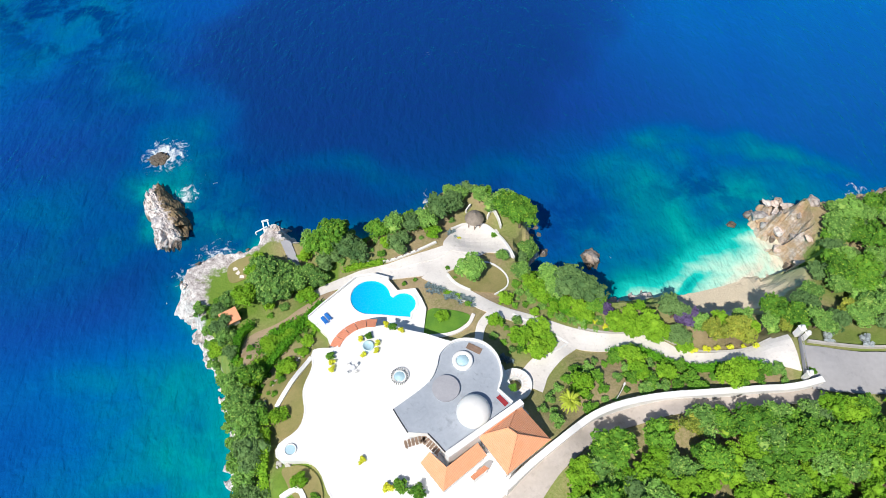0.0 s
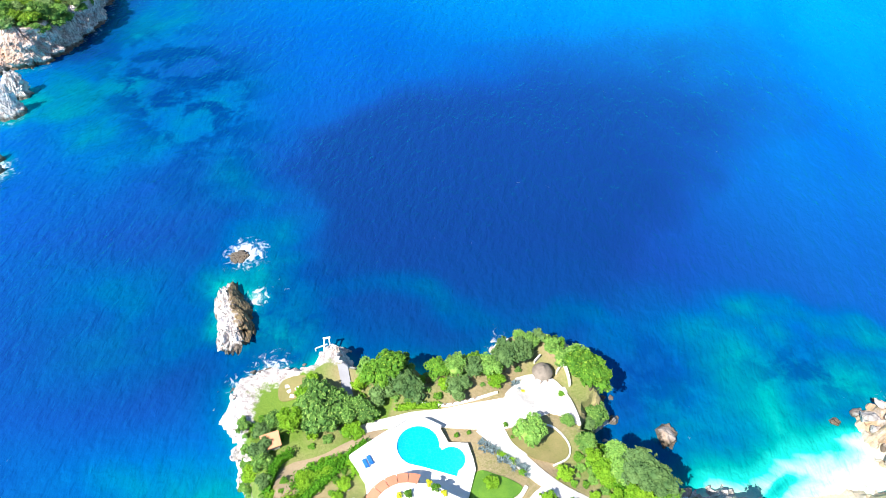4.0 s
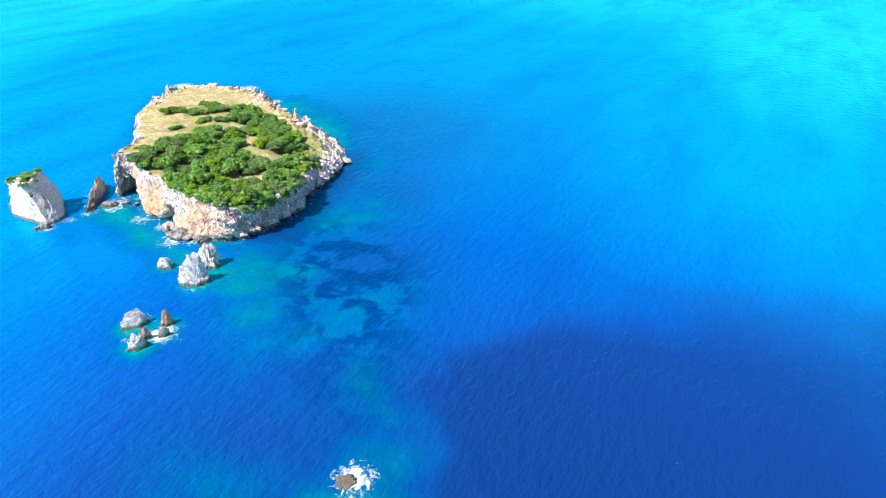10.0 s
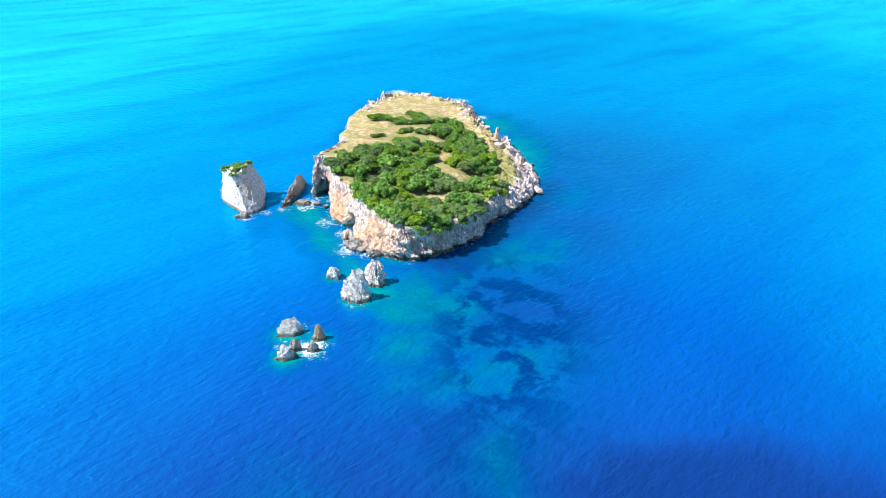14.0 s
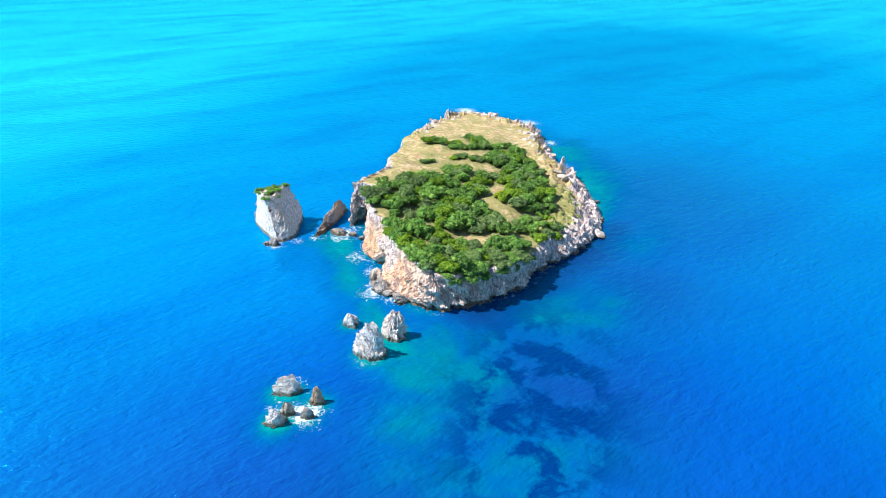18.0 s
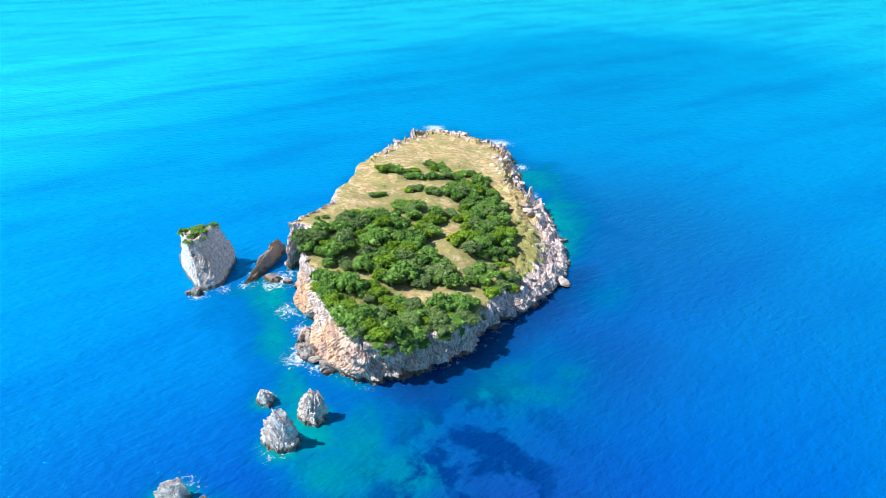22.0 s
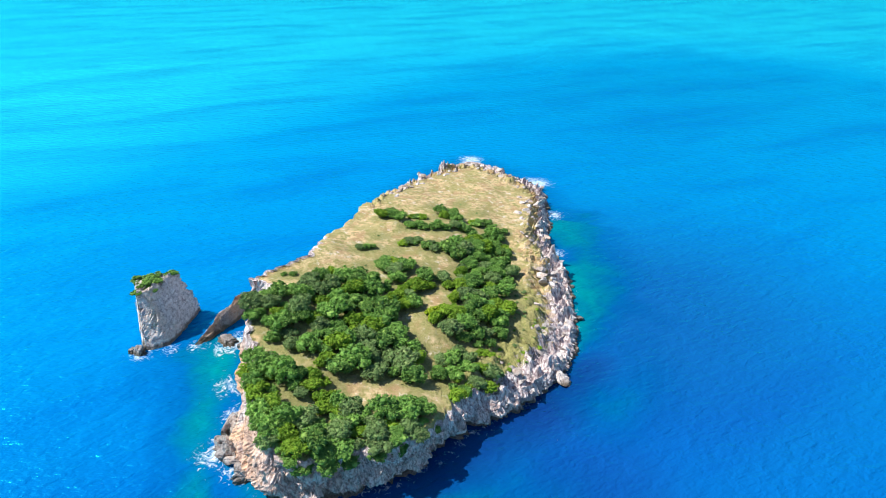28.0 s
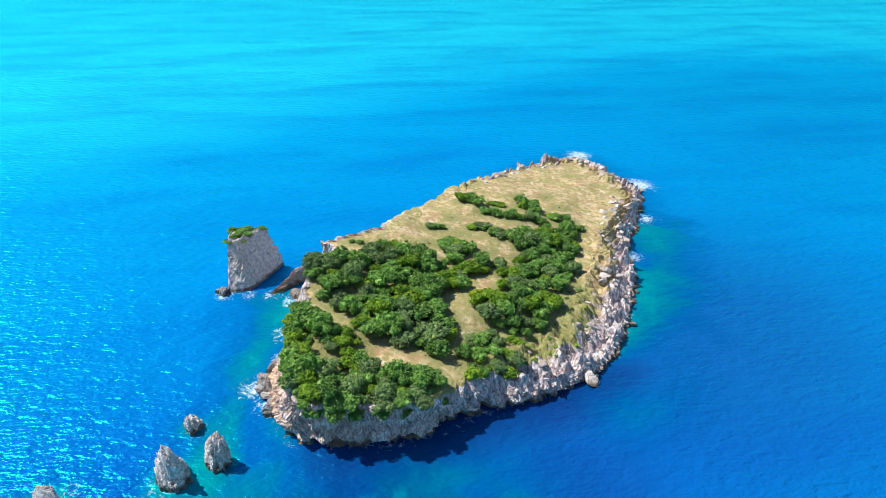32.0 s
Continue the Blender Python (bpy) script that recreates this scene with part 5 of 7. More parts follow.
# ---- villa and garden materials ----
def tile_material(name, a, b, turn):
    """Rows of clay roof tiles, as relief and tone, at a tile's size."""
    n = Nodes(name)
    g = n.node("NewGeometry")
    m = n.node("Mapping", Rotation=(0, 0, radians(turn)))
    n.put(m.inputs["Vector"], g.outputs["Position"])
    waves = []
    for axis, size in (("X", 0.26), ("Y", 0.42)):
        w = n.tree.nodes.new("ShaderNodeTexWave")
        w.wave_type, w.bands_direction, w.wave_profile = "BANDS", axis, "SIN" if axis == "X" else "SAW"
        w.inputs["Scale"].default_value = 0.314 / size
        w.inputs["Distortion"].default_value = 0.3
        n.put(w.inputs["Vector"], m.outputs[0])
        waves.append(w.outputs["Fac"])
    both = n.math("ADD", n.math("MULTIPLY", waves[0], 0.7), n.math("MULTIPLY", waves[1], 0.3))
    tone = n.mix(n.noise(0.8, 5, 0.7), a, b)
    colour = n.mix(n.math("MULTIPLY", n.ramp(both, [(0.1, 1.0), (0.5, 0.0)]), 0.35), tone, tuple(c * 0.45 for c in a))
    return n.done(colour, 0.8, 0, n.bump(both, 0.8, 0.06))


def pool_material():
    n = Nodes("pool_water")
    sep = n.node("SeparateXYZ")
    n.put(sep.inputs[0], n.place())
    depth = n.ramp(n.math("MULTIPLY", n.math("ADD", sep.outputs[0], 19.0), 1 / 14.0), [(0.0, (0.0, 0.40, 0.78)), (0.5, (0.0, 0.60, 0.88)), (1.0, (0.01, 0.70, 0.90))])
    # faint net of refracted sunlight, painted into the water colour
    caustic_net = n.node("TexVoronoi", Scale=1.6)
    caustic_net.feature = "DISTANCE_TO_EDGE"
    n.put(caustic_net.inputs["Vector"], n.place())
    colour = n.mix(n.math("MULTIPLY", n.ramp(caustic_net.outputs["Distance"], [(0.0, 1.0), (0.08, 0.0)]), 0.06), depth, (0.4, 0.85, 0.95))
    return n.done(colour, 0.06, 0, n.bump(n.noise(1.2, 3), 0.15, 0.1))


M_WHITE = plain("white_render", (0.80, 0.79, 0.77), (0.88, 0.87, 0.85), 0.8, 0.85, 0.15, 0.01)
M_TERRACE = plain("white_terrace_tiles", (0.84, 0.83, 0.81), (0.90, 0.89, 0.87), 0.5, 0.6, 0.1, 0.01)
M_PAVING = plain("pale_stone_paving", (0.74, 0.69, 0.65), (0.88, 0.84, 0.80), 0.9, 0.85, 0.4, 0.03, speck=0.3)
M_ROAD = plain("tan_concrete_road", (0.42, 0.37, 0.33), (0.56, 0.50, 0.46), 0.5, 0.9, 0.4, 0.03, speck=0.3)
M_ASPHALT = plain("grey_concrete_road", (0.36, 0.35, 0.36), (0.46, 0.45, 0.46), 0.4, 0.9, 0.3, 0.02, speck=0.2)
M_ROOF = plain("grey_roof_coating", (0.33, 0.37, 0.43), (0.45, 0.49, 0.55), 0.5, 0.75, 0.25, 0.02, speck=0.3)
M_DISC = plain("weathered_grey_concrete", (0.32, 0.32, 0.36), (0.44, 0.44, 0.47), 1.0, 0.8, 0.3, 0.02)
M_TILES = tile_material("terracotta_tiles", (0.94, 0.36, 0.17), (1.0, 0.50, 0.30), 40)
M_TILES_ROUND = tile_material("salmon_tiles", (0.84, 0.28, 0.15), (0.93, 0.40, 0.25), 25)
M_LAWN = plain("mown_lawn", (0.07, 0.20, 0.02), (0.16, 0.33, 0.03), 1.5, 0.9, 0.7, 0.05)
M_DRY_LAWN = plain("dry_lawn", (0.22, 0.22, 0.07), (0.34, 0.28, 0.12), 1.2, 0.9, 0.7, 0.05, speck=0.3)
M_SOIL = plain("brown_earth_path", (0.34, 0.25, 0.15), (0.46, 0.36, 0.24), 1.0, 0.95, 0.6, 0.05)
M_STONE = plain("dry_stone", (0.42, 0.40, 0.37), (0.62, 0.59, 0.55), 2.5, 0.9, 0.8, 0.05)
M_THATCH = plain("grey_thatch", (0.20, 0.17, 0.14), (0.36, 0.31, 0.26), 4.0, 0.95, 0.9, 0.05)
M_POOL = pool_material()
M_BLUE = plain("blue_plastic", (0.02, 0.16, 0.55), (0.03, 0.22, 0.65), 3, 0.45, 0.1, 0.01)
M_DARK = plain("dark_metal_and_shade", (0.03, 0.03, 0.035), (0.06, 0.06, 0.065), 3, 0.5, 0.1, 0.01, 0.4)
M_PANEL = plain("dark_blue_panel", (0.01, 0.015, 0.06), (0.02, 0.03, 0.10), 2, 0.15, 0.05, 0.01)
M_WOOD = plain("weathered_brown_wood", (0.20, 0.13, 0.09), (0.32, 0.22, 0.16), 3, 0.85, 0.5, 0.02)
M_RED = plain("red_canvas", (0.26, 0.02, 0.03), (0.34, 0.03, 0.04), 3, 0.85, 0.3, 0.01)
M_STEEL = plain("white_painted_steel", (0.75, 0.76, 0.77), (0.84, 0.85, 0.86), 3, 0.45, 0.1, 0.01)
M_GLASS_BLUE = plain("pale_blue_acrylic", (0.40, 0.62, 0.72), (0.55, 0.74, 0.82), 2, 0.12, 0.05, 0.01)
M_AGAVE = leaf_material("agave_leaves", (0.16, 0.24, 0.26), (0.30, 0.38, 0.40))
M_PALM = leaf_material("palm_leaves", (0.30, 0.42, 0.03), (0.62, 0.68, 0.09))
M_PURPLE = leaf_material("purple_leaves", (0.07, 0.045, 0.13), (0.20, 0.15, 0.30))
M_HEDGE = leaf_material("hedge_leaves", (0.05, 0.19, 0.012), (0.14, 0.40, 0.02))


def drape(outline, lift, cell=1.2):
    """A flat patch laid on the ground."""
    o = np.array(outline, float)
    bm = bmesh.new()
    bm.faces.new([bm.verts.new((x, y, 0)) for x, y in o])
    for n in range(2):
        way = Vector((1, 0, 0)) if n == 0 else Vector((0, 1, 0))
        for c in np.arange(o[:, n].min() + cell, o[:, n].max(), cell):
            bmesh.ops.bisect_plane(bm, geom=bm.verts[:] + bm.edges[:] + bm.faces[:], plane_co=way * float(c), plane_no=way)
    bm.verts.ensure_lookup_table()
    z = ground_height(np.array([v.co.x for v in bm.verts]), np.array([v.co.y for v in bm.verts]))[0]
    for v, h in zip(bm.verts, z):
        v.co.z = float(h) + lift
    made = bmesh.ops.extrude_face_region(bm, geom=bm.faces[:])["geom"]
    for g in made:
        if isinstance(g, bmesh.types.BMVert):
            g.co.z -= 0.5
    bmesh.ops.recalc_face_normals(bm, faces=bm.faces)
    return bm


def patch(name, outline, material, label, category, lift=0.16, smooth=0, kind="structure"):
    o = full([(*p, 0) for p in outline], smooth) if smooth else outline
    me = bpy.data.meshes.new(name)
    bm = drape(o, lift)
    bm.to_mesh(me)
    bm.free()
    me.materials.append(material)
    return thing(name, label, category, kind=kind, mesh=me)


def ribbon(name, rows, material, label, category, lift=0.2, even=0.0):
    """A road or path: centre line with widths, laid on the ground."""
    line = smooth_open(rows, 0.9)
    d = np.gradient(line[:, :2], axis=0)
    d /= np.linalg.norm(d, axis=1)[:, None]
    side = np.stack([-d[:, 1], d[:, 0]], 1)
    across = np.linspace(-0.5, 0.5, 7)
    wob = 1 + 0.07 * (fbm(np.arange(len(line)) * 0.25, np.zeros(len(line)), 3, len(rows)) - 0.5)
    p = line[:, None, :2] + side[:, None] * (across[None, :, None] * (line[:, 2] * wob)[:, None, None])
    z = ground_height(p[..., 0], p[..., 1])[0]
    middle = np.convolve(np.pad(z.mean(1), 4, mode="edge"), np.ones(9) / 9, "valid")
    z = np.maximum(z, middle[:, None] * even + z * (1 - even)) + lift
    top = np.concatenate([p, z[..., None]], -1)
    low = top.copy()
    low[..., 2] -= 0.8
    rings = np.concatenate([low[:, :1], top, low[:, -1:]], 1)
    me = mesh_from(name, rings.reshape(-1, 3), grid_faces(len(line), 9), material)
    return thing(name, label, category, kind="structure", mesh=me)


def garden_wall(rows, height, width, label, material=None, name="garden_wall", closed=False, lift=0.0):
    line = smooth_closed([(*p, 0) for p in rows], 60)[:, :2] if closed else smooth_open([(*p, 0) for p in rows], 0.9)[:, :2]
    base = ground_height(line[:, 0], line[:, 1])[0] + lift
    me = bpy.data.meshes.new(name)
    bm = sweep(np.c_[line, base], width, -0.5, height, closed)
    bm.to_mesh(me)
    bm.free()
    me.materials.append(material or M_WHITE)
    return thing(name, label, "garden wall", mesh=me)


# ---- drive, road and lawns ----
ribbon("drive", [(-29, 66.3, 2.2), (-23, 69, 2.6), (-15, 71.6, 3.4), (-7, 73.2, 5.2), (0, 75.2, 6.0), (5, 79, 7.0), (8, 82.5, 9.5), (8.3, 85, 7.5)], M_PAVING, "pale stone-paved drive between the gardens", "drive")
ribbon("drive", [(-2.5, 72.5, 5.5), (1, 69, 3.6), (5.5, 65, 3.2), (11, 61.4, 3.0), (18, 58.5, 3.0), (25.5, 55.2, 4.2), (32, 53.9, 4.0), (39, 53.0, 4.2), (45, 50.2, 4.0), (54, 49, 4.0), (60, 50.2, 6.0), (63.2, 50.2, 7.6)], M_PAVING, "pale stone-paved drive between the gardens", "drive", lift=0.24)
ribbon("drive", [(25, 55, 3.2), (21, 52, 3.6), (17.5, 48.5, 4.4), (15.3, 45, 5.5)], M_PAVING, "short paved forecourt beside the round stair tower", "drive", lift=0.28)
ribbon("path", [(10.2, 61.2, 2.0), (7.6, 58.2, 1.8), (6.8, 55, 1.6), (6.6, 52.5, 1.6)], M_PAVING, "narrow paved path past the lawn", "path", lift=0.3)
ribbon("road", [(4, 12, 6.0), (9, 20, 6.0), (14.5, 28, 5.5), (20, 32.6, 4.2), (26, 36.4, 3.4), (34, 38.9, 3.2), (46, 40.5, 2.6), (58, 41.6, 2.6), (66, 42.5, 3.5)], M_ROAD, "dusty tan concrete road outside the white wall", "road", even=1.0)
ribbon("road", [(64.2, 47.2, 8.4), (72, 46.6, 8.2), (82, 46, 8.0), (100, 45, 7.5), (135, 42, 7.0), (200, 30, 7.0)], M_ASPHALT, "smooth grey concrete road before the gate", "road", lift=0.3, even=1.0)
patch("lawn", [(-3.2, 62.2), (1, 61.9), (5.2, 60.4), (4, 58.2), (1.2, 56.7), (-3.6, 56.3)], M_LAWN, "bright green triangular lawn beside the pool", "lawn", 0.25, 60)
patch("lawn", [(1.2, 71.3), (5, 74.2), (9, 74.2), (12.6, 71.5), (12.9, 68.6), (10.4, 66.6), (4.6, 67.4)], M_DRY_LAWN, "rounded bed of dry grass", "lawn", 0.25, 60)
patch("lawn", [(-33.8, 44), (-31, 49), (-27, 52), (-24.4, 51.5), (-24.2, 44), (-24.4, 38), (-28.5, 36.4), (-32.5, 40)], M_DRY_LAWN, "sloping lawn, half green and half dry", "lawn", 0.2, 60)
patch("lawn", [(-26.8, 30.6), (-23.2, 31.0), (-20.3, 28.8), (-19.6, 25), (-23.5, 25.5), (-25.8, 28.4)], M_DRY_LAWN, "small dry lawn below the terrace", "lawn", 0.4, 40)
patch("earth_bed", [(-38.3, 50.9), (-39.3, 56.2), (-37.5, 59.0), (-32.3, 61.1), (-28.2, 64.3), (-24.0, 67.2), (-19.8, 67.7), (-20.4, 66.0), (-25.1, 63.6), (-29.1, 60.2), (-34.2, 57.7), (-35.0, 54.0), (-37.1, 51.1)], M_SOIL, "bare brown earth strip between hedges", "earth", 0.2, 70)
patch("lawn", [(-45.5, 72), (-41, 73.5), (-38.5, 76.5), (-42, 78), (-46.5, 76)], M_DRY_LAWN, "small dry lawn with pale stepping stones above the rocks", "lawn", 0.25, 40)
patch("ramp", [(-35.9, 81.5), (-34, 82.3), (-30.6, 75.2), (-32.2, 74.2)], M_DISC, "grey concrete ramp down to the jetty", "ramp", 0.3)

patch("viewing_terrace", [(2.6, 84.4), (5.2, 86.2), (9.4, 86), (12.4, 82.2), (14.2, 78), (15.1, 75.4), (10.7, 77.4), (3, 77.6), (0, 79.6)], M_PAVING, "curved pale terrace paved with broken stone", "terrace", 0.3, 60)
patch("path", [(-13.5, 73.6), (-6.5, 76.4), (0.6, 79.4), (3, 82), (4, 79), (-2, 75.4), (-10, 72.8)], M_PAVING, "pale paved edge of the drive below the pot wall", "path", 0.34)

# walls and kerbs
road_wall = smooth_open([(9.9, 26.2, 0), (14, 29.8, 0), (18.6, 33.2, 0), (26, 38.3, 0), (35, 40.9, 0), (46.6, 42, 0), (59.3, 42.9, 0), (65.5, 44.3, 0)], 1.0)[:, :2]
base = np.maximum(ground_height(road_wall[:, 0], road_wall[:, 1])[0], 17.2)
me = bpy.data.meshes.new("boundary_wall")
bm = sweep(np.c_[road_wall, base], 0.9, -2.5, 1.5)
bm.to_mesh(me)
bm.free()
me.materials.append(M_WHITE)
boundary = thing("boundary_wall", "long white rendered wall along the road, with ivy stains", "wall", mesh=me)
bm = sweep(np.c_[road_wall, base], 1.1, 1.5, 1.62)
part("coping", bm, M_WHITE, boundary)
garden_wall([(26, 57.6), (33, 56.0), (40, 55.4), (46.5, 52.4), (54, 51.2), (60.5, 53.6)], 0.3, 0.35, "low stone kerb along the drive above the beach", M_STONE)
garden_wall([(1, 71.5), (2.6, 69), (5.5, 67)], 0.45, 0.45, "low curved white wall round a tree bed")
garden_wall([(5, 74.4), (9.4, 74.4), (12.9, 71.4), (13.2, 68.4), (10.5, 66)], 0.4, 0.3, "low curved white wall round a tree bed")
garden_wall([(1.8, 84.6), (5, 86.4), (9.5, 86.2), (12.6, 82.4), (14.3, 78), (15, 75.4)], 0.7, 0.4, "curved white wall round the viewing terrace", M_WHITE)
garden_wall([(-29.6, 41.6), (-27.6, 45.8), (-24.8, 51.8)], 0.7, 0.8, "straight white wall across the sloping lawn")
garden_wall([(-34.6, 42.4), (-33.1, 39.9), (-30.9, 38.6)], 0.7, 0.4, "short white wall between hedge and lawn")
garden_wall([(-3.8, 55.9), (1.4, 56.2), (4.8, 58.2), (6.0, 60.6)], 0.4, 0.7, "white kerb along the pool lawn", M_PAVING)
garden_wall([(13.6, 60.6), (22.6, 55.0), (22.9, 53.6), (16.6, 50.1)], 0.4, 0.35, "white kerb round the rock garden")
garden_wall([(-26.5, 26), (-23.6, 27.2), (-21.8, 24.5)], 0.7, 0.9, "white curved wall below the terrace")
garden_wall([(66, 52.2), (80, 51.4), (100, 50.4)], 0.7, 0.4, "pale kerb wall beside the grey road", M_STONE)
garden_wall([(-16, 74.8), (-11.5, 75.2), (-6.5, 77.2), (-1.5, 80.2)], 0.45, 0.5, "low white wall with dark flower pots", M_WHITE)
for k, (x, y) in enumerate(((-11.4, 75.2), (-10, 75.7), (-8.6, 76.3), (-7.2, 76.9), (-5.8, 77.6))):
    pot = thing("flower_pot", "small dark clay flower pot on the low wall", "flower pot", pose(x, y, ground_at(x, y) + 0.45), "pots on the wall")
    v, f = lathe([(0.14, 0), (0.2, 0.35), (0.24, 0.38), (0.22, 0.42), (0.17, 0.40)], 12)
    part("pot", mesh_from("pot", v, f, M_WOOD, True), None, pot)
    part("soil", drum(bmesh.new(), 0, 0, 0.34, 0.18, 0.18, 0.04, 12), M_SOIL, pot)

# ---- pool ----
DECK = 11.0
pool_line = [(-14.6 + 4.25 * math.cos(radians(a)), 65.1 + 4.2 * math.sin(radians(a))) for a in range(8, 272, 12)]
pool_line += [(-12, 60.8), (-9, 60.5), (-6.3, 60.3)] + [(-7.9 + 2.75 * math.cos(radians(a)), 63.6 + 2.75 * math.sin(radians(a))) for a in range(-50, 150, 16)]
deck_line = [(-26.6, 60.4), (-24, 63.2), (-17.8, 69.6), (-14.6, 70.3), (-11.2, 69.3), (-9.2, 66.8), (-5.6, 67.3), (-4.2, 64.8), (-3.3, 62.6), (-3.9, 55), (-12, 50), (-20.5, 52), (-22.5, 56.5)]
deck = thing("pool_deck", "white paved pool deck with a stone parapet", "pool deck", kind="structure")
bm = bmesh.new()
loops = []
for line in (deck_line, pool_line):
    vs = [bm.verts.new((x, y, DECK)) for x, y in line]
    loops.append(vs)
    for a, b in zip(vs, vs[1:] + vs[:1]):
        bm.edges.new((a, b))
bmesh.ops.triangle_fill(bm, edges=bm.edges[:], use_beauty=True)
for vs, depth in zip(loops, (5.0, 1.6)):
    low = [bm.verts.new((v.co.x, v.co.y, DECK - depth)) for v in vs]
    n = len(vs)
    for k in range(n):
        bm.faces.new((vs[k], low[k], low[(k + 1) % n], vs[(k + 1) % n]))
bm.faces.new([v for v in low])
bmesh.ops.recalc_face_normals(bm, faces=bm.faces)
part("slab", bm, M_TERRACE, deck)
part("coping", sweep(pool_line, 0.55, DECK - 0.1, DECK + 0.12, True), M_WHITE, deck, "white pool edge")
part("parapet", sweep([(-26.5, 60.5, 0), (-24, 63.4, 0), (-17.9, 69.8, 0)], 0.2, DECK - 0.5, DECK + 0.5), M_WHITE, deck)
part("parapet", sweep([(-17.9, 69.9), (-14.6, 70.6), (-11.1, 69.6)], 0.3, DECK - 0.5, DECK + 0.4), M_WHITE, deck)
bm = bmesh.new()
bm.faces.new([bm.verts.new((x, y, DECK - 0.12)) for x, y in pool_line])
bmesh.ops.recalc_face_normals(bm, faces=bm.faces)
me = bpy.data.meshes.new("water")
bm.to_mesh(me)
bm.free()
me.materials.append(M_POOL)
thing("pool_water", "bright turquoise water in a heart-like two-lobed pool", "pool", mesh=me)


def lounger(x, y, z, turn):
    ob = thing("sun_lounger", "blue plastic sun lounger on the white pool deck", "sun lounger", pose(x, y, z, 0, 0, turn), "loungers by the pool")
    part("frame", box(box(bmesh.new(), 0, 0.32, 0.24, 1.9, 0.06, 0.06), 0, -0.32, 0.24, 1.9, 0.06, 0.06), M_BLUE, ob)
    part("mattress", box(bmesh.new(), 0.25, 0, 0.29, 1.35, 0.66, 0.08, 0, 0.02), M_BLUE, ob)
    bm = box(bmesh.new(), 0, 0, 0, 0.7, 0.66, 0.07, 0, 0.02)
    bmesh.ops.transform(bm, verts=bm.verts, matrix=pose(-0.72, 0, 0.45, 0, 28, 0))
    part("backrest", bm, M_BLUE, ob)
    for sx in (-0.8, 0.8):
        for sy in (-0.3, 0.3):
            part("leg", box(bmesh.new(), sx, sy, 0, 0.05, 0.05, 0.25), M_BLUE, ob)


lounger(-23.2, 59.7, DECK, 130)
lounger(-22.6, 60.5, DECK, 130)

# ---- villa ----
TERRACE, ROOF = 19.0, 23.0
terrace_line = smooth_closed([(-22.8, 49.4, 0), (-19.0, 49.9, 0), (-17.4, 51.6, 0), (-15.2, 53.5, 0), (-12.0, 54.1, 0), (-9.5, 54.3, 0), (-6.5, 53.4, 0), (-3, 52.6, 0), (0.4, 51.4, 0), (4.6, 50.2, 0), (9.4, 48, 0), (12.6, 40, 0), (17, 33, 0), (10.4, 26, 0),
                              (4, 21, 0), (-4, 20, 0), (-12.4, 20.5, 0), (-17, 24.5, 0), (-19.2, 28.4, 0), (-21.6, 30.2, 0), (-26, 30.4, 0), (-26.4, 32.6, 0), (-23.6, 35.2, 0), (-22.9, 38.1, 0), (-23.6, 42.1, 0), (-22.6, 46.2, 0)], 130)[:, :2]
villa = thing("villa", "white seaside villa with a flat grey roof, dome and tiled wings", "house")
part("terrace", prism(terrace_line, 8.0, TERRACE), M_TERRACE, villa, "wide white roof terrace")
part("kerb", sweep(terrace_line, 0.3, TERRACE - 0.4, TERRACE + 0.05, True), M_WHITE, villa)
roof_line = [(-7.9, 37.2), (-5.5, 33.5), (-2.3, 33.3), (0.9, 29.9), (11.2, 38.2), (9.0, 40.4)]
roof_line += list(map(tuple, smooth_open([(9.0, 40.4, 0), (9.7, 43.2, 0), (9.0, 46.6, 0), (6.9, 48.8, 0), (4, 49.5, 0), (1.3, 48.8, 0), (-0.6, 46.8, 0), (-1.2, 44.2, 0), (-2.7, 41.4, 0), (-7.9, 37.2, 0)], 0.8)[1:-1, :2]))
part("wall", prism(roof_line, TERRACE - 0.5, ROOF - 0.25), M_WHITE, villa)
part("flat_roof", prism(roof_line, ROOF - 0.25, ROOF), M_ROOF, villa, "grey coated flat roof")
bend = [p for p in roof_line[4:-8]]
part("parapet", sweep(bend, 0.35, ROOF - 0.3, ROOF + 0.5), M_WHITE, villa)
# dark strips that stand in for the shade under the roof's overhang
part("roof_edge", sweep([(-7.95, 37.2), (-6.75, 35.3), (-5.5, 33.45)], 0.12, ROOF - 0.4, ROOF + 0.06), M_DARK, villa)
part("roof_edge", sweep([(-2.3, 33.25), (-0.7, 31.6), (0.85, 29.9)], 0.12, ROOF - 0.4, ROOF + 0.06), M_DARK, villa)
slab = bpy.data.meshes.new("roof_slab")
bm = box(bmesh.new(), 0, 0, 0, 1.5, 1.1, 0.035)
bm.to_mesh(slab)
bm.free()
slab.materials.append(M_ROOF)
lay = pose(1.0, 40.0, ROOF + 0.001, 0, 0, 39)
for i in range(-9, 10):
    for j in range(-10, 11):
        m = lay @ pose(i * 1.56 + 0.78 * (j % 2), j * 1.16, 0)
        ends = [m @ Vector((a, b, 0)) for a in (-0.8, 0.8) for b in (-0.6, 0.6)]
        c = m.translation
        if min(edge_distance(np.array([p.x for p in ends]), np.array([p.y for p in ends]), np.array(roof_line))) < 0.25:
            continue
        if any(math.hypot(c.x - a, c.y - b) < q for a, b, q in ((4.9, 36.7, 3.5), (0.5, 40.5, 3.0), (3.3, 45.5, 2.6), (5.3, 47.8, 1.8))):
            continue
        ob = part("roof_slab", slab, None, villa)
        ob.matrix_world = m
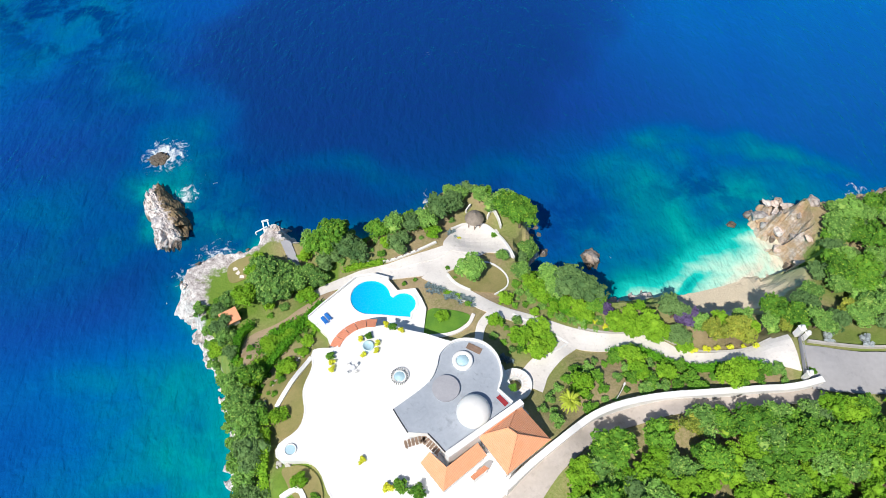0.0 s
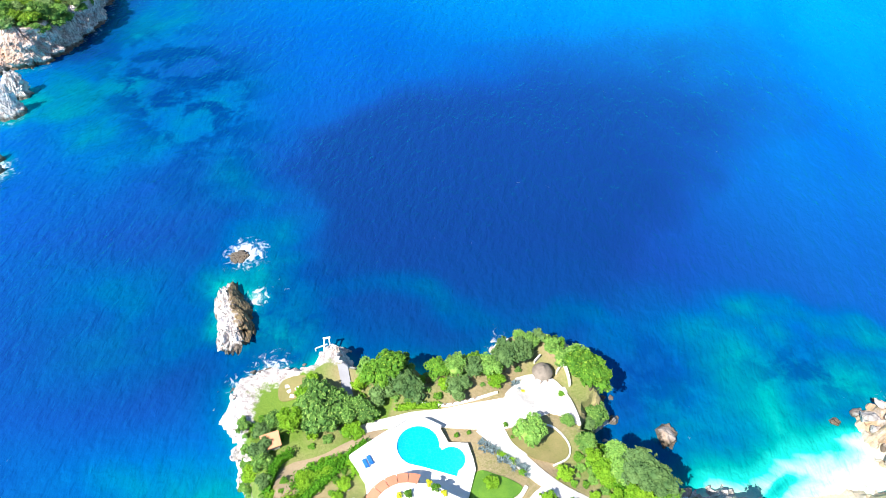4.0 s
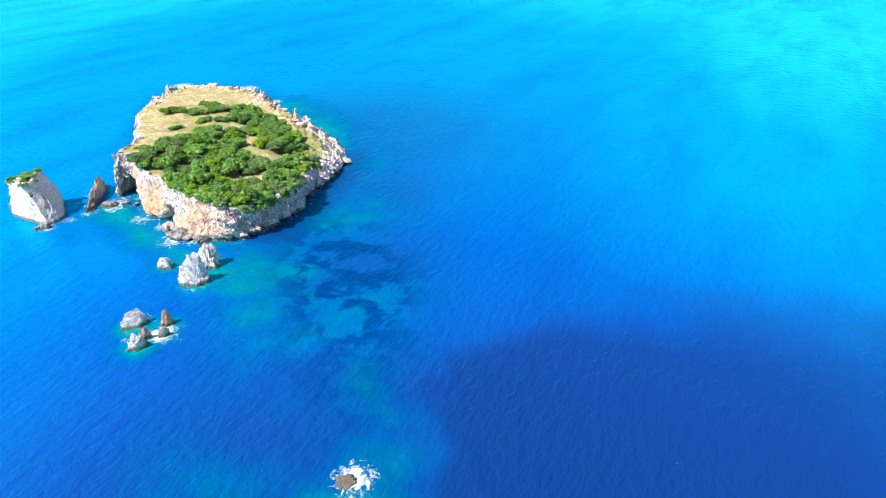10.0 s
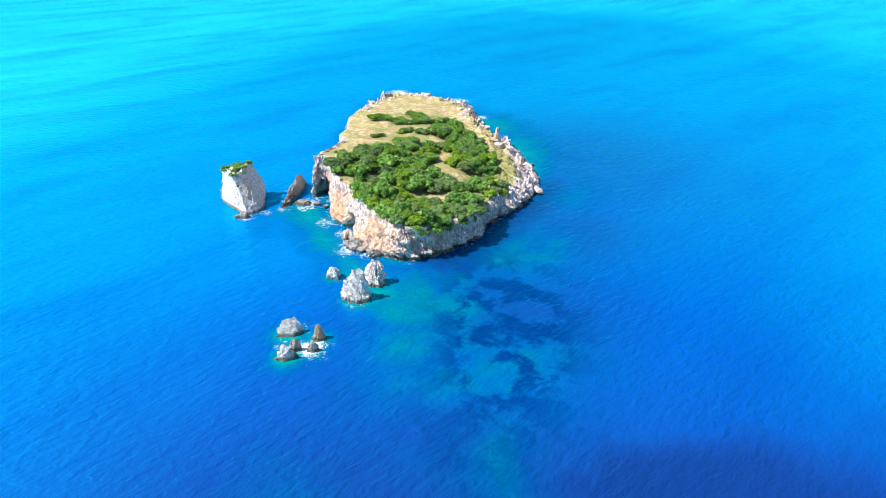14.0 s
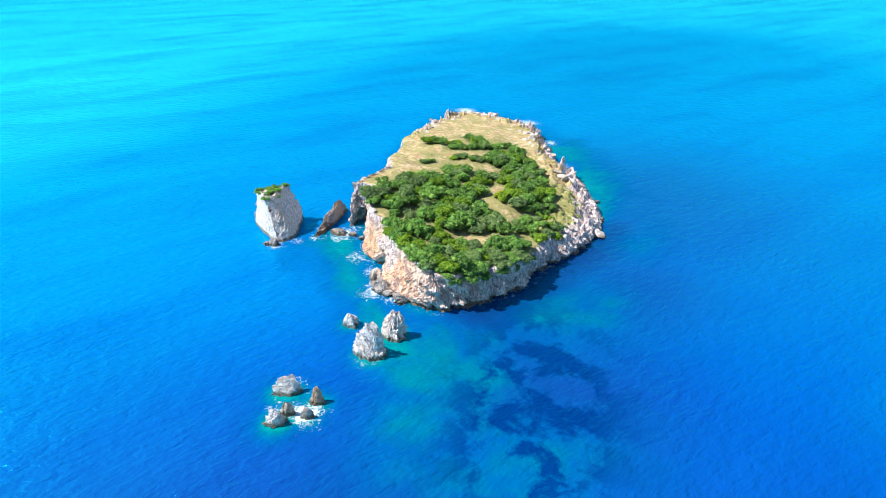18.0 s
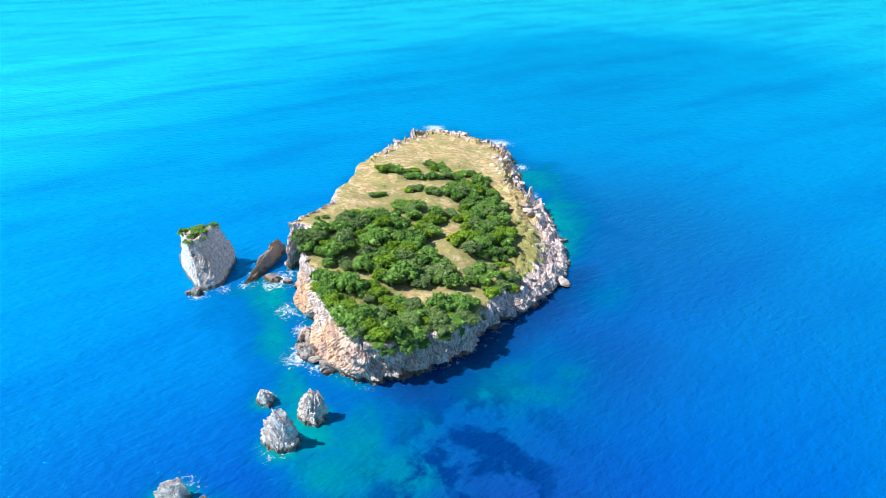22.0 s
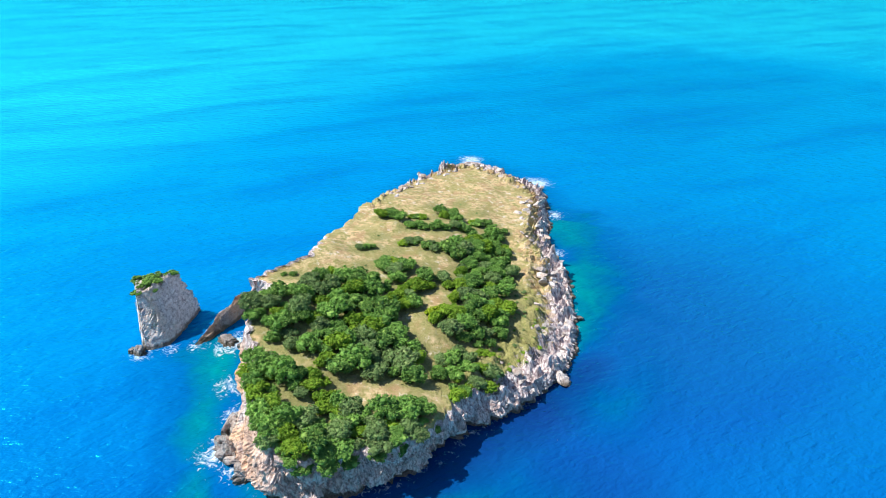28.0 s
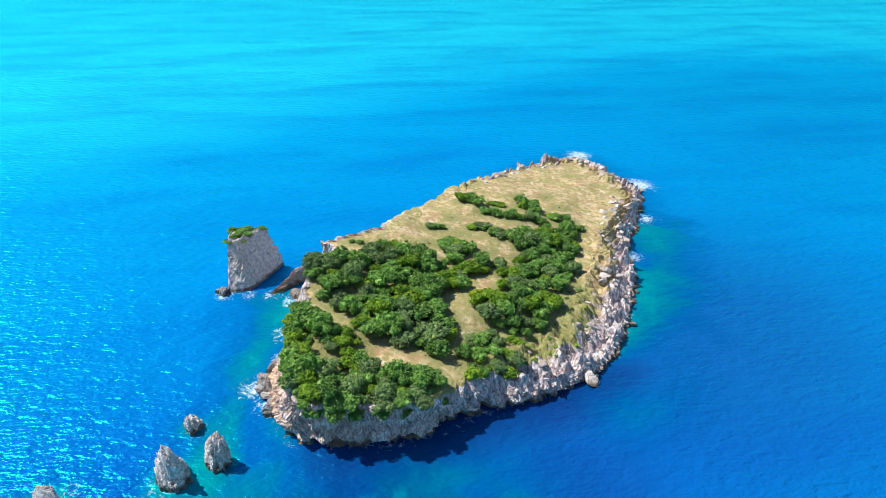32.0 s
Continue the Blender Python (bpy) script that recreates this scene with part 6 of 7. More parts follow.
v, f = lathe([(2.75, 0), (2.75, 0.5), (2.66, 1.0), (2.4, 1.55), (1.95, 2.05), (1.35, 2.42), (0.7, 2.62), (0.02, 2.68)], 40)
dome = part("dome", mesh_from("dome", v, f, M_WHITE, True), None, villa, "white hemispherical dome")
dome.location = (4.9, 36.7, ROOF)
disc = part("roof_disc", drum(drum(bmesh.new(), 0, 0, 0, 2.15, 2.15, 0.55, 40), 0, 0, 0.55, 2.25, 2.25, 0.1, 40), M_DISC, villa, "raised round grey concrete lid")
disc.location = (0.5, 40.5, ROOF)
v, f = lathe([(1.75, 0), (1.75, 0.5), (1.6, 0.62), (1.2, 0.62), (1.05, 0.5), (1.05, 0.1)], 36)
ring = part("skylight", mesh_from("skylight", v, f, M_WHITE, True), None, villa, "round white roof light")
ring.location = (3.3, 45.5, ROOF)
v, f = lathe([(1.05, 0.35), (0.9, 0.6), (0.6, 0.78), (0.02, 0.86)], 28)
part("pane", mesh_from("pane", v, f, M_GLASS_BLUE, True), None, ring, "pale blue acrylic dome")
part("hatch", box(bmesh.new(), 5.3, 47.8, ROOF, 2.6, 1.1, 0.25, -28, 0.03), M_WOOD, villa, "brown stained roof hatch")
part("long_wall", sweep([(0.6, 29.4), (12.6, 37.9)], 1.0, TERRACE - 0.5, 24.6), M_WHITE, villa, "white wall between the flat roof and tiled wing")
part("awning", box(bmesh.new(), 9.6, 38.6, 23.05, 2.0, 0.8, 0.08, -47), M_RED, villa, "dark red canvas awning")


def slope(name, points, thick=0.16):
    """One plane of a tiled roof, with thickness."""
    bm = bmesh.new()
    top = [bm.verts.new(p) for p in points]
    face = bm.faces.new(top)
    face.normal_update()
    if face.normal.z < 0:
        face.normal_flip()
    made = bmesh.ops.extrude_face_region(bm, geom=[face])["geom"]
    for g in made:
        if isinstance(g, bmesh.types.BMVert):
            g.co.z += thick
    bmesh.ops.recalc_face_normals(bm, faces=bm.faces)
    return bm


W_, N_, E_, S_ = (5.5, 32.6, 23.4), (12.1, 37.9, 23.4), (16.7, 32.1, 23.4), (9.7, 26.8, 23.4)
R1, R2 = (9.9, 32.9, 26.3), (11.2, 31.9, 26.3)
part("roof_slope", slope("roof", [W_, S_, R2, R1]), M_TILES, villa, "orange clay-tiled roof slope")
part("roof_slope", slope("roof", [S_, E_, R2]), M_TILES, villa, "orange clay-tiled roof slope")
part("roof_slope", slope("roof", [E_, N_, R1, R2]), M_TILES, villa, "orange clay-tiled roof slope")
part("roof_slope", slope("roof", [N_, W_, R1]), M_TILES, villa, "orange clay-tiled roof slope")
part("wing", prism([(6.2, 32.6), (9.8, 27.5), (16, 32.1), (12.1, 37.2)], 17.5, 23.35), M_WHITE, villa)
for a, b in ((R1, W_), (R1, N_), (R2, S_), (R2, E_), (R1, R2)):
    bm = bmesh.new()
    u = Vector(b) - Vector(a)
    bmesh.ops.create_cone(bm, cap_ends=True, segments=8, radius1=0.13, radius2=0.13, depth=u.length,
                          matrix=Matrix.Translation((Vector(a) + Vector(b)) / 2 + Vector((0, 0, 0.18))) @ u.to_track_quat("Z", "Y").to_matrix().to_4x4())
    part("ridge_tiles", bm, M_TILES, villa)
part("roof_slope", slope("roof", [(-3.4, 28.9, 22.2), (-2.0, 30.2, 23.4), (0.6, 27.9, 23.4), (0.1, 24.7, 22.0)]), M_TILES, villa, "orange clay-tiled roof slope")
part("roof_slope", slope("roof", [(0.6, 27.9, 23.4), (5.4, 31.6, 23.4), (6.8, 30.1, 22.0), (0.1, 24.7, 22.0)]), M_TILES, villa, "orange clay-tiled roof slope")
part("wing", prism([(-2.9, 28.9), (-1.9, 30.1), (0.6, 28.2), (5.3, 31.7), (6.4, 30.2), (0.2, 25.2)], TERRACE - 0.3, 21.95), M_WHITE, villa)
part("roof_slope", slope("roof", [(4.2, 27.1, 21.2), (6.4, 28.8, 21.2), (7.1, 28.2, 21.8), (4.7, 26.4, 21.8)]), M_TILES, villa, "small tiled porch roof")
part("porch", prism([(4.4, 27.0), (6.3, 28.5), (6.9, 28.1), (4.8, 26.6)], TERRACE - 0.2, 21.2), M_WHITE, villa)
# curved pent roof of five tiled panels round the small court
for k in range(5):
    a0, a1 = 83 + k * 16.4, 83 + (k + 1) * 16.4 - 0.9
    steps = np.radians(np.linspace(a0, a1, 6))
    c = (-12.9, 48.5)
    inner = [(c[0] + 5.55 * math.cos(a), c[1] + 5.55 * math.sin(a), 19.05) for a in steps]
    outer = [(c[0] + 7.5 * math.cos(a), c[1] + 7.5 * math.sin(a), 18.35) for a in steps[::-1]]
    part("curved_roof_panel", slope("panel", inner + outer, 0.14), M_TILES_ROUND, villa, "curved salmon-tiled pent roof panel")
arc = [(-12.9 + 7.0 * math.cos(a), 48.5 + 7.0 * math.sin(a)) for a in np.radians(np.linspace(84, 164, 14))]
part("curved_wall", sweep(arc, 0.3, 10.5, 18.4), M_WHITE, villa)
# round stair tower
v, f = lathe([(2.45, 0), (2.45, 6.4), (2.42, 6.5), (2.24, 6.5), (2.22, 6.24), (1.2, 6.12), (1.18, 6.42), (1.0, 6.42), (0.98, 3.4)], 48)
tower = part("stair_tower", mesh_from("stair_tower", v, f, M_WHITE), None, villa, "round white stair tower, open in the middle")
tower.location = (12.4, 43.4, 14.0)
tower.scale = (1.2, 1.2, 0.70)
for k in range(20):
    a0 = radians(18 * k)
    bm = bmesh.new()
    box(bm, 1.7, 0, 6.10, 0.95, 0.34, 0.09 + 0.03 * (k % 4), 0)
    bmesh.ops.transform(bm, verts=bm.verts, matrix=Matrix.Rotation(a0, 4, "Z"))
    part("stair", bm, M_PAVING, tower)

# furniture and beds on the terrace
light_well = thing("light_well", "round glazed light well with a ring of dark posts", "skylight", pose(-7.4, 44.4, TERRACE))
v, f = lathe([(1.15, 0), (1.15, 0.35), (0.95, 0.40), (0.95, 0.2)], 32)
part("rim", mesh_from("rim", v, f, M_WHITE, True), None, light_well)
v, f = lathe([(0.95, 0.3), (0.7, 0.5), (0.02, 0.62)], 28)
part("pane", mesh_from("pane", v, f, M_GLASS_BLUE, True), None, light_well)
post = mesh_from("post", *lathe([(0.05, 0), (0.05, 0.7), (0.09, 0.72), (0.02, 0.8)], 8), M_DARK, True)
for k in range(26):
    ob = part("post", post, None, light_well)
    ob.location = (1.4 * math.cos(k * math.tau / 26), 1.4 * math.sin(k * math.tau / 26), 0)
v, f = lathe([(1.36, 0.66), (1.44, 0.66), (1.44, 0.72), (1.36, 0.72), (1.36, 0.66)], 40)
part("rail", mesh_from("rail", v, f, M_STEEL, True), None, light_well)

fountain = thing("fountain", "pale blue round basin in the middle of the small court", "fountain", pose(-13.2, 50.2, TERRACE))
v, f = lathe([(1.0, 0), (1.0, 0.4), (0.85, 0.42), (0.8, 0.2), (0.02, 0.2)], 28)
part("basin", mesh_from("basin", v, f, M_GLASS_BLUE, True), None, fountain)
for a in (20, 140, 250, 330, 85):
    x, y = -13.2 + 1.75 * math.cos(radians(a)), 50.2 + 1.75 * math.sin(radians(a))
    nursery.plant("yellow_shrub" if a in (20, 250, 330, 140) else "green_shrub", x, y, TERRACE, 0.95, 0.9, "shrubs round the fountain")
for x, y, kind in ((-10.4, 54.4, "yellow_shrub"), (-9, 53.9, "green_shrub"), (-7.6, 53.2, "yellow_shrub"), (-19.6, 48.2, "green_shrub"), (-19.2, 46.9, "yellow_shrub"), (-19.0, 45.7, "yellow_shrub"), (-12.9, 30.2, "yellow_shrub")):
    nursery.plant(kind, x, y, TERRACE, 1.0, 0.9, "shrubs in terrace beds")


def table(x, y, turn):
    ob = thing("garden_table", "round white garden table on the terrace", "table", pose(x, y, TERRACE, 0, 0, turn), "terrace furniture")
    part("tabletop", drum(bmesh.new(), 0, 0, 0.72, 0.5, 0.5, 0.04), M_STEEL, ob)
    part("pedestal", drum(drum(bmesh.new(), 0, 0, 0.04, 0.06, 0.06, 0.68, 10), 0, 0, 0, 0.3, 0.25, 0.04), M_STEEL, ob)


def chair(x, y, turn):
    ob = thing("garden_chair", "plain white garden chair beside a table", "chair", pose(x, y, TERRACE, 0, 0, turn), "terrace furniture")
    part("seat", box(bmesh.new(), 0, 0, 0.42, 0.5, 0.5, 0.06, 0, 0.02), M_WHITE, ob)
    part("backrest", box(bmesh.new(), 0, 0.24, 0.48, 0.5, 0.05, 0.45, 0, 0.02), M_WHITE, ob)
    for sx in (-0.21, 0.21):
        for sy in (-0.21, 0.21):
            part("leg", box(bmesh.new(), sx, sy, 0, 0.04, 0.04, 0.42), M_STEEL, ob)


for x, y in ((-15.6, 45.8),):
    table(x, y, 0)
    for a in (45, 135, 225, 315):
        chair(x + 0.85 * math.cos(radians(a)), y + 0.85 * math.sin(radians(a)), a - 90)
pergola = thing("pergola", "brown wooden pergola before the tiled wing", "pergola", pose(0, 0, 0))
for a, b in (((-5.8, 32.1), (-3.0, 32.9)), ((-3.0, 32.9), (-0.8, 31.0))):
    for k in range(6):
        u = k / 5
        c = (a[0] * (1 - u) + b[0] * u, a[1] * (1 - u) + b[1] * u)
        turn = math.degrees(math.atan2(b[1] - a[1], b[0] - a[0]))
        part("slat", box(bmesh.new(), c[0], c[1], 21.3, 0.46, 1.2, 0.08, turn), M_WOOD, pergola)
    part("beam", sweep([a, b], 0.14, 21.12, 21.3), M_WOOD, pergola)
for x, y in ((-5.7, 32.1), (-3.0, 32.8), (-0.9, 31.0)):
    part("post", box(bmesh.new(), x, y, TERRACE, 0.15, 0.15, 2.15), M_WOOD, pergola)
spa = thing("spa_pool", "small round pale turquoise spa with rocks beside it", "spa pool", pose(-24.4, 31.9, TERRACE))
v, f = lathe([(1.0, 0), (1.0, 0.22), (0.85, 0.24), (0.85, 0.1)], 28)
part("rim", mesh_from("rim", v, f, M_WHITE, True), None, spa)
part("spa_water", drum(bmesh.new(), 0, 0, 0.05, 0.86, 0.86, 0.08, 28), M_GLASS_BLUE, spa)
stones = boulder_meshes(3, M_STONE, 90)
r = random.Random(4)


def stone(x, y, z, s, label="pale rounded garden stone", group="garden stones"):
    ob = thing("stone", label, "stone", pose(x, y, z, r.uniform(-20, 20), r.uniform(-20, 20), r.uniform(0, 360)) @ Matrix.Diagonal((s, s * r.uniform(0.7, 1), s * r.uniform(0.5, 0.8), 1)), group, mesh=stones[r.randrange(3)])


for k in range(12):
    x, y = -26.6 + r.uniform(-1.2, 1.2), 32.3 + r.uniform(-1.4, 1.4)
    stone(x, y, ground_at(x, y) + 0.4, r.uniform(0.25, 0.5))
for k in range(26):
    u = k / 25
    x, y = -31.5 + 6.5 * u + r.uniform(-0.3, 0.3), 46.5 + 8.6 * u + r.uniform(-0.3, 0.3)
    stone(x, y, ground_at(x, y) + 0.25, r.uniform(0.18, 0.38))
for k in range(10):
    x, y = -32.6 + r.uniform(-0.6, 0.6) + 0.12 * k, 44 - 0.7 * k + r.uniform(-0.3, 0.3)
    stone(x, y, ground_at(x, y) + 0.25, r.uniform(0.15, 0.3))
for x, y in ((-44.2, 74.2), (-43.2, 73.2), (-42.6, 74.9), (-45, 75.2)):
    ob = thing("stepping_stone", "square pale stepping stone on the small lawn", "stepping stone", pose(x, y, ground_at(x, y) + 0.22, 0, 0, r.uniform(0, 90)), "stepping stones")
    part("slab", box(bmesh.new(), 0, 0, 0, 1.0, 0.8, 0.12, 0, 0.02), M_PAVING, ob)

# ---- gazebo, shed, jetty, gate ----
gz = ground_at(7.0, 87.2)
gazebo = thing("gazebo", "round gazebo with a grey thatched dome roof on wooden posts", "gazebo", pose(7.0, 87.0, gz - 0.4) @ Matrix.Scale(0.92, 4))
part("floor", drum(bmesh.new(), 0, 0, 0, 2.3, 2.2, 0.45, 28), M_STONE, gazebo)
v, f = lathe([(2.35, 2.5), (2.3, 2.62), (1.95, 3.3), (1.45, 3.85), (0.8, 4.25), (0.3, 4.42), (0.28, 4.6), (0.02, 4.66), ], 32)
part("roof", mesh_from("roof", v, f, M_THATCH, True), None, gazebo, "grey thatched dome")
for k in range(8):
    part("post", box(bmesh.new(), 1.95 * math.cos(k * math.tau / 8), 1.95 * math.sin(k * math.tau / 8), 0.4, 0.16, 0.16, 2.25), M_WOOD, gazebo)
for rows in ([(5.2, 89.6), (6.2, 91.2)], [(10, 88), (11.2, 90.2), (12.4, 87.6), (12.9, 85.2)]):
    garden_wall(rows, 1.3, 0.3, "white wall behind the gazebo")
sz = ground_at(-42.7, 62)
shed = thing("shed", "small garden shed with an orange tiled roof", "shed", pose(-42.7, 61.6, sz, 0, 0, 32))
part("wall", box(bmesh.new(), 0, 0, -0.4, 2.6, 2.2, 2.4), M_STONE, shed)
part("roof", slope("roof", [(-1.8, -1.5, 1.95), (1.8, -1.5, 1.95), (1.8, 1.5, 2.5), (-1.8, 1.5, 2.5)]), M_TILES, shed, "orange tiled roof")

jetty = thing("jetty", "concrete jetty on the rocks with a white steel boat hoist", "jetty", pose(0, -1.5, 0))
part("platform", prism([(-42.6, 84.6), (-42.2, 88.6), (-39.6, 89.3), (-37.4, 87.4), (-34.6, 84.8), (-35.6, 82.4), (-39, 83.4)], -1.0, 2.2), M_PAVING, jetty, "rough pale concrete platform")
part("slipway", prism([(-36, 84.6), (-34.2, 83.0), (-31.6, 85.9), (-33.0, 87.2)], -1.0, 1.2), M_WHITE, jetty, "white concrete slab")
for (a, b) in (((-41.4, 88.6, 2.2), (-41.9, 91.0, 4.2)), ((-40.0, 88.9, 2.2), (-40.9, 91.4, 4.2))):
    u = Vector(b) - Vector(a)
    bm = bmesh.new()
    bmesh.ops.create_cube(bm, size=1, matrix=Matrix.Translation((Vector(a) + Vector(b)) / 2) @ u.to_track_quat("Z", "Y").to_matrix().to_4x4() @ Matrix.Diagonal((0.3, 0.3, u.length, 1)))
    part("hoist_leg", bm, M_STEEL, jetty)
part("hoist_beam", box(bmesh.new(), -41.4, 91.2, 4.1, 1.7, 0.35, 0.35, 20), M_STEEL, jetty)
bm = bmesh.new()
a, b = Vector((-41.0, 90.2, 3.4)), Vector((-43.4, 88.8, 3.0))
u = b - a
bmesh.ops.create_cube(bm, size=1, matrix=Matrix.Translation((a + b) / 2) @ u.to_track_quat("Z", "Y").to_matrix().to_4x4() @ Matrix.Diagonal((0.22, 0.22, u.length, 1)))
part("hoist_arm", bm, M_STEEL, jetty)
part("hoist_hook", box(bmesh.new(), -43.4, 88.7, 2.2, 0.25, 0.25, 0.9), M_STEEL, jetty)
part("winch_box", box(bmesh.new(), -40.3, 87.8, 2.2, 1.2, 1.0, 0.8, 20, 0.05), M_WHITE, jetty)
bm = box(bmesh.new(), 0, 0, 0, 1.5, 2.6, 0.12)
bmesh.ops.transform(bm, verts=bm.verts, matrix=pose(-37.6, 86.6, 2.5, 12, 0, 38))
part("solar_panel", bm, M_PANEL, jetty, "dark blue panel")
part("railing", sweep([(-36.2, 87.4), (-34.4, 84.4)], 0.08, 2.2, 3.1), M_STEEL, jetty)

gate = thing("gate", "white gate piers with a grey sliding gate across the drive", "gate")
for x, y, size, h in ((64.4, 53.6, 1.0, 2.0), (65.3, 52.7, 0.7, 1.6), (63.0, 45.0, 0.8, 1.8)):
    pier = part("pier", box(bmesh.new(), x, y, 17.2, size, size, h + 0.6, 10, 0.06), M_WHITE, gate)
    part("cap", box(bmesh.new(), x, y, 17.8 + h, size + 0.2, size + 0.2, 0.14, 10, 0.04), M_WHITE, pier)
    v, f = lathe([(0.18, 0), (0.34, 0.15), (0.4, 0.38), (0.3, 0.62), (0.02, 0.74)], 16)
    ball = part("finial", mesh_from("finial", v, f, M_WHITE, True), None, pier)
    ball.location = (x, y, 17.92 + h)
part("leaf", sweep([(64.3, 52.6), (63.0, 45.4)], 0.1, 17.7, 18.7), M_DISC, gate, "grey metal gate leaf")
for k in range(24):
    u = (k + 0.5) / 24
    part("bar", box(bmesh.new(), 64.3 * (1 - u) + 63.0 * u, 52.6 * (1 - u) + 45.4 * u, 18.7, 0.05, 0.05, 0.7, 80), M_DISC, gate)
part("rail", sweep([(64.3, 52.6), (63.0, 45.4)], 0.07, 19.36, 19.44), M_DISC, gate)


def lamp_post(x, y, turn):
    z = ground_at(x, y)
    ob = thing("garden_lamp", "white garden lamp post with a short arm among shrubs", "lamp post", pose(x, y, z, 0, 0, turn))
    part("pole", drum(bmesh.new(), 0, 0, 0, 0.09, 0.06, 4.6, 10), M_STEEL, ob)
    part("arm", box(bmesh.new(), 0.5, 0, 4.5, 1.1, 0.08, 0.08), M_STEEL, ob)
    part("head", box(bmesh.new(), 1.1, 0, 4.45, 0.6, 0.3, 0.14, 0, 0.03), M_STEEL, ob)


lamp_post(30.0, 41.6, 60)


# ---- special plants ----
def palm(x, y, z, height, reach, label):
    """A date palm: ringed trunk and arched fronds with two rows of leaflets."""
    rr = np.random.RandomState(6)
    ob = thing("palm", label, "palm tree", pose(x, y, z))
    prof = [(0.34 - 0.1 * k / 14 + 0.035 * (k % 2), height * k / 14 - 0.3 * (k == 0)) for k in range(15)]
    part("trunk", mesh_from("trunk", *lathe(prof + [(0.02, height + 0.1)], 12), M_BARK), None, ob)
    for k in range(46):
        turn, rise = math.tau * k / 46 * 7 + rr.uniform(-0.15, 0.15), (0.15, 0.55, 0.95, 1.3)[k % 4] + rr.uniform(-0.1, 0.1)
        verts, faces = [], []
        n = 16
        for i in range(n + 1):
            u0 = i / n
            verts.append(np.array([reach * u0, 0, rise * reach * 0.8 * u0 - reach * 0.85 * u0 ** 2.2]))
        for i in range(n):
            w = 0.5 * math.sin(math.pi * (0.12 + 0.83 * i / n)) * reach / 3
            for side in (-1, 1):
                verts.append(verts[i] + np.array([0.28 * reach / 3, side * w, -0.25 * w]))
                faces.append((i, i + 1, len(verts) - 1) if side > 0 else (i + 1, i, len(verts) - 1))
        v = np.array(verts)
        c, s = math.cos(turn), math.sin(turn)
        v = np.stack([v[:, 0] * c - v[:, 1] * s, v[:, 0] * s + v[:, 1] * c, v[:, 2] + height], 1)
        part("frond", mesh_from("frond", v, faces, M_PALM), None, ob)
    return ob


palm(21.3, 40.0, ground_at(21.3, 40), 4.0, 1.9, "short date palm with a wide yellow-green crown")


def agave_mesh(seed):
    rr = np.random.RandomState(seed)
    verts, faces = [], []
    for k in range(26):
        t, e, l = rr.rand() * math.tau, rr.uniform(0.15, 1.25), rr.uniform(0.6, 1.0)
        way = np.array([math.cos(t) * math.cos(e), math.sin(t) * math.cos(e), math.sin(e)])
        side = np.array([-math.sin(t), math.cos(t), 0]) * 0.09
        b = len(verts)
        verts += [way * 0.05 - side, way * 0.05 + side, way * l * 0.55 + side * 1.1, way * l, way * l * 0.55 - side * 1.1, way * l * 0.5 - np.array([0, 0, 0.07])]
        faces += [(b, b + 1, b + 2, b + 5), (b, b + 5, b + 4), (b + 5, b + 2, b + 3), (b + 5, b + 3, b + 4)]
    return mesh_from("agave", verts, faces, M_AGAVE)


agaves = [agave_mesh(k) for k in range(3)]
for k in range(44):
    u = r.random()
    if k < 34:
        x, y = -4 + 10 * u, 68.2 - 4.8 * u + r.uniform(-1.0, 1.0)
    elif k < 38:
        x, y = 1.8 + r.uniform(-0.8, 0.8), 83 + r.uniform(-1, 1)
    else:
        x, y = 10.6 + r.uniform(-1, 2), 50.2 + r.uniform(-1, 1.2)
    s = r.uniform(0.8, 1.3)
    thing("agave", "grey-blue spiky agave in a garden bed", "agave", pose(x, y, ground_at(x, y) + 0.1, 0, 0, r.uniform(0, 360)) @ Matrix.Scale(s, 4), "agaves", mesh=agaves[k % 3])


# ---- trees and shrubs of the mainland ----
rt = random.Random(21)
nursery.add("dark_shrub", *(plant_prototype("bush", "rounded dark green evergreen garden bush", "bush", 200 + k, M_LEAF_OAK, 1.0, 0.2, 11, 700, 0.14, 0.8) for k in range(3)))


def grove(rows, group, fallback="oak_tree"):
    for x, y, s, kind in rows:
        nursery.plant(kind, x, y, ground_at(x, y) - 0.5, s * 1.38, rt.uniform(0.8, 1.0), group, rand=rt)


O, G, T, Lm = "oak_tree", "grey_tree", "wood_tree", "lime_tree"
grove([(-26.5, 79, 1.0, T), (-23, 80.5, 1.05, T), (-20.5, 77.5, 0.9, G), (-25, 75.5, 0.85, G), (-29, 80.5, 0.75, O), (-18, 76.5, 0.75, G), (-22, 83.5, 0.6, O), (-17, 84, 0.45, O), (-12, 85.5, 0.5, G), (-7, 88, 0.5, T), (-28.5, 83.4, 0.4, O),
       (-34, 67.5, 1.15, O), (-29.5, 69.5, 1.0, O), (-36.8, 72, 1.05, O), (-33, 71.5, 1.0, O), (-26.5, 70.6, 0.8, O), (-40, 74.5, 0.6, O), (-38.3, 70, 0.8, O),
       (-41, 66, 1.0, Lm), (-39.6, 72.8, 0.85, Lm), (-40, 77, 0.5, Lm), (-44, 60, 0.75, G), (-43, 57.5, 0.6, O), (-45.5, 64, 0.6, G), (-43.8, 66.5, 0.7, O), (-35.5, 64.8, 0.5, Lm)], "trees above the jetty")
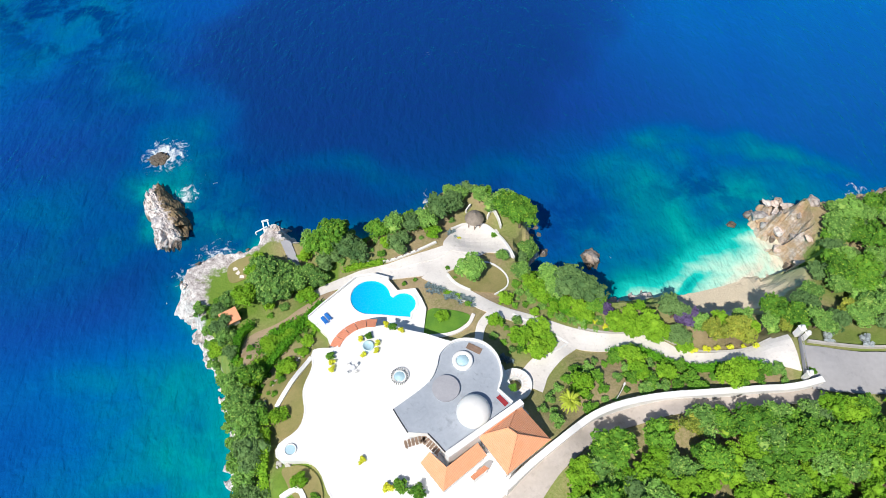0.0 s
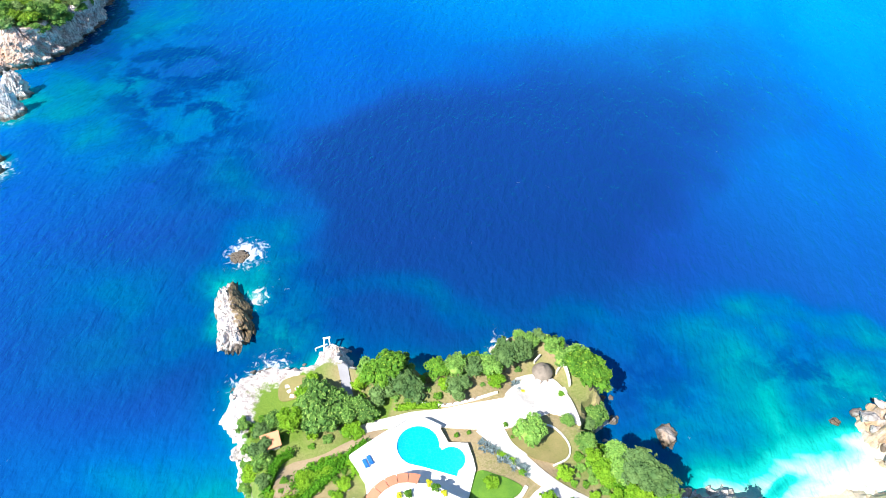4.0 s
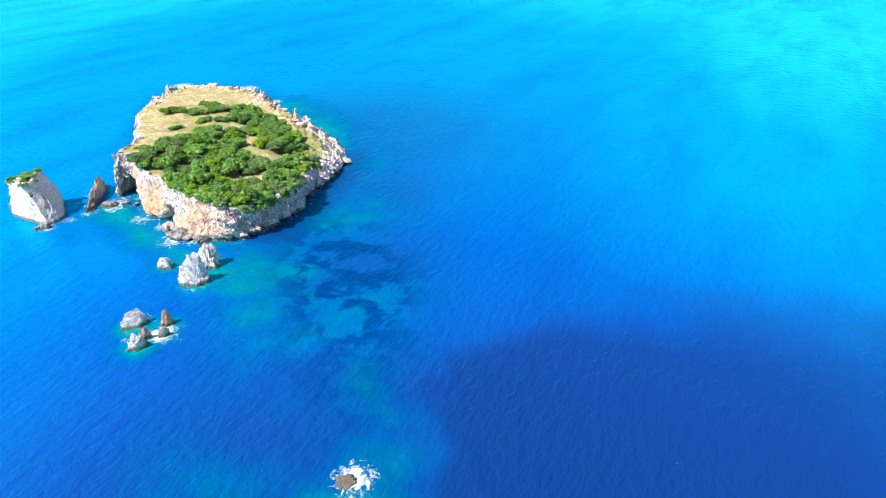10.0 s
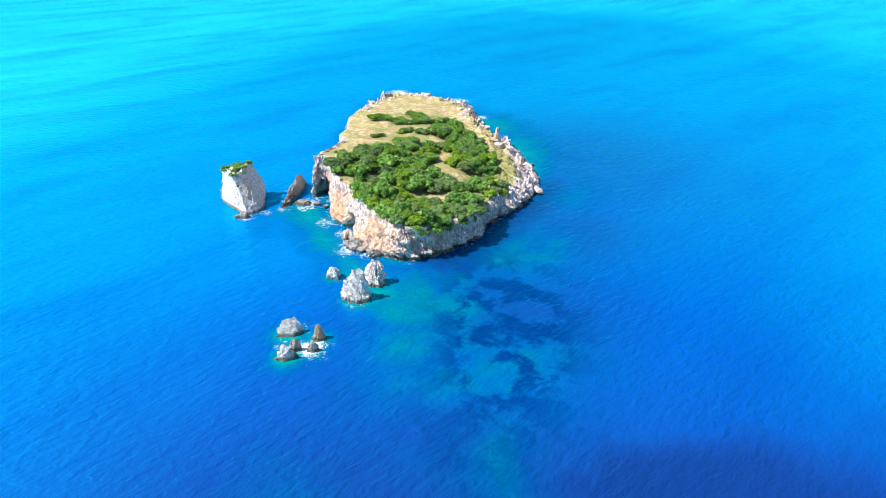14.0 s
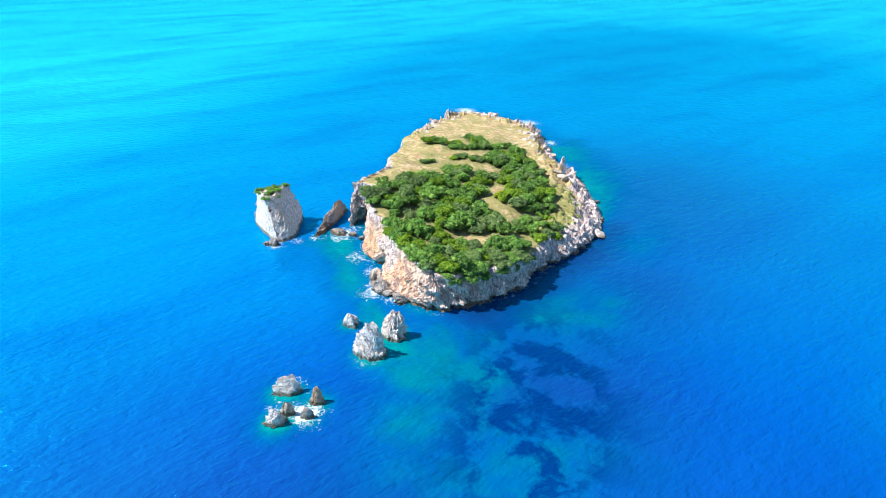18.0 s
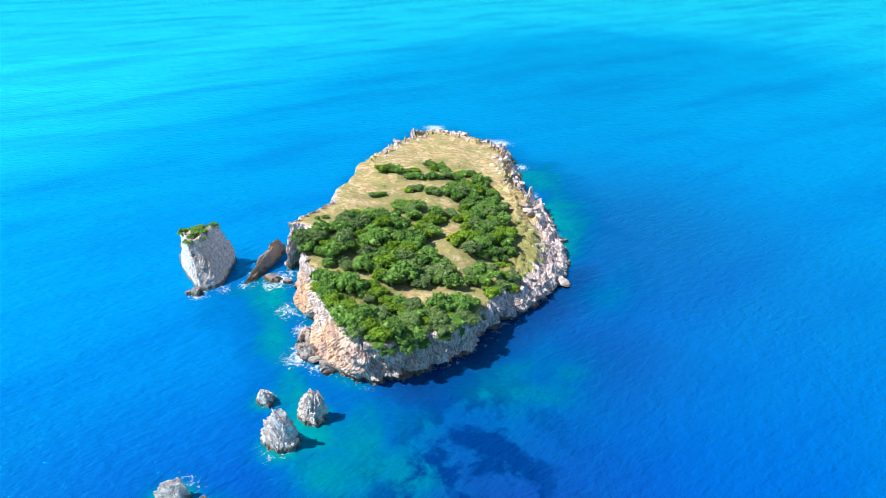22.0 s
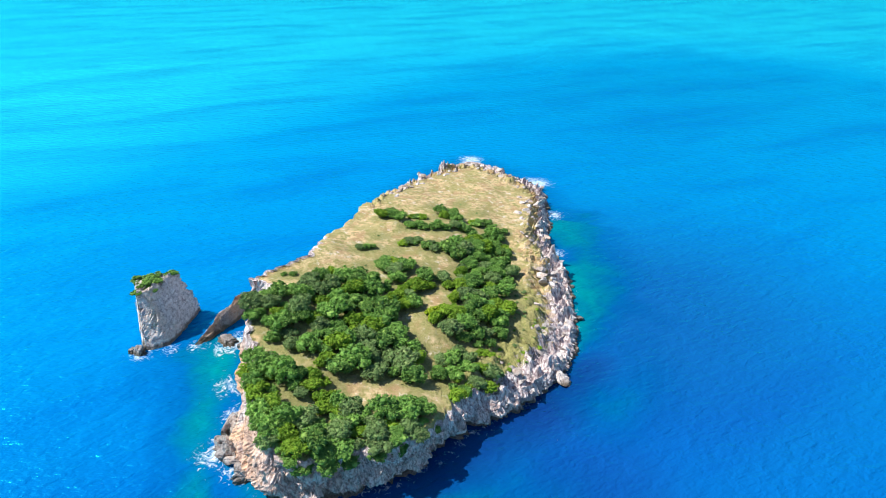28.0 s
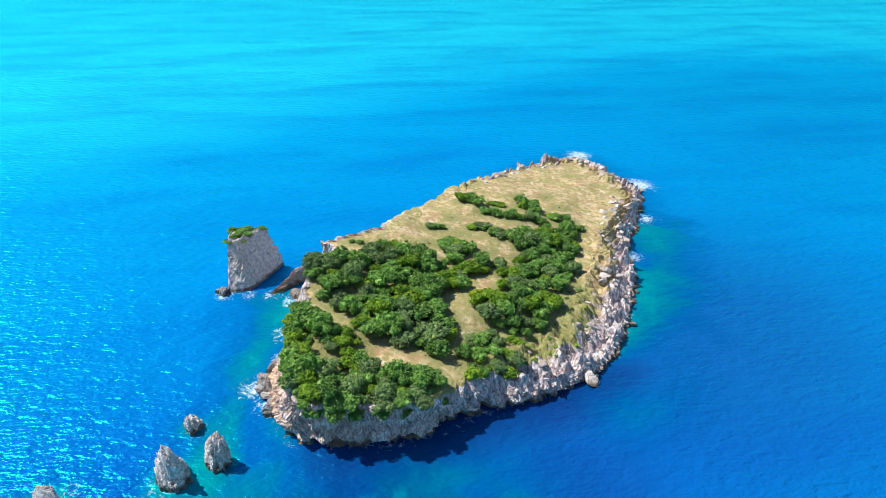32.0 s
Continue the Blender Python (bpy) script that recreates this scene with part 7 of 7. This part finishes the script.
grove([(-14.5, 82.5, 0.8, T), (-10.5, 83, 0.8, O), (-7, 83.5, 0.75, G), (-9.8, 78.2, 0.85, G), (-4, 84.5, 0.8, O), (-1, 88, 1.1, G), (2.2, 90.2, 0.9, G), (3.6, 93, 0.7, O), (8.5, 92.6, 0.75, O), (5.8, 95, 0.6, G), (1, 94.2, 0.5, O), (9.8, 94.6, 0.45, T), (11.5, 91, 0.7, O),
       (14.5, 88.5, 1.0, T), (17, 84.5, 1.0, T), (16.8, 88.8, 0.9, T), (18.2, 81, 0.9, O), (17, 77.5, 0.7, G), (-1.5, 91, 0.5, G), (-12.5, 79.2, 0.5, Lm), (13.6, 91, 0.8, O), (12.5, 75.6, 0.45, O)], "trees round the gazebo")
grove([(5.6, 71.2, 0.95, O), (25.4, 66.2, 1.15, G), (28.4, 64.6, 0.95, G), (22.4, 66.4, 0.85, O), (17.2, 68, 0.7, Lm), (19, 65.6, 0.75, Lm), (16.2, 71.5, 0.6, O), (29.6, 61.8, 0.6, T), (21, 69.4, 0.8, O), (24, 62.6, 0.55, Lm), (84.5, 83, 0.8, O), (86, 86, 0.8, O), (83, 79, 0.7, T), (89, 87.5, 0.7, O), (80, 73.5, 0.6, T), (86, 80, 0.8, T), (95, 89, 0.6, O), (76, 69.5, 0.7, G)], "trees above the cove")
# trees of their own colour on the slope: kind, centre, radius of the crown
nursery.add("purple_tree", plant_prototype("tree", "purple-leaved tree above the beach", "tree", 191, M_PURPLE, 2.6, 1.4, 16, 1300, 0.26, 0.85))
nursery.add("olive_tree", plant_prototype("tree", "broad yellow-green tree with a loose crown", "tree", 195, leaf_material("olive_leaves", (0.10, 0.17, 0.03), (0.44, 0.50, 0.07), (0.55, 0.50, 0.08)), 3.2, 2.0, 26, 2900, 0.26, 0.8))
SLOPE_TREES = ((Lm, 38, 55.6, 2.9), (Lm, 32.5, 57.6, 2.2), ("olive_tree", 50.2, 54.6, 2.7), ("olive_tree", 54.8, 55, 3.0), (G, 43.6, 54.4, 2.5), ("purple_tree", 46, 58, 2.7), (Lm, 38.1, 61, 1.4), ("purple_tree", 31.2, 60.6, 1.7), (O, 62, 57.6, 2.6), (G, 69.5, 61, 3.2), (O, 69.8, 56.4, 3.0), ("olive_tree", 76.5, 59.5, 2.3), (Lm, 59, 57.8, 1.9), ("olive_tree", 64.6, 56.6, 2.0), (Lm, 55.6, 58.6, 1.6))
for kind, x, y, wide in SLOPE_TREES:
    own = {Lm: 2.4, "purple_tree": 2.6, "olive_tree": 3.2}.get(kind, 3.0)
    nursery.plant(kind, x, y, ground_at(x, y) - 0.2, wide / own * 1.1, rt.uniform(0.9, 1.1), "trees on the slope above the beach", rand=rt)
for k, (x, y) in enumerate(scatter([(31, 58.5), (38, 57.6), (46, 55.4), (54, 54.2), (61, 56.8), (68, 57), (80, 56), (104, 56), (104, 88), (94, 88), (86.5, 85), (83, 78), (77, 66), (66, 61), (56, 59.6), (48, 59), (38, 59.6), (32, 60.5)], 2.8, 77)):
    if any(math.hypot(x - a, y - b) < wide * 0.85 for _, a, b, wide in SLOPE_TREES):
        continue
    kind = rt.choice((T, Lm, O, G, Lm, "olive_tree")) if x < 62 else rt.choice((T, O, O, G, T))
    nursery.plant(kind, x, y, ground_at(x, y) - 0.3, rt.uniform(0.85, 1.3), rt.uniform(0.85, 1.1), "trees on the slope above the beach", rand=rt)
far_wood = []
for k, (x, y) in enumerate(scatter([(17, 22), (23, 29.5), (30, 33), (38, 35.2), (48, 36.8), (60, 38), (70, 38.3), (90, 39), (115, 38), (115, -30), (17, -30)], 2.9, 78, 7000)):
    if x > 84 or y < 19:
        far_wood.append((x, y))
        continue
    if any(math.hypot(x - a, y - b) < c for a, b, c in ((38.7, 33.0, 2.0), (32.2, 31.7, 2.0))):
        continue
    nursery.plant(rt.choice((T, T, O, Lm, Lm)), x, y, ground_at(x, y) - 0.3, rt.uniform(0.95, 1.45), rt.uniform(0.8, 1.1), "woodland below the road", rand=rt)
for kind, x, y, s in ((Lm, 20.8, 27.6, 1.25), (T, 24.8, 30.2, 0.8), (G, 30, 25.6, 1.2), (T, 26.4, 26.4, 1.0), (O, 36, 29.6, 0.9), (T, 41, 30.8, 0.9), (T, 33.4, 27.4, 0.9), (O, 51, 36.4, 0.9), (T, 57, 37, 0.9), (G, 62, 37.2, 1.2), ("olive_tree", 36, 35, 0.8), ("olive_tree", 40.6, 35.6, 0.8), (Lm, 22.6, 28.8, 1.3), (Lm, 26.3, 30.6, 0.9), (T, 30.3, 33.3, 0.6), (Lm, 47.2, 36.2, 0.6)):
    nursery.plant(kind, x, y, ground_at(x, y) - 0.3, s, 0.95, "woodland below the road", rand=rt)
for k, (x, y) in enumerate(scatter([(16.5, 39.5), (19.5, 36.8), (26, 40), (35, 42.6), (47, 43.8), (60, 44.8), (58, 47), (46, 47.2), (38, 50.2), (30, 50.6), (25, 49), (18.5, 44)], 1.9, 79)):
    if math.hypot(x - 21.3, y - 40) > 2.2:
        nursery.plant(rt.choice(("green_shrub", "green_shrub", "green_shrub", "dark_shrub", "dark_shrub", "lime_shrub")), x, y, ground_at(x, y) - 0.2, rt.uniform(0.8, 1.9), rt.uniform(0.7, 1.2), "shrubs in the gardens", rand=rt)
for k, (x, y) in enumerate(scatter([(8.6, 58.6), (13.5, 59.6), (21.5, 54.6), (15.6, 50.8), (10.4, 53.4)], 1.8, 80)):
    nursery.plant(rt.choice(("green_shrub", "green_shrub", "dark_shrub", "dark_shrub", "lime_shrub")), x, y, ground_at(x, y) - 0.1, rt.uniform(0.6, 1.6), rt.uniform(0.6, 1.0), "shrubs in the gardens", rand=rt)


def woodland(points):
    """The wood that goes on beyond the road: trunks and crowns in one mesh."""
    rr = np.random.RandomState(61)
    verts, faces, base = [], [], 0
    for x, y in points:
        q = rr.uniform(2.6, 4.0)
        v, f = leaf_cloud(rr.randint(40), 10, 300, 0.16, 0.85)
        tv, tf = trunk_mesh(2.4, 0.2, rr.randint(20), 3, 1.2)
        z = ground_at(x, y)
        for a, b in ((v * q + (x, y, z + 2.2 + q * 0.5), f), (tv + (x, y, z), tf)):
            verts.append(a)
            faces += (b + base).tolist()
            base += len(a)
    thing("woodland", "dense green woodland running on beyond the road", "woodland", kind="stuff", mesh=mesh_from("woodland", np.concatenate(verts), faces, M_LEAF_WOOD))


woodland(far_wood)


def hedge(rows, width, height, label, material, seed):
    """A clipped but shaggy hedge: leaves over a solid leafy core, along a line."""
    rr = np.random.RandomState(seed)
    line = smooth_open([(*p, 0) for p in rows], 0.7)[:, :2]
    base = ground_height(line[:, 0], line[:, 1])[0]
    ob = thing("hedge", label, "hedge", group="hedges")
    core = sweep(np.c_[line, base], width * 0.75, -0.3, height * 0.8)
    part("core", core, material, ob)
    count = int(len(line) * 34 * width)
    k = rr.randint(len(line), size=count)
    at = np.c_[line[k], base[k]] + np.c_[rr.uniform(-0.5, 0.5, (count, 2)) * width * 1.05, height * (0.25 + 0.85 * rr.rand(count) ** 0.6)]
    t = rr.normal(size=(count, 3))
    t /= np.linalg.norm(t, axis=1)[:, None]
    b = np.cross(t, rr.normal(size=(count, 3)))
    b /= np.linalg.norm(b, axis=1)[:, None]
    s = rr.uniform(0.12, 0.3, (count, 1))
    q = np.stack([at - t * s, at + b * s * 0.6, at + t * s, at - b * s * 0.6], 1).reshape(-1, 3)
    part("leaves", mesh_from("leaves", q, np.arange(count * 4).reshape(-1, 4), material), None, ob)


hedge([(-40.4, 48), (-40.2, 53), (-40.2, 58), (-38.6, 60.4)], 1.7, 1.6, "tall bright green hedge beside the earth strip", M_HEDGE, 1)
hedge([(-35, 54.8), (-31.6, 57.6), (-28, 60)], 2.6, 1.3, "broad green hedge along the earth strip", M_HEDGE, 2)
hedge([(-34.5, 47), (-32, 52.3), (-29.2, 57), (-27.8, 60), (-24.6, 64.2)], 1.6, 1.4, "long green hedge below the pool deck", M_HEDGE, 3)
hedge([(-37.8, 43.5), (-36.6, 48), (-34.8, 51.4)], 2.2, 1.3, "yellow-green hedge on the west slope", M_LEAF_LIME, 4)
hedge([(-29.4, 22), (-29.8, 28), (-30.4, 33), (-30.8, 37.6)], 1.8, 2.4, "tall lime-green hedge beside the cliff path", M_LEAF_LIME, 5)
hedge([(-20.5, 73), (-16.5, 74), (-12.8, 74.8)], 1.4, 0.7, "low bright green hedge by the drive", M_LEAF_LIME, 6)
hedge([(-15.2, 24), (-15.2, 27.6)], 0.9, 1.0, "narrow green hedge on the terrace", M_HEDGE, 7)
hedge([(0.6, 66.6), (3.4, 65.2)], 1.0, 0.5, "low bright green planting in the agave bed", M_LEAF_LIME, 8)
hedge([(31, 51.6), (36, 51.8), (41, 49.6), (47, 48), (56, 47.4)], 1.6, 1.2, "green hedge along the south side of the drive", M_HEDGE, 9)
hedge([(19.5, 66.2), (23.5, 61.6), (28, 58.8)], 1.6, 1.0, "loose green hedge beside the drive", M_HEDGE, 10)
W = [(-35.4, 47.6, 0.7, T), (-37.6, 42.2, 0.7, O), (-34.8, 35.2, 0.8, O), (-33.6, 31.6, 0.9, O), (-31, 23.5, 0.9, G), (-39.8, 47.6, 0.6, O), (-32, 39.6, 0.6, T), (-36.5, 43.5, 0.8, O), (-34.5, 40.8, 0.75, O), (-38.5, 46, 0.75, O), (-39.5, 50.2, 0.5, O), (-34.2, 37, 0.9, O), (-32.6, 33.8, 0.9, G), (-32.2, 30, 0.9, G), (-31.2, 26.5, 0.9, G), (-36.6, 39.8, 0.6, G), (-33.6, 27.8, 0.5, O),
     (-36, 45.6, 0.6, Lm), (-41, 54, 0.45, G)]
grove(W, "trees on the west cliff")
for x, y, s, kind in ((-28.9, 39.6, 1.1, "lime_shrub"), (-27, 39.9, 0.4, "green_shrub"), (-23.4, 28.6, 0.9, "lime_shrub"), (-20.6, 26, 1.0, "green_shrub"), (-30.4, 44.4, 0.8, "green_shrub"), (-29.6, 47, 0.9, "green_shrub"),
                      (-28.6, 49.6, 0.9, "lime_shrub"), (-31.8, 44.6, 0.6, "green_shrub"), (-30.4, 50.2, 1.0, "green_shrub"), (-27.6, 53.4, 0.8, "green_shrub"), (-26.4, 55.2, 0.9, "green_shrub"), (-33.6, 50.6, 1.2, "green_shrub"),
                      (-0.2, 59.9, 0.8, "lime_shrub"), (5.0, 63.2, 0.9, "green_shrub"), (-5.8, 69.8, 0.6, "green_shrub"), (-8, 68.8, 0.7, "green_shrub"), (-6.6, 26, 1.6, "green_shrub"), (-3.6, 25.2, 1.7, "green_shrub"), (-8.4, 25.8, 1.4, "yellow_shrub"),
                      (2.6, 70.6, 0.5, "green_shrub"), (1.0, 73.2, 0.7, "green_shrub"), (15.6, 73.4, 0.9, "green_shrub"), (3.4, 82.2, 0.7, "yellow_shrub"), (11.4, 83.2, 0.9, "green_shrub"), (12.4, 43.4, 1.0, "green_shrub"), (64.5, 46.0, 1.1, "green_shrub"),
                      (35.5, 56.6, 1.4, "lime_shrub"), (31, 57.6, 0.9, "yellow_shrub"), (38.4, 56.4, 1.1, "lime_shrub"), (42, 54.9, 1.0, "lime_shrub"), (33.4, 57.4, 1.5, "lime_shrub"), (40, 55.4, 1.4, "lime_shrub"), (29.4, 58.8, 1.0, "yellow_shrub"), (44.2, 53.6, 1.3, "lime_shrub")):
    z = TERRACE if (-20 < x < 5 and y < 30 and x > -19) else 16.2 if (x, y) == (12.4, 43.4) else ground_at(x, y)
    nursery.plant(kind, x, y, z - 0.05, s, 0.95, "shrubs in the gardens", rand=rt)
for k in range(6):
    x, y = 46.5 + 2.1 * k, 52.0 + 0.2 * math.sin(k)
    nursery.plant("yellow_shrub", x, y, ground_at(x, y), rt.uniform(0.9, 1.4), 0.8, "yellow shrubs along the drive", rand=rt)
for x, y in smooth_open([(-51.5, 66, 0), (-49.2, 61, 0), (-46.4, 55.5, 0), (-43.6, 50.5, 0), (-41.6, 44, 0), (-39.6, 38, 0), (-37.2, 32, 0), (-35, 25, 0), (-32.5, 20, 0)], 2.0)[:, :2]:
    x, y = x + rt.uniform(-0.8, 0.8), y + rt.uniform(-0.6, 0.6)
    nursery.plant(rt.choice(("dark_shrub", "dark_shrub", "green_shrub")), x, y, ground_at(x, y) - 0.2, rt.uniform(1.2, 2.0), rt.uniform(0.7, 1.0), "shrubs on the west cliff", rand=rt)
nursery.add("silver_shrub", plant_prototype("shrub", "large round silver-grey shrub beside the road", "shrub", 193, leaf_material("silver_leaves", (0.36, 0.42, 0.44), (0.55, 0.60, 0.62)), 1.5, 0.2, 8, 560, 0.2, 0.8))
nursery.plant("silver_shrub", 70.5, 53.4, ground_at(70.5, 53.4), 1.0, 0.9, "silver shrubs", rand=rt)
nursery.plant("silver_shrub", 77.4, 52.8, ground_at(77.4, 52.8), 1.05, 0.9, "silver shrubs", rand=rt)


for x, y in scatter([(-36, 44), (-34, 54), (-28, 60), (-24, 60), (-26, 54), (-31, 47)], 1.7, 83):
    nursery.plant(rt.choice(("green_shrub", "green_shrub", "lime_shrub")), x, y, ground_at(x, y) - 0.2, rt.uniform(0.6, 1.1), rt.uniform(0.7, 1.0), "shrubs in the gardens", rand=rt)


for k, (outline, gap, low, high) in enumerate((([(-18, 76.4), (-12, 77), (-6, 79), (-2, 82), (-3, 86), (-10, 86), (-18, 83)], 2.3, 0.7, 1.3), ([(14.5, 66.5), (17, 74), (20, 75), (26, 68), (30, 63), (30, 57.4), (22, 60.4)], 2.0, 0.7, 1.4),
                                                ([(-40, 49), (-36, 49), (-30, 56.5), (-25, 61), (-27, 62), (-33, 58.4), (-38, 54)], 1.8, 0.7, 1.2), ([(-46, 56), (-41.5, 56), (-42, 66), (-46, 68), (-50, 66)], 2.1, 0.8, 1.4),
                                                ([(-35, 62), (-28, 66), (-23, 71), (-28, 74), (-36, 68)], 2.3, 0.8, 1.3), ([(12, 63.5), (18, 61), (25, 58.6), (32, 56.8), (36, 58), (28, 62), (18, 67)], 1.7, 0.6, 1.3), ([(-30, 76), (-22, 74), (-18, 75.4), (-20, 84), (-30, 83)], 2.2, 0.7, 1.2), ([(-1, 86), (3, 88), (1, 97), (-4, 95)], 2.0, 0.6, 1.1))):
    for x, y in scatter(outline, gap, 90 + k):
        nursery.plant(rt.choice(("green_shrub", "green_shrub", "dark_shrub", "dark_shrub", "lime_shrub")), x, y, ground_at(x, y) - 0.2, rt.uniform(low, high), rt.uniform(0.7, 1.0), "shrubs in the gardens", rand=rt)


def coast_boulders():
    """Rocks broken from the headland along the waterline and at the ends of the beach."""
    ground = next(o for o in scene.objects if o.name == "ground")
    rr = np.random.RandomState(17)
    pale, brown = boulder_meshes(5, M_ROCK, 210), boulder_meshes(5, M_ROCK_DARK, 230)
    line = smooth_open([(*p, 0) for p in COAST[1:]], 0.8)[:, :2]
    line = line[(line[:, 0] > -62) & (line[:, 0] < 112)]
    for _ in range(150):
        p = line[rr.randint(len(line))] + rr.normal(size=2) * 1.3
        if 24 < p[0] < 79 and p[1] < 84:
            continue
        if p[0] < -25 and p[1] < 64 and rr.rand() < 0.7:
            continue
        s = rr.uniform(0.35, 1.0) * (1.5 if rr.rand() < 0.15 else 1)
        z = max(ground_at(*p), -0.2)
        ob = part("boulder", (brown if z < 0.6 or p[0] > 70 else pale)[rr.randint(5)], None, ground)
        ob.matrix_world = pose(p[0], p[1], z + 0.1 * s, rr.uniform(-25, 25), rr.uniform(-25, 25), rr.uniform(0, 360)) @ Matrix.Diagonal((s * rr.uniform(0.9, 1.6), s, s * rr.uniform(0.6, 1.0), 1))
    for x, y, s in ((34.5, 70.5, 1.6), (36.6, 69.4, 1.4), (39.4, 69, 1.1), (77.2, 84, 1.3), (76, 90.5, 1.5), (78.6, 80, 1.2), (73.6, 94.8, 1.5), (79, 95.8, 1.3), (80.8, 88.6, 1.2), (75, 93, 1.8), (77.4, 87.6, 1.0), (78.6, 92.4, 1.7), (81.6, 93.6, 1.6), (80, 84.6, 1.5), (79.4, 77.6, 1.4), (82.6, 89.8, 1.7), (77.6, 95.6, 1.4), (80.4, 81.4, 1.3), (84.6, 92, 1.5), (78.4, 88.6, 1.6), (88, 94, 1.6), (92, 95, 1.5), (95.4, 96.6, 1.7), (98, 98, 1.4), (103, 100, 1.2)):
        ob = part("boulder", (pale if 76 < x < 95 and rr.rand() < 0.6 else brown)[rr.randint(5)], None, ground)
        ob.matrix_world = pose(x, y, max(0.2, ground_at(x, y)) + 0.2, rr.uniform(-20, 20), rr.uniform(-20, 20), rr.uniform(0, 360)) @ Matrix.Diagonal((s * 1.3, s, s * 0.8, 1))


coast_boulders()

# the villa stands a storey lower down the slope: one even scaling brings it and all on its terrace there
EASE = Matrix.Translation((0, 0, 120)) @ Matrix.Scale(1.0396, 4) @ Matrix.Translation((0, 0, -120))
bpy.context.view_layer.update()
for ob in list(scene.objects):
    p = ob.matrix_world.translation
    if ob.parent is None and (ob in (villa, pergola) or (p.z > TERRACE - 0.2 and p.z < TERRACE + 0.2 and -27 < p.x < 12 and 19 < p.y < 55)):
        ob.matrix_world = EASE @ ob.matrix_world
nursery.tidy()
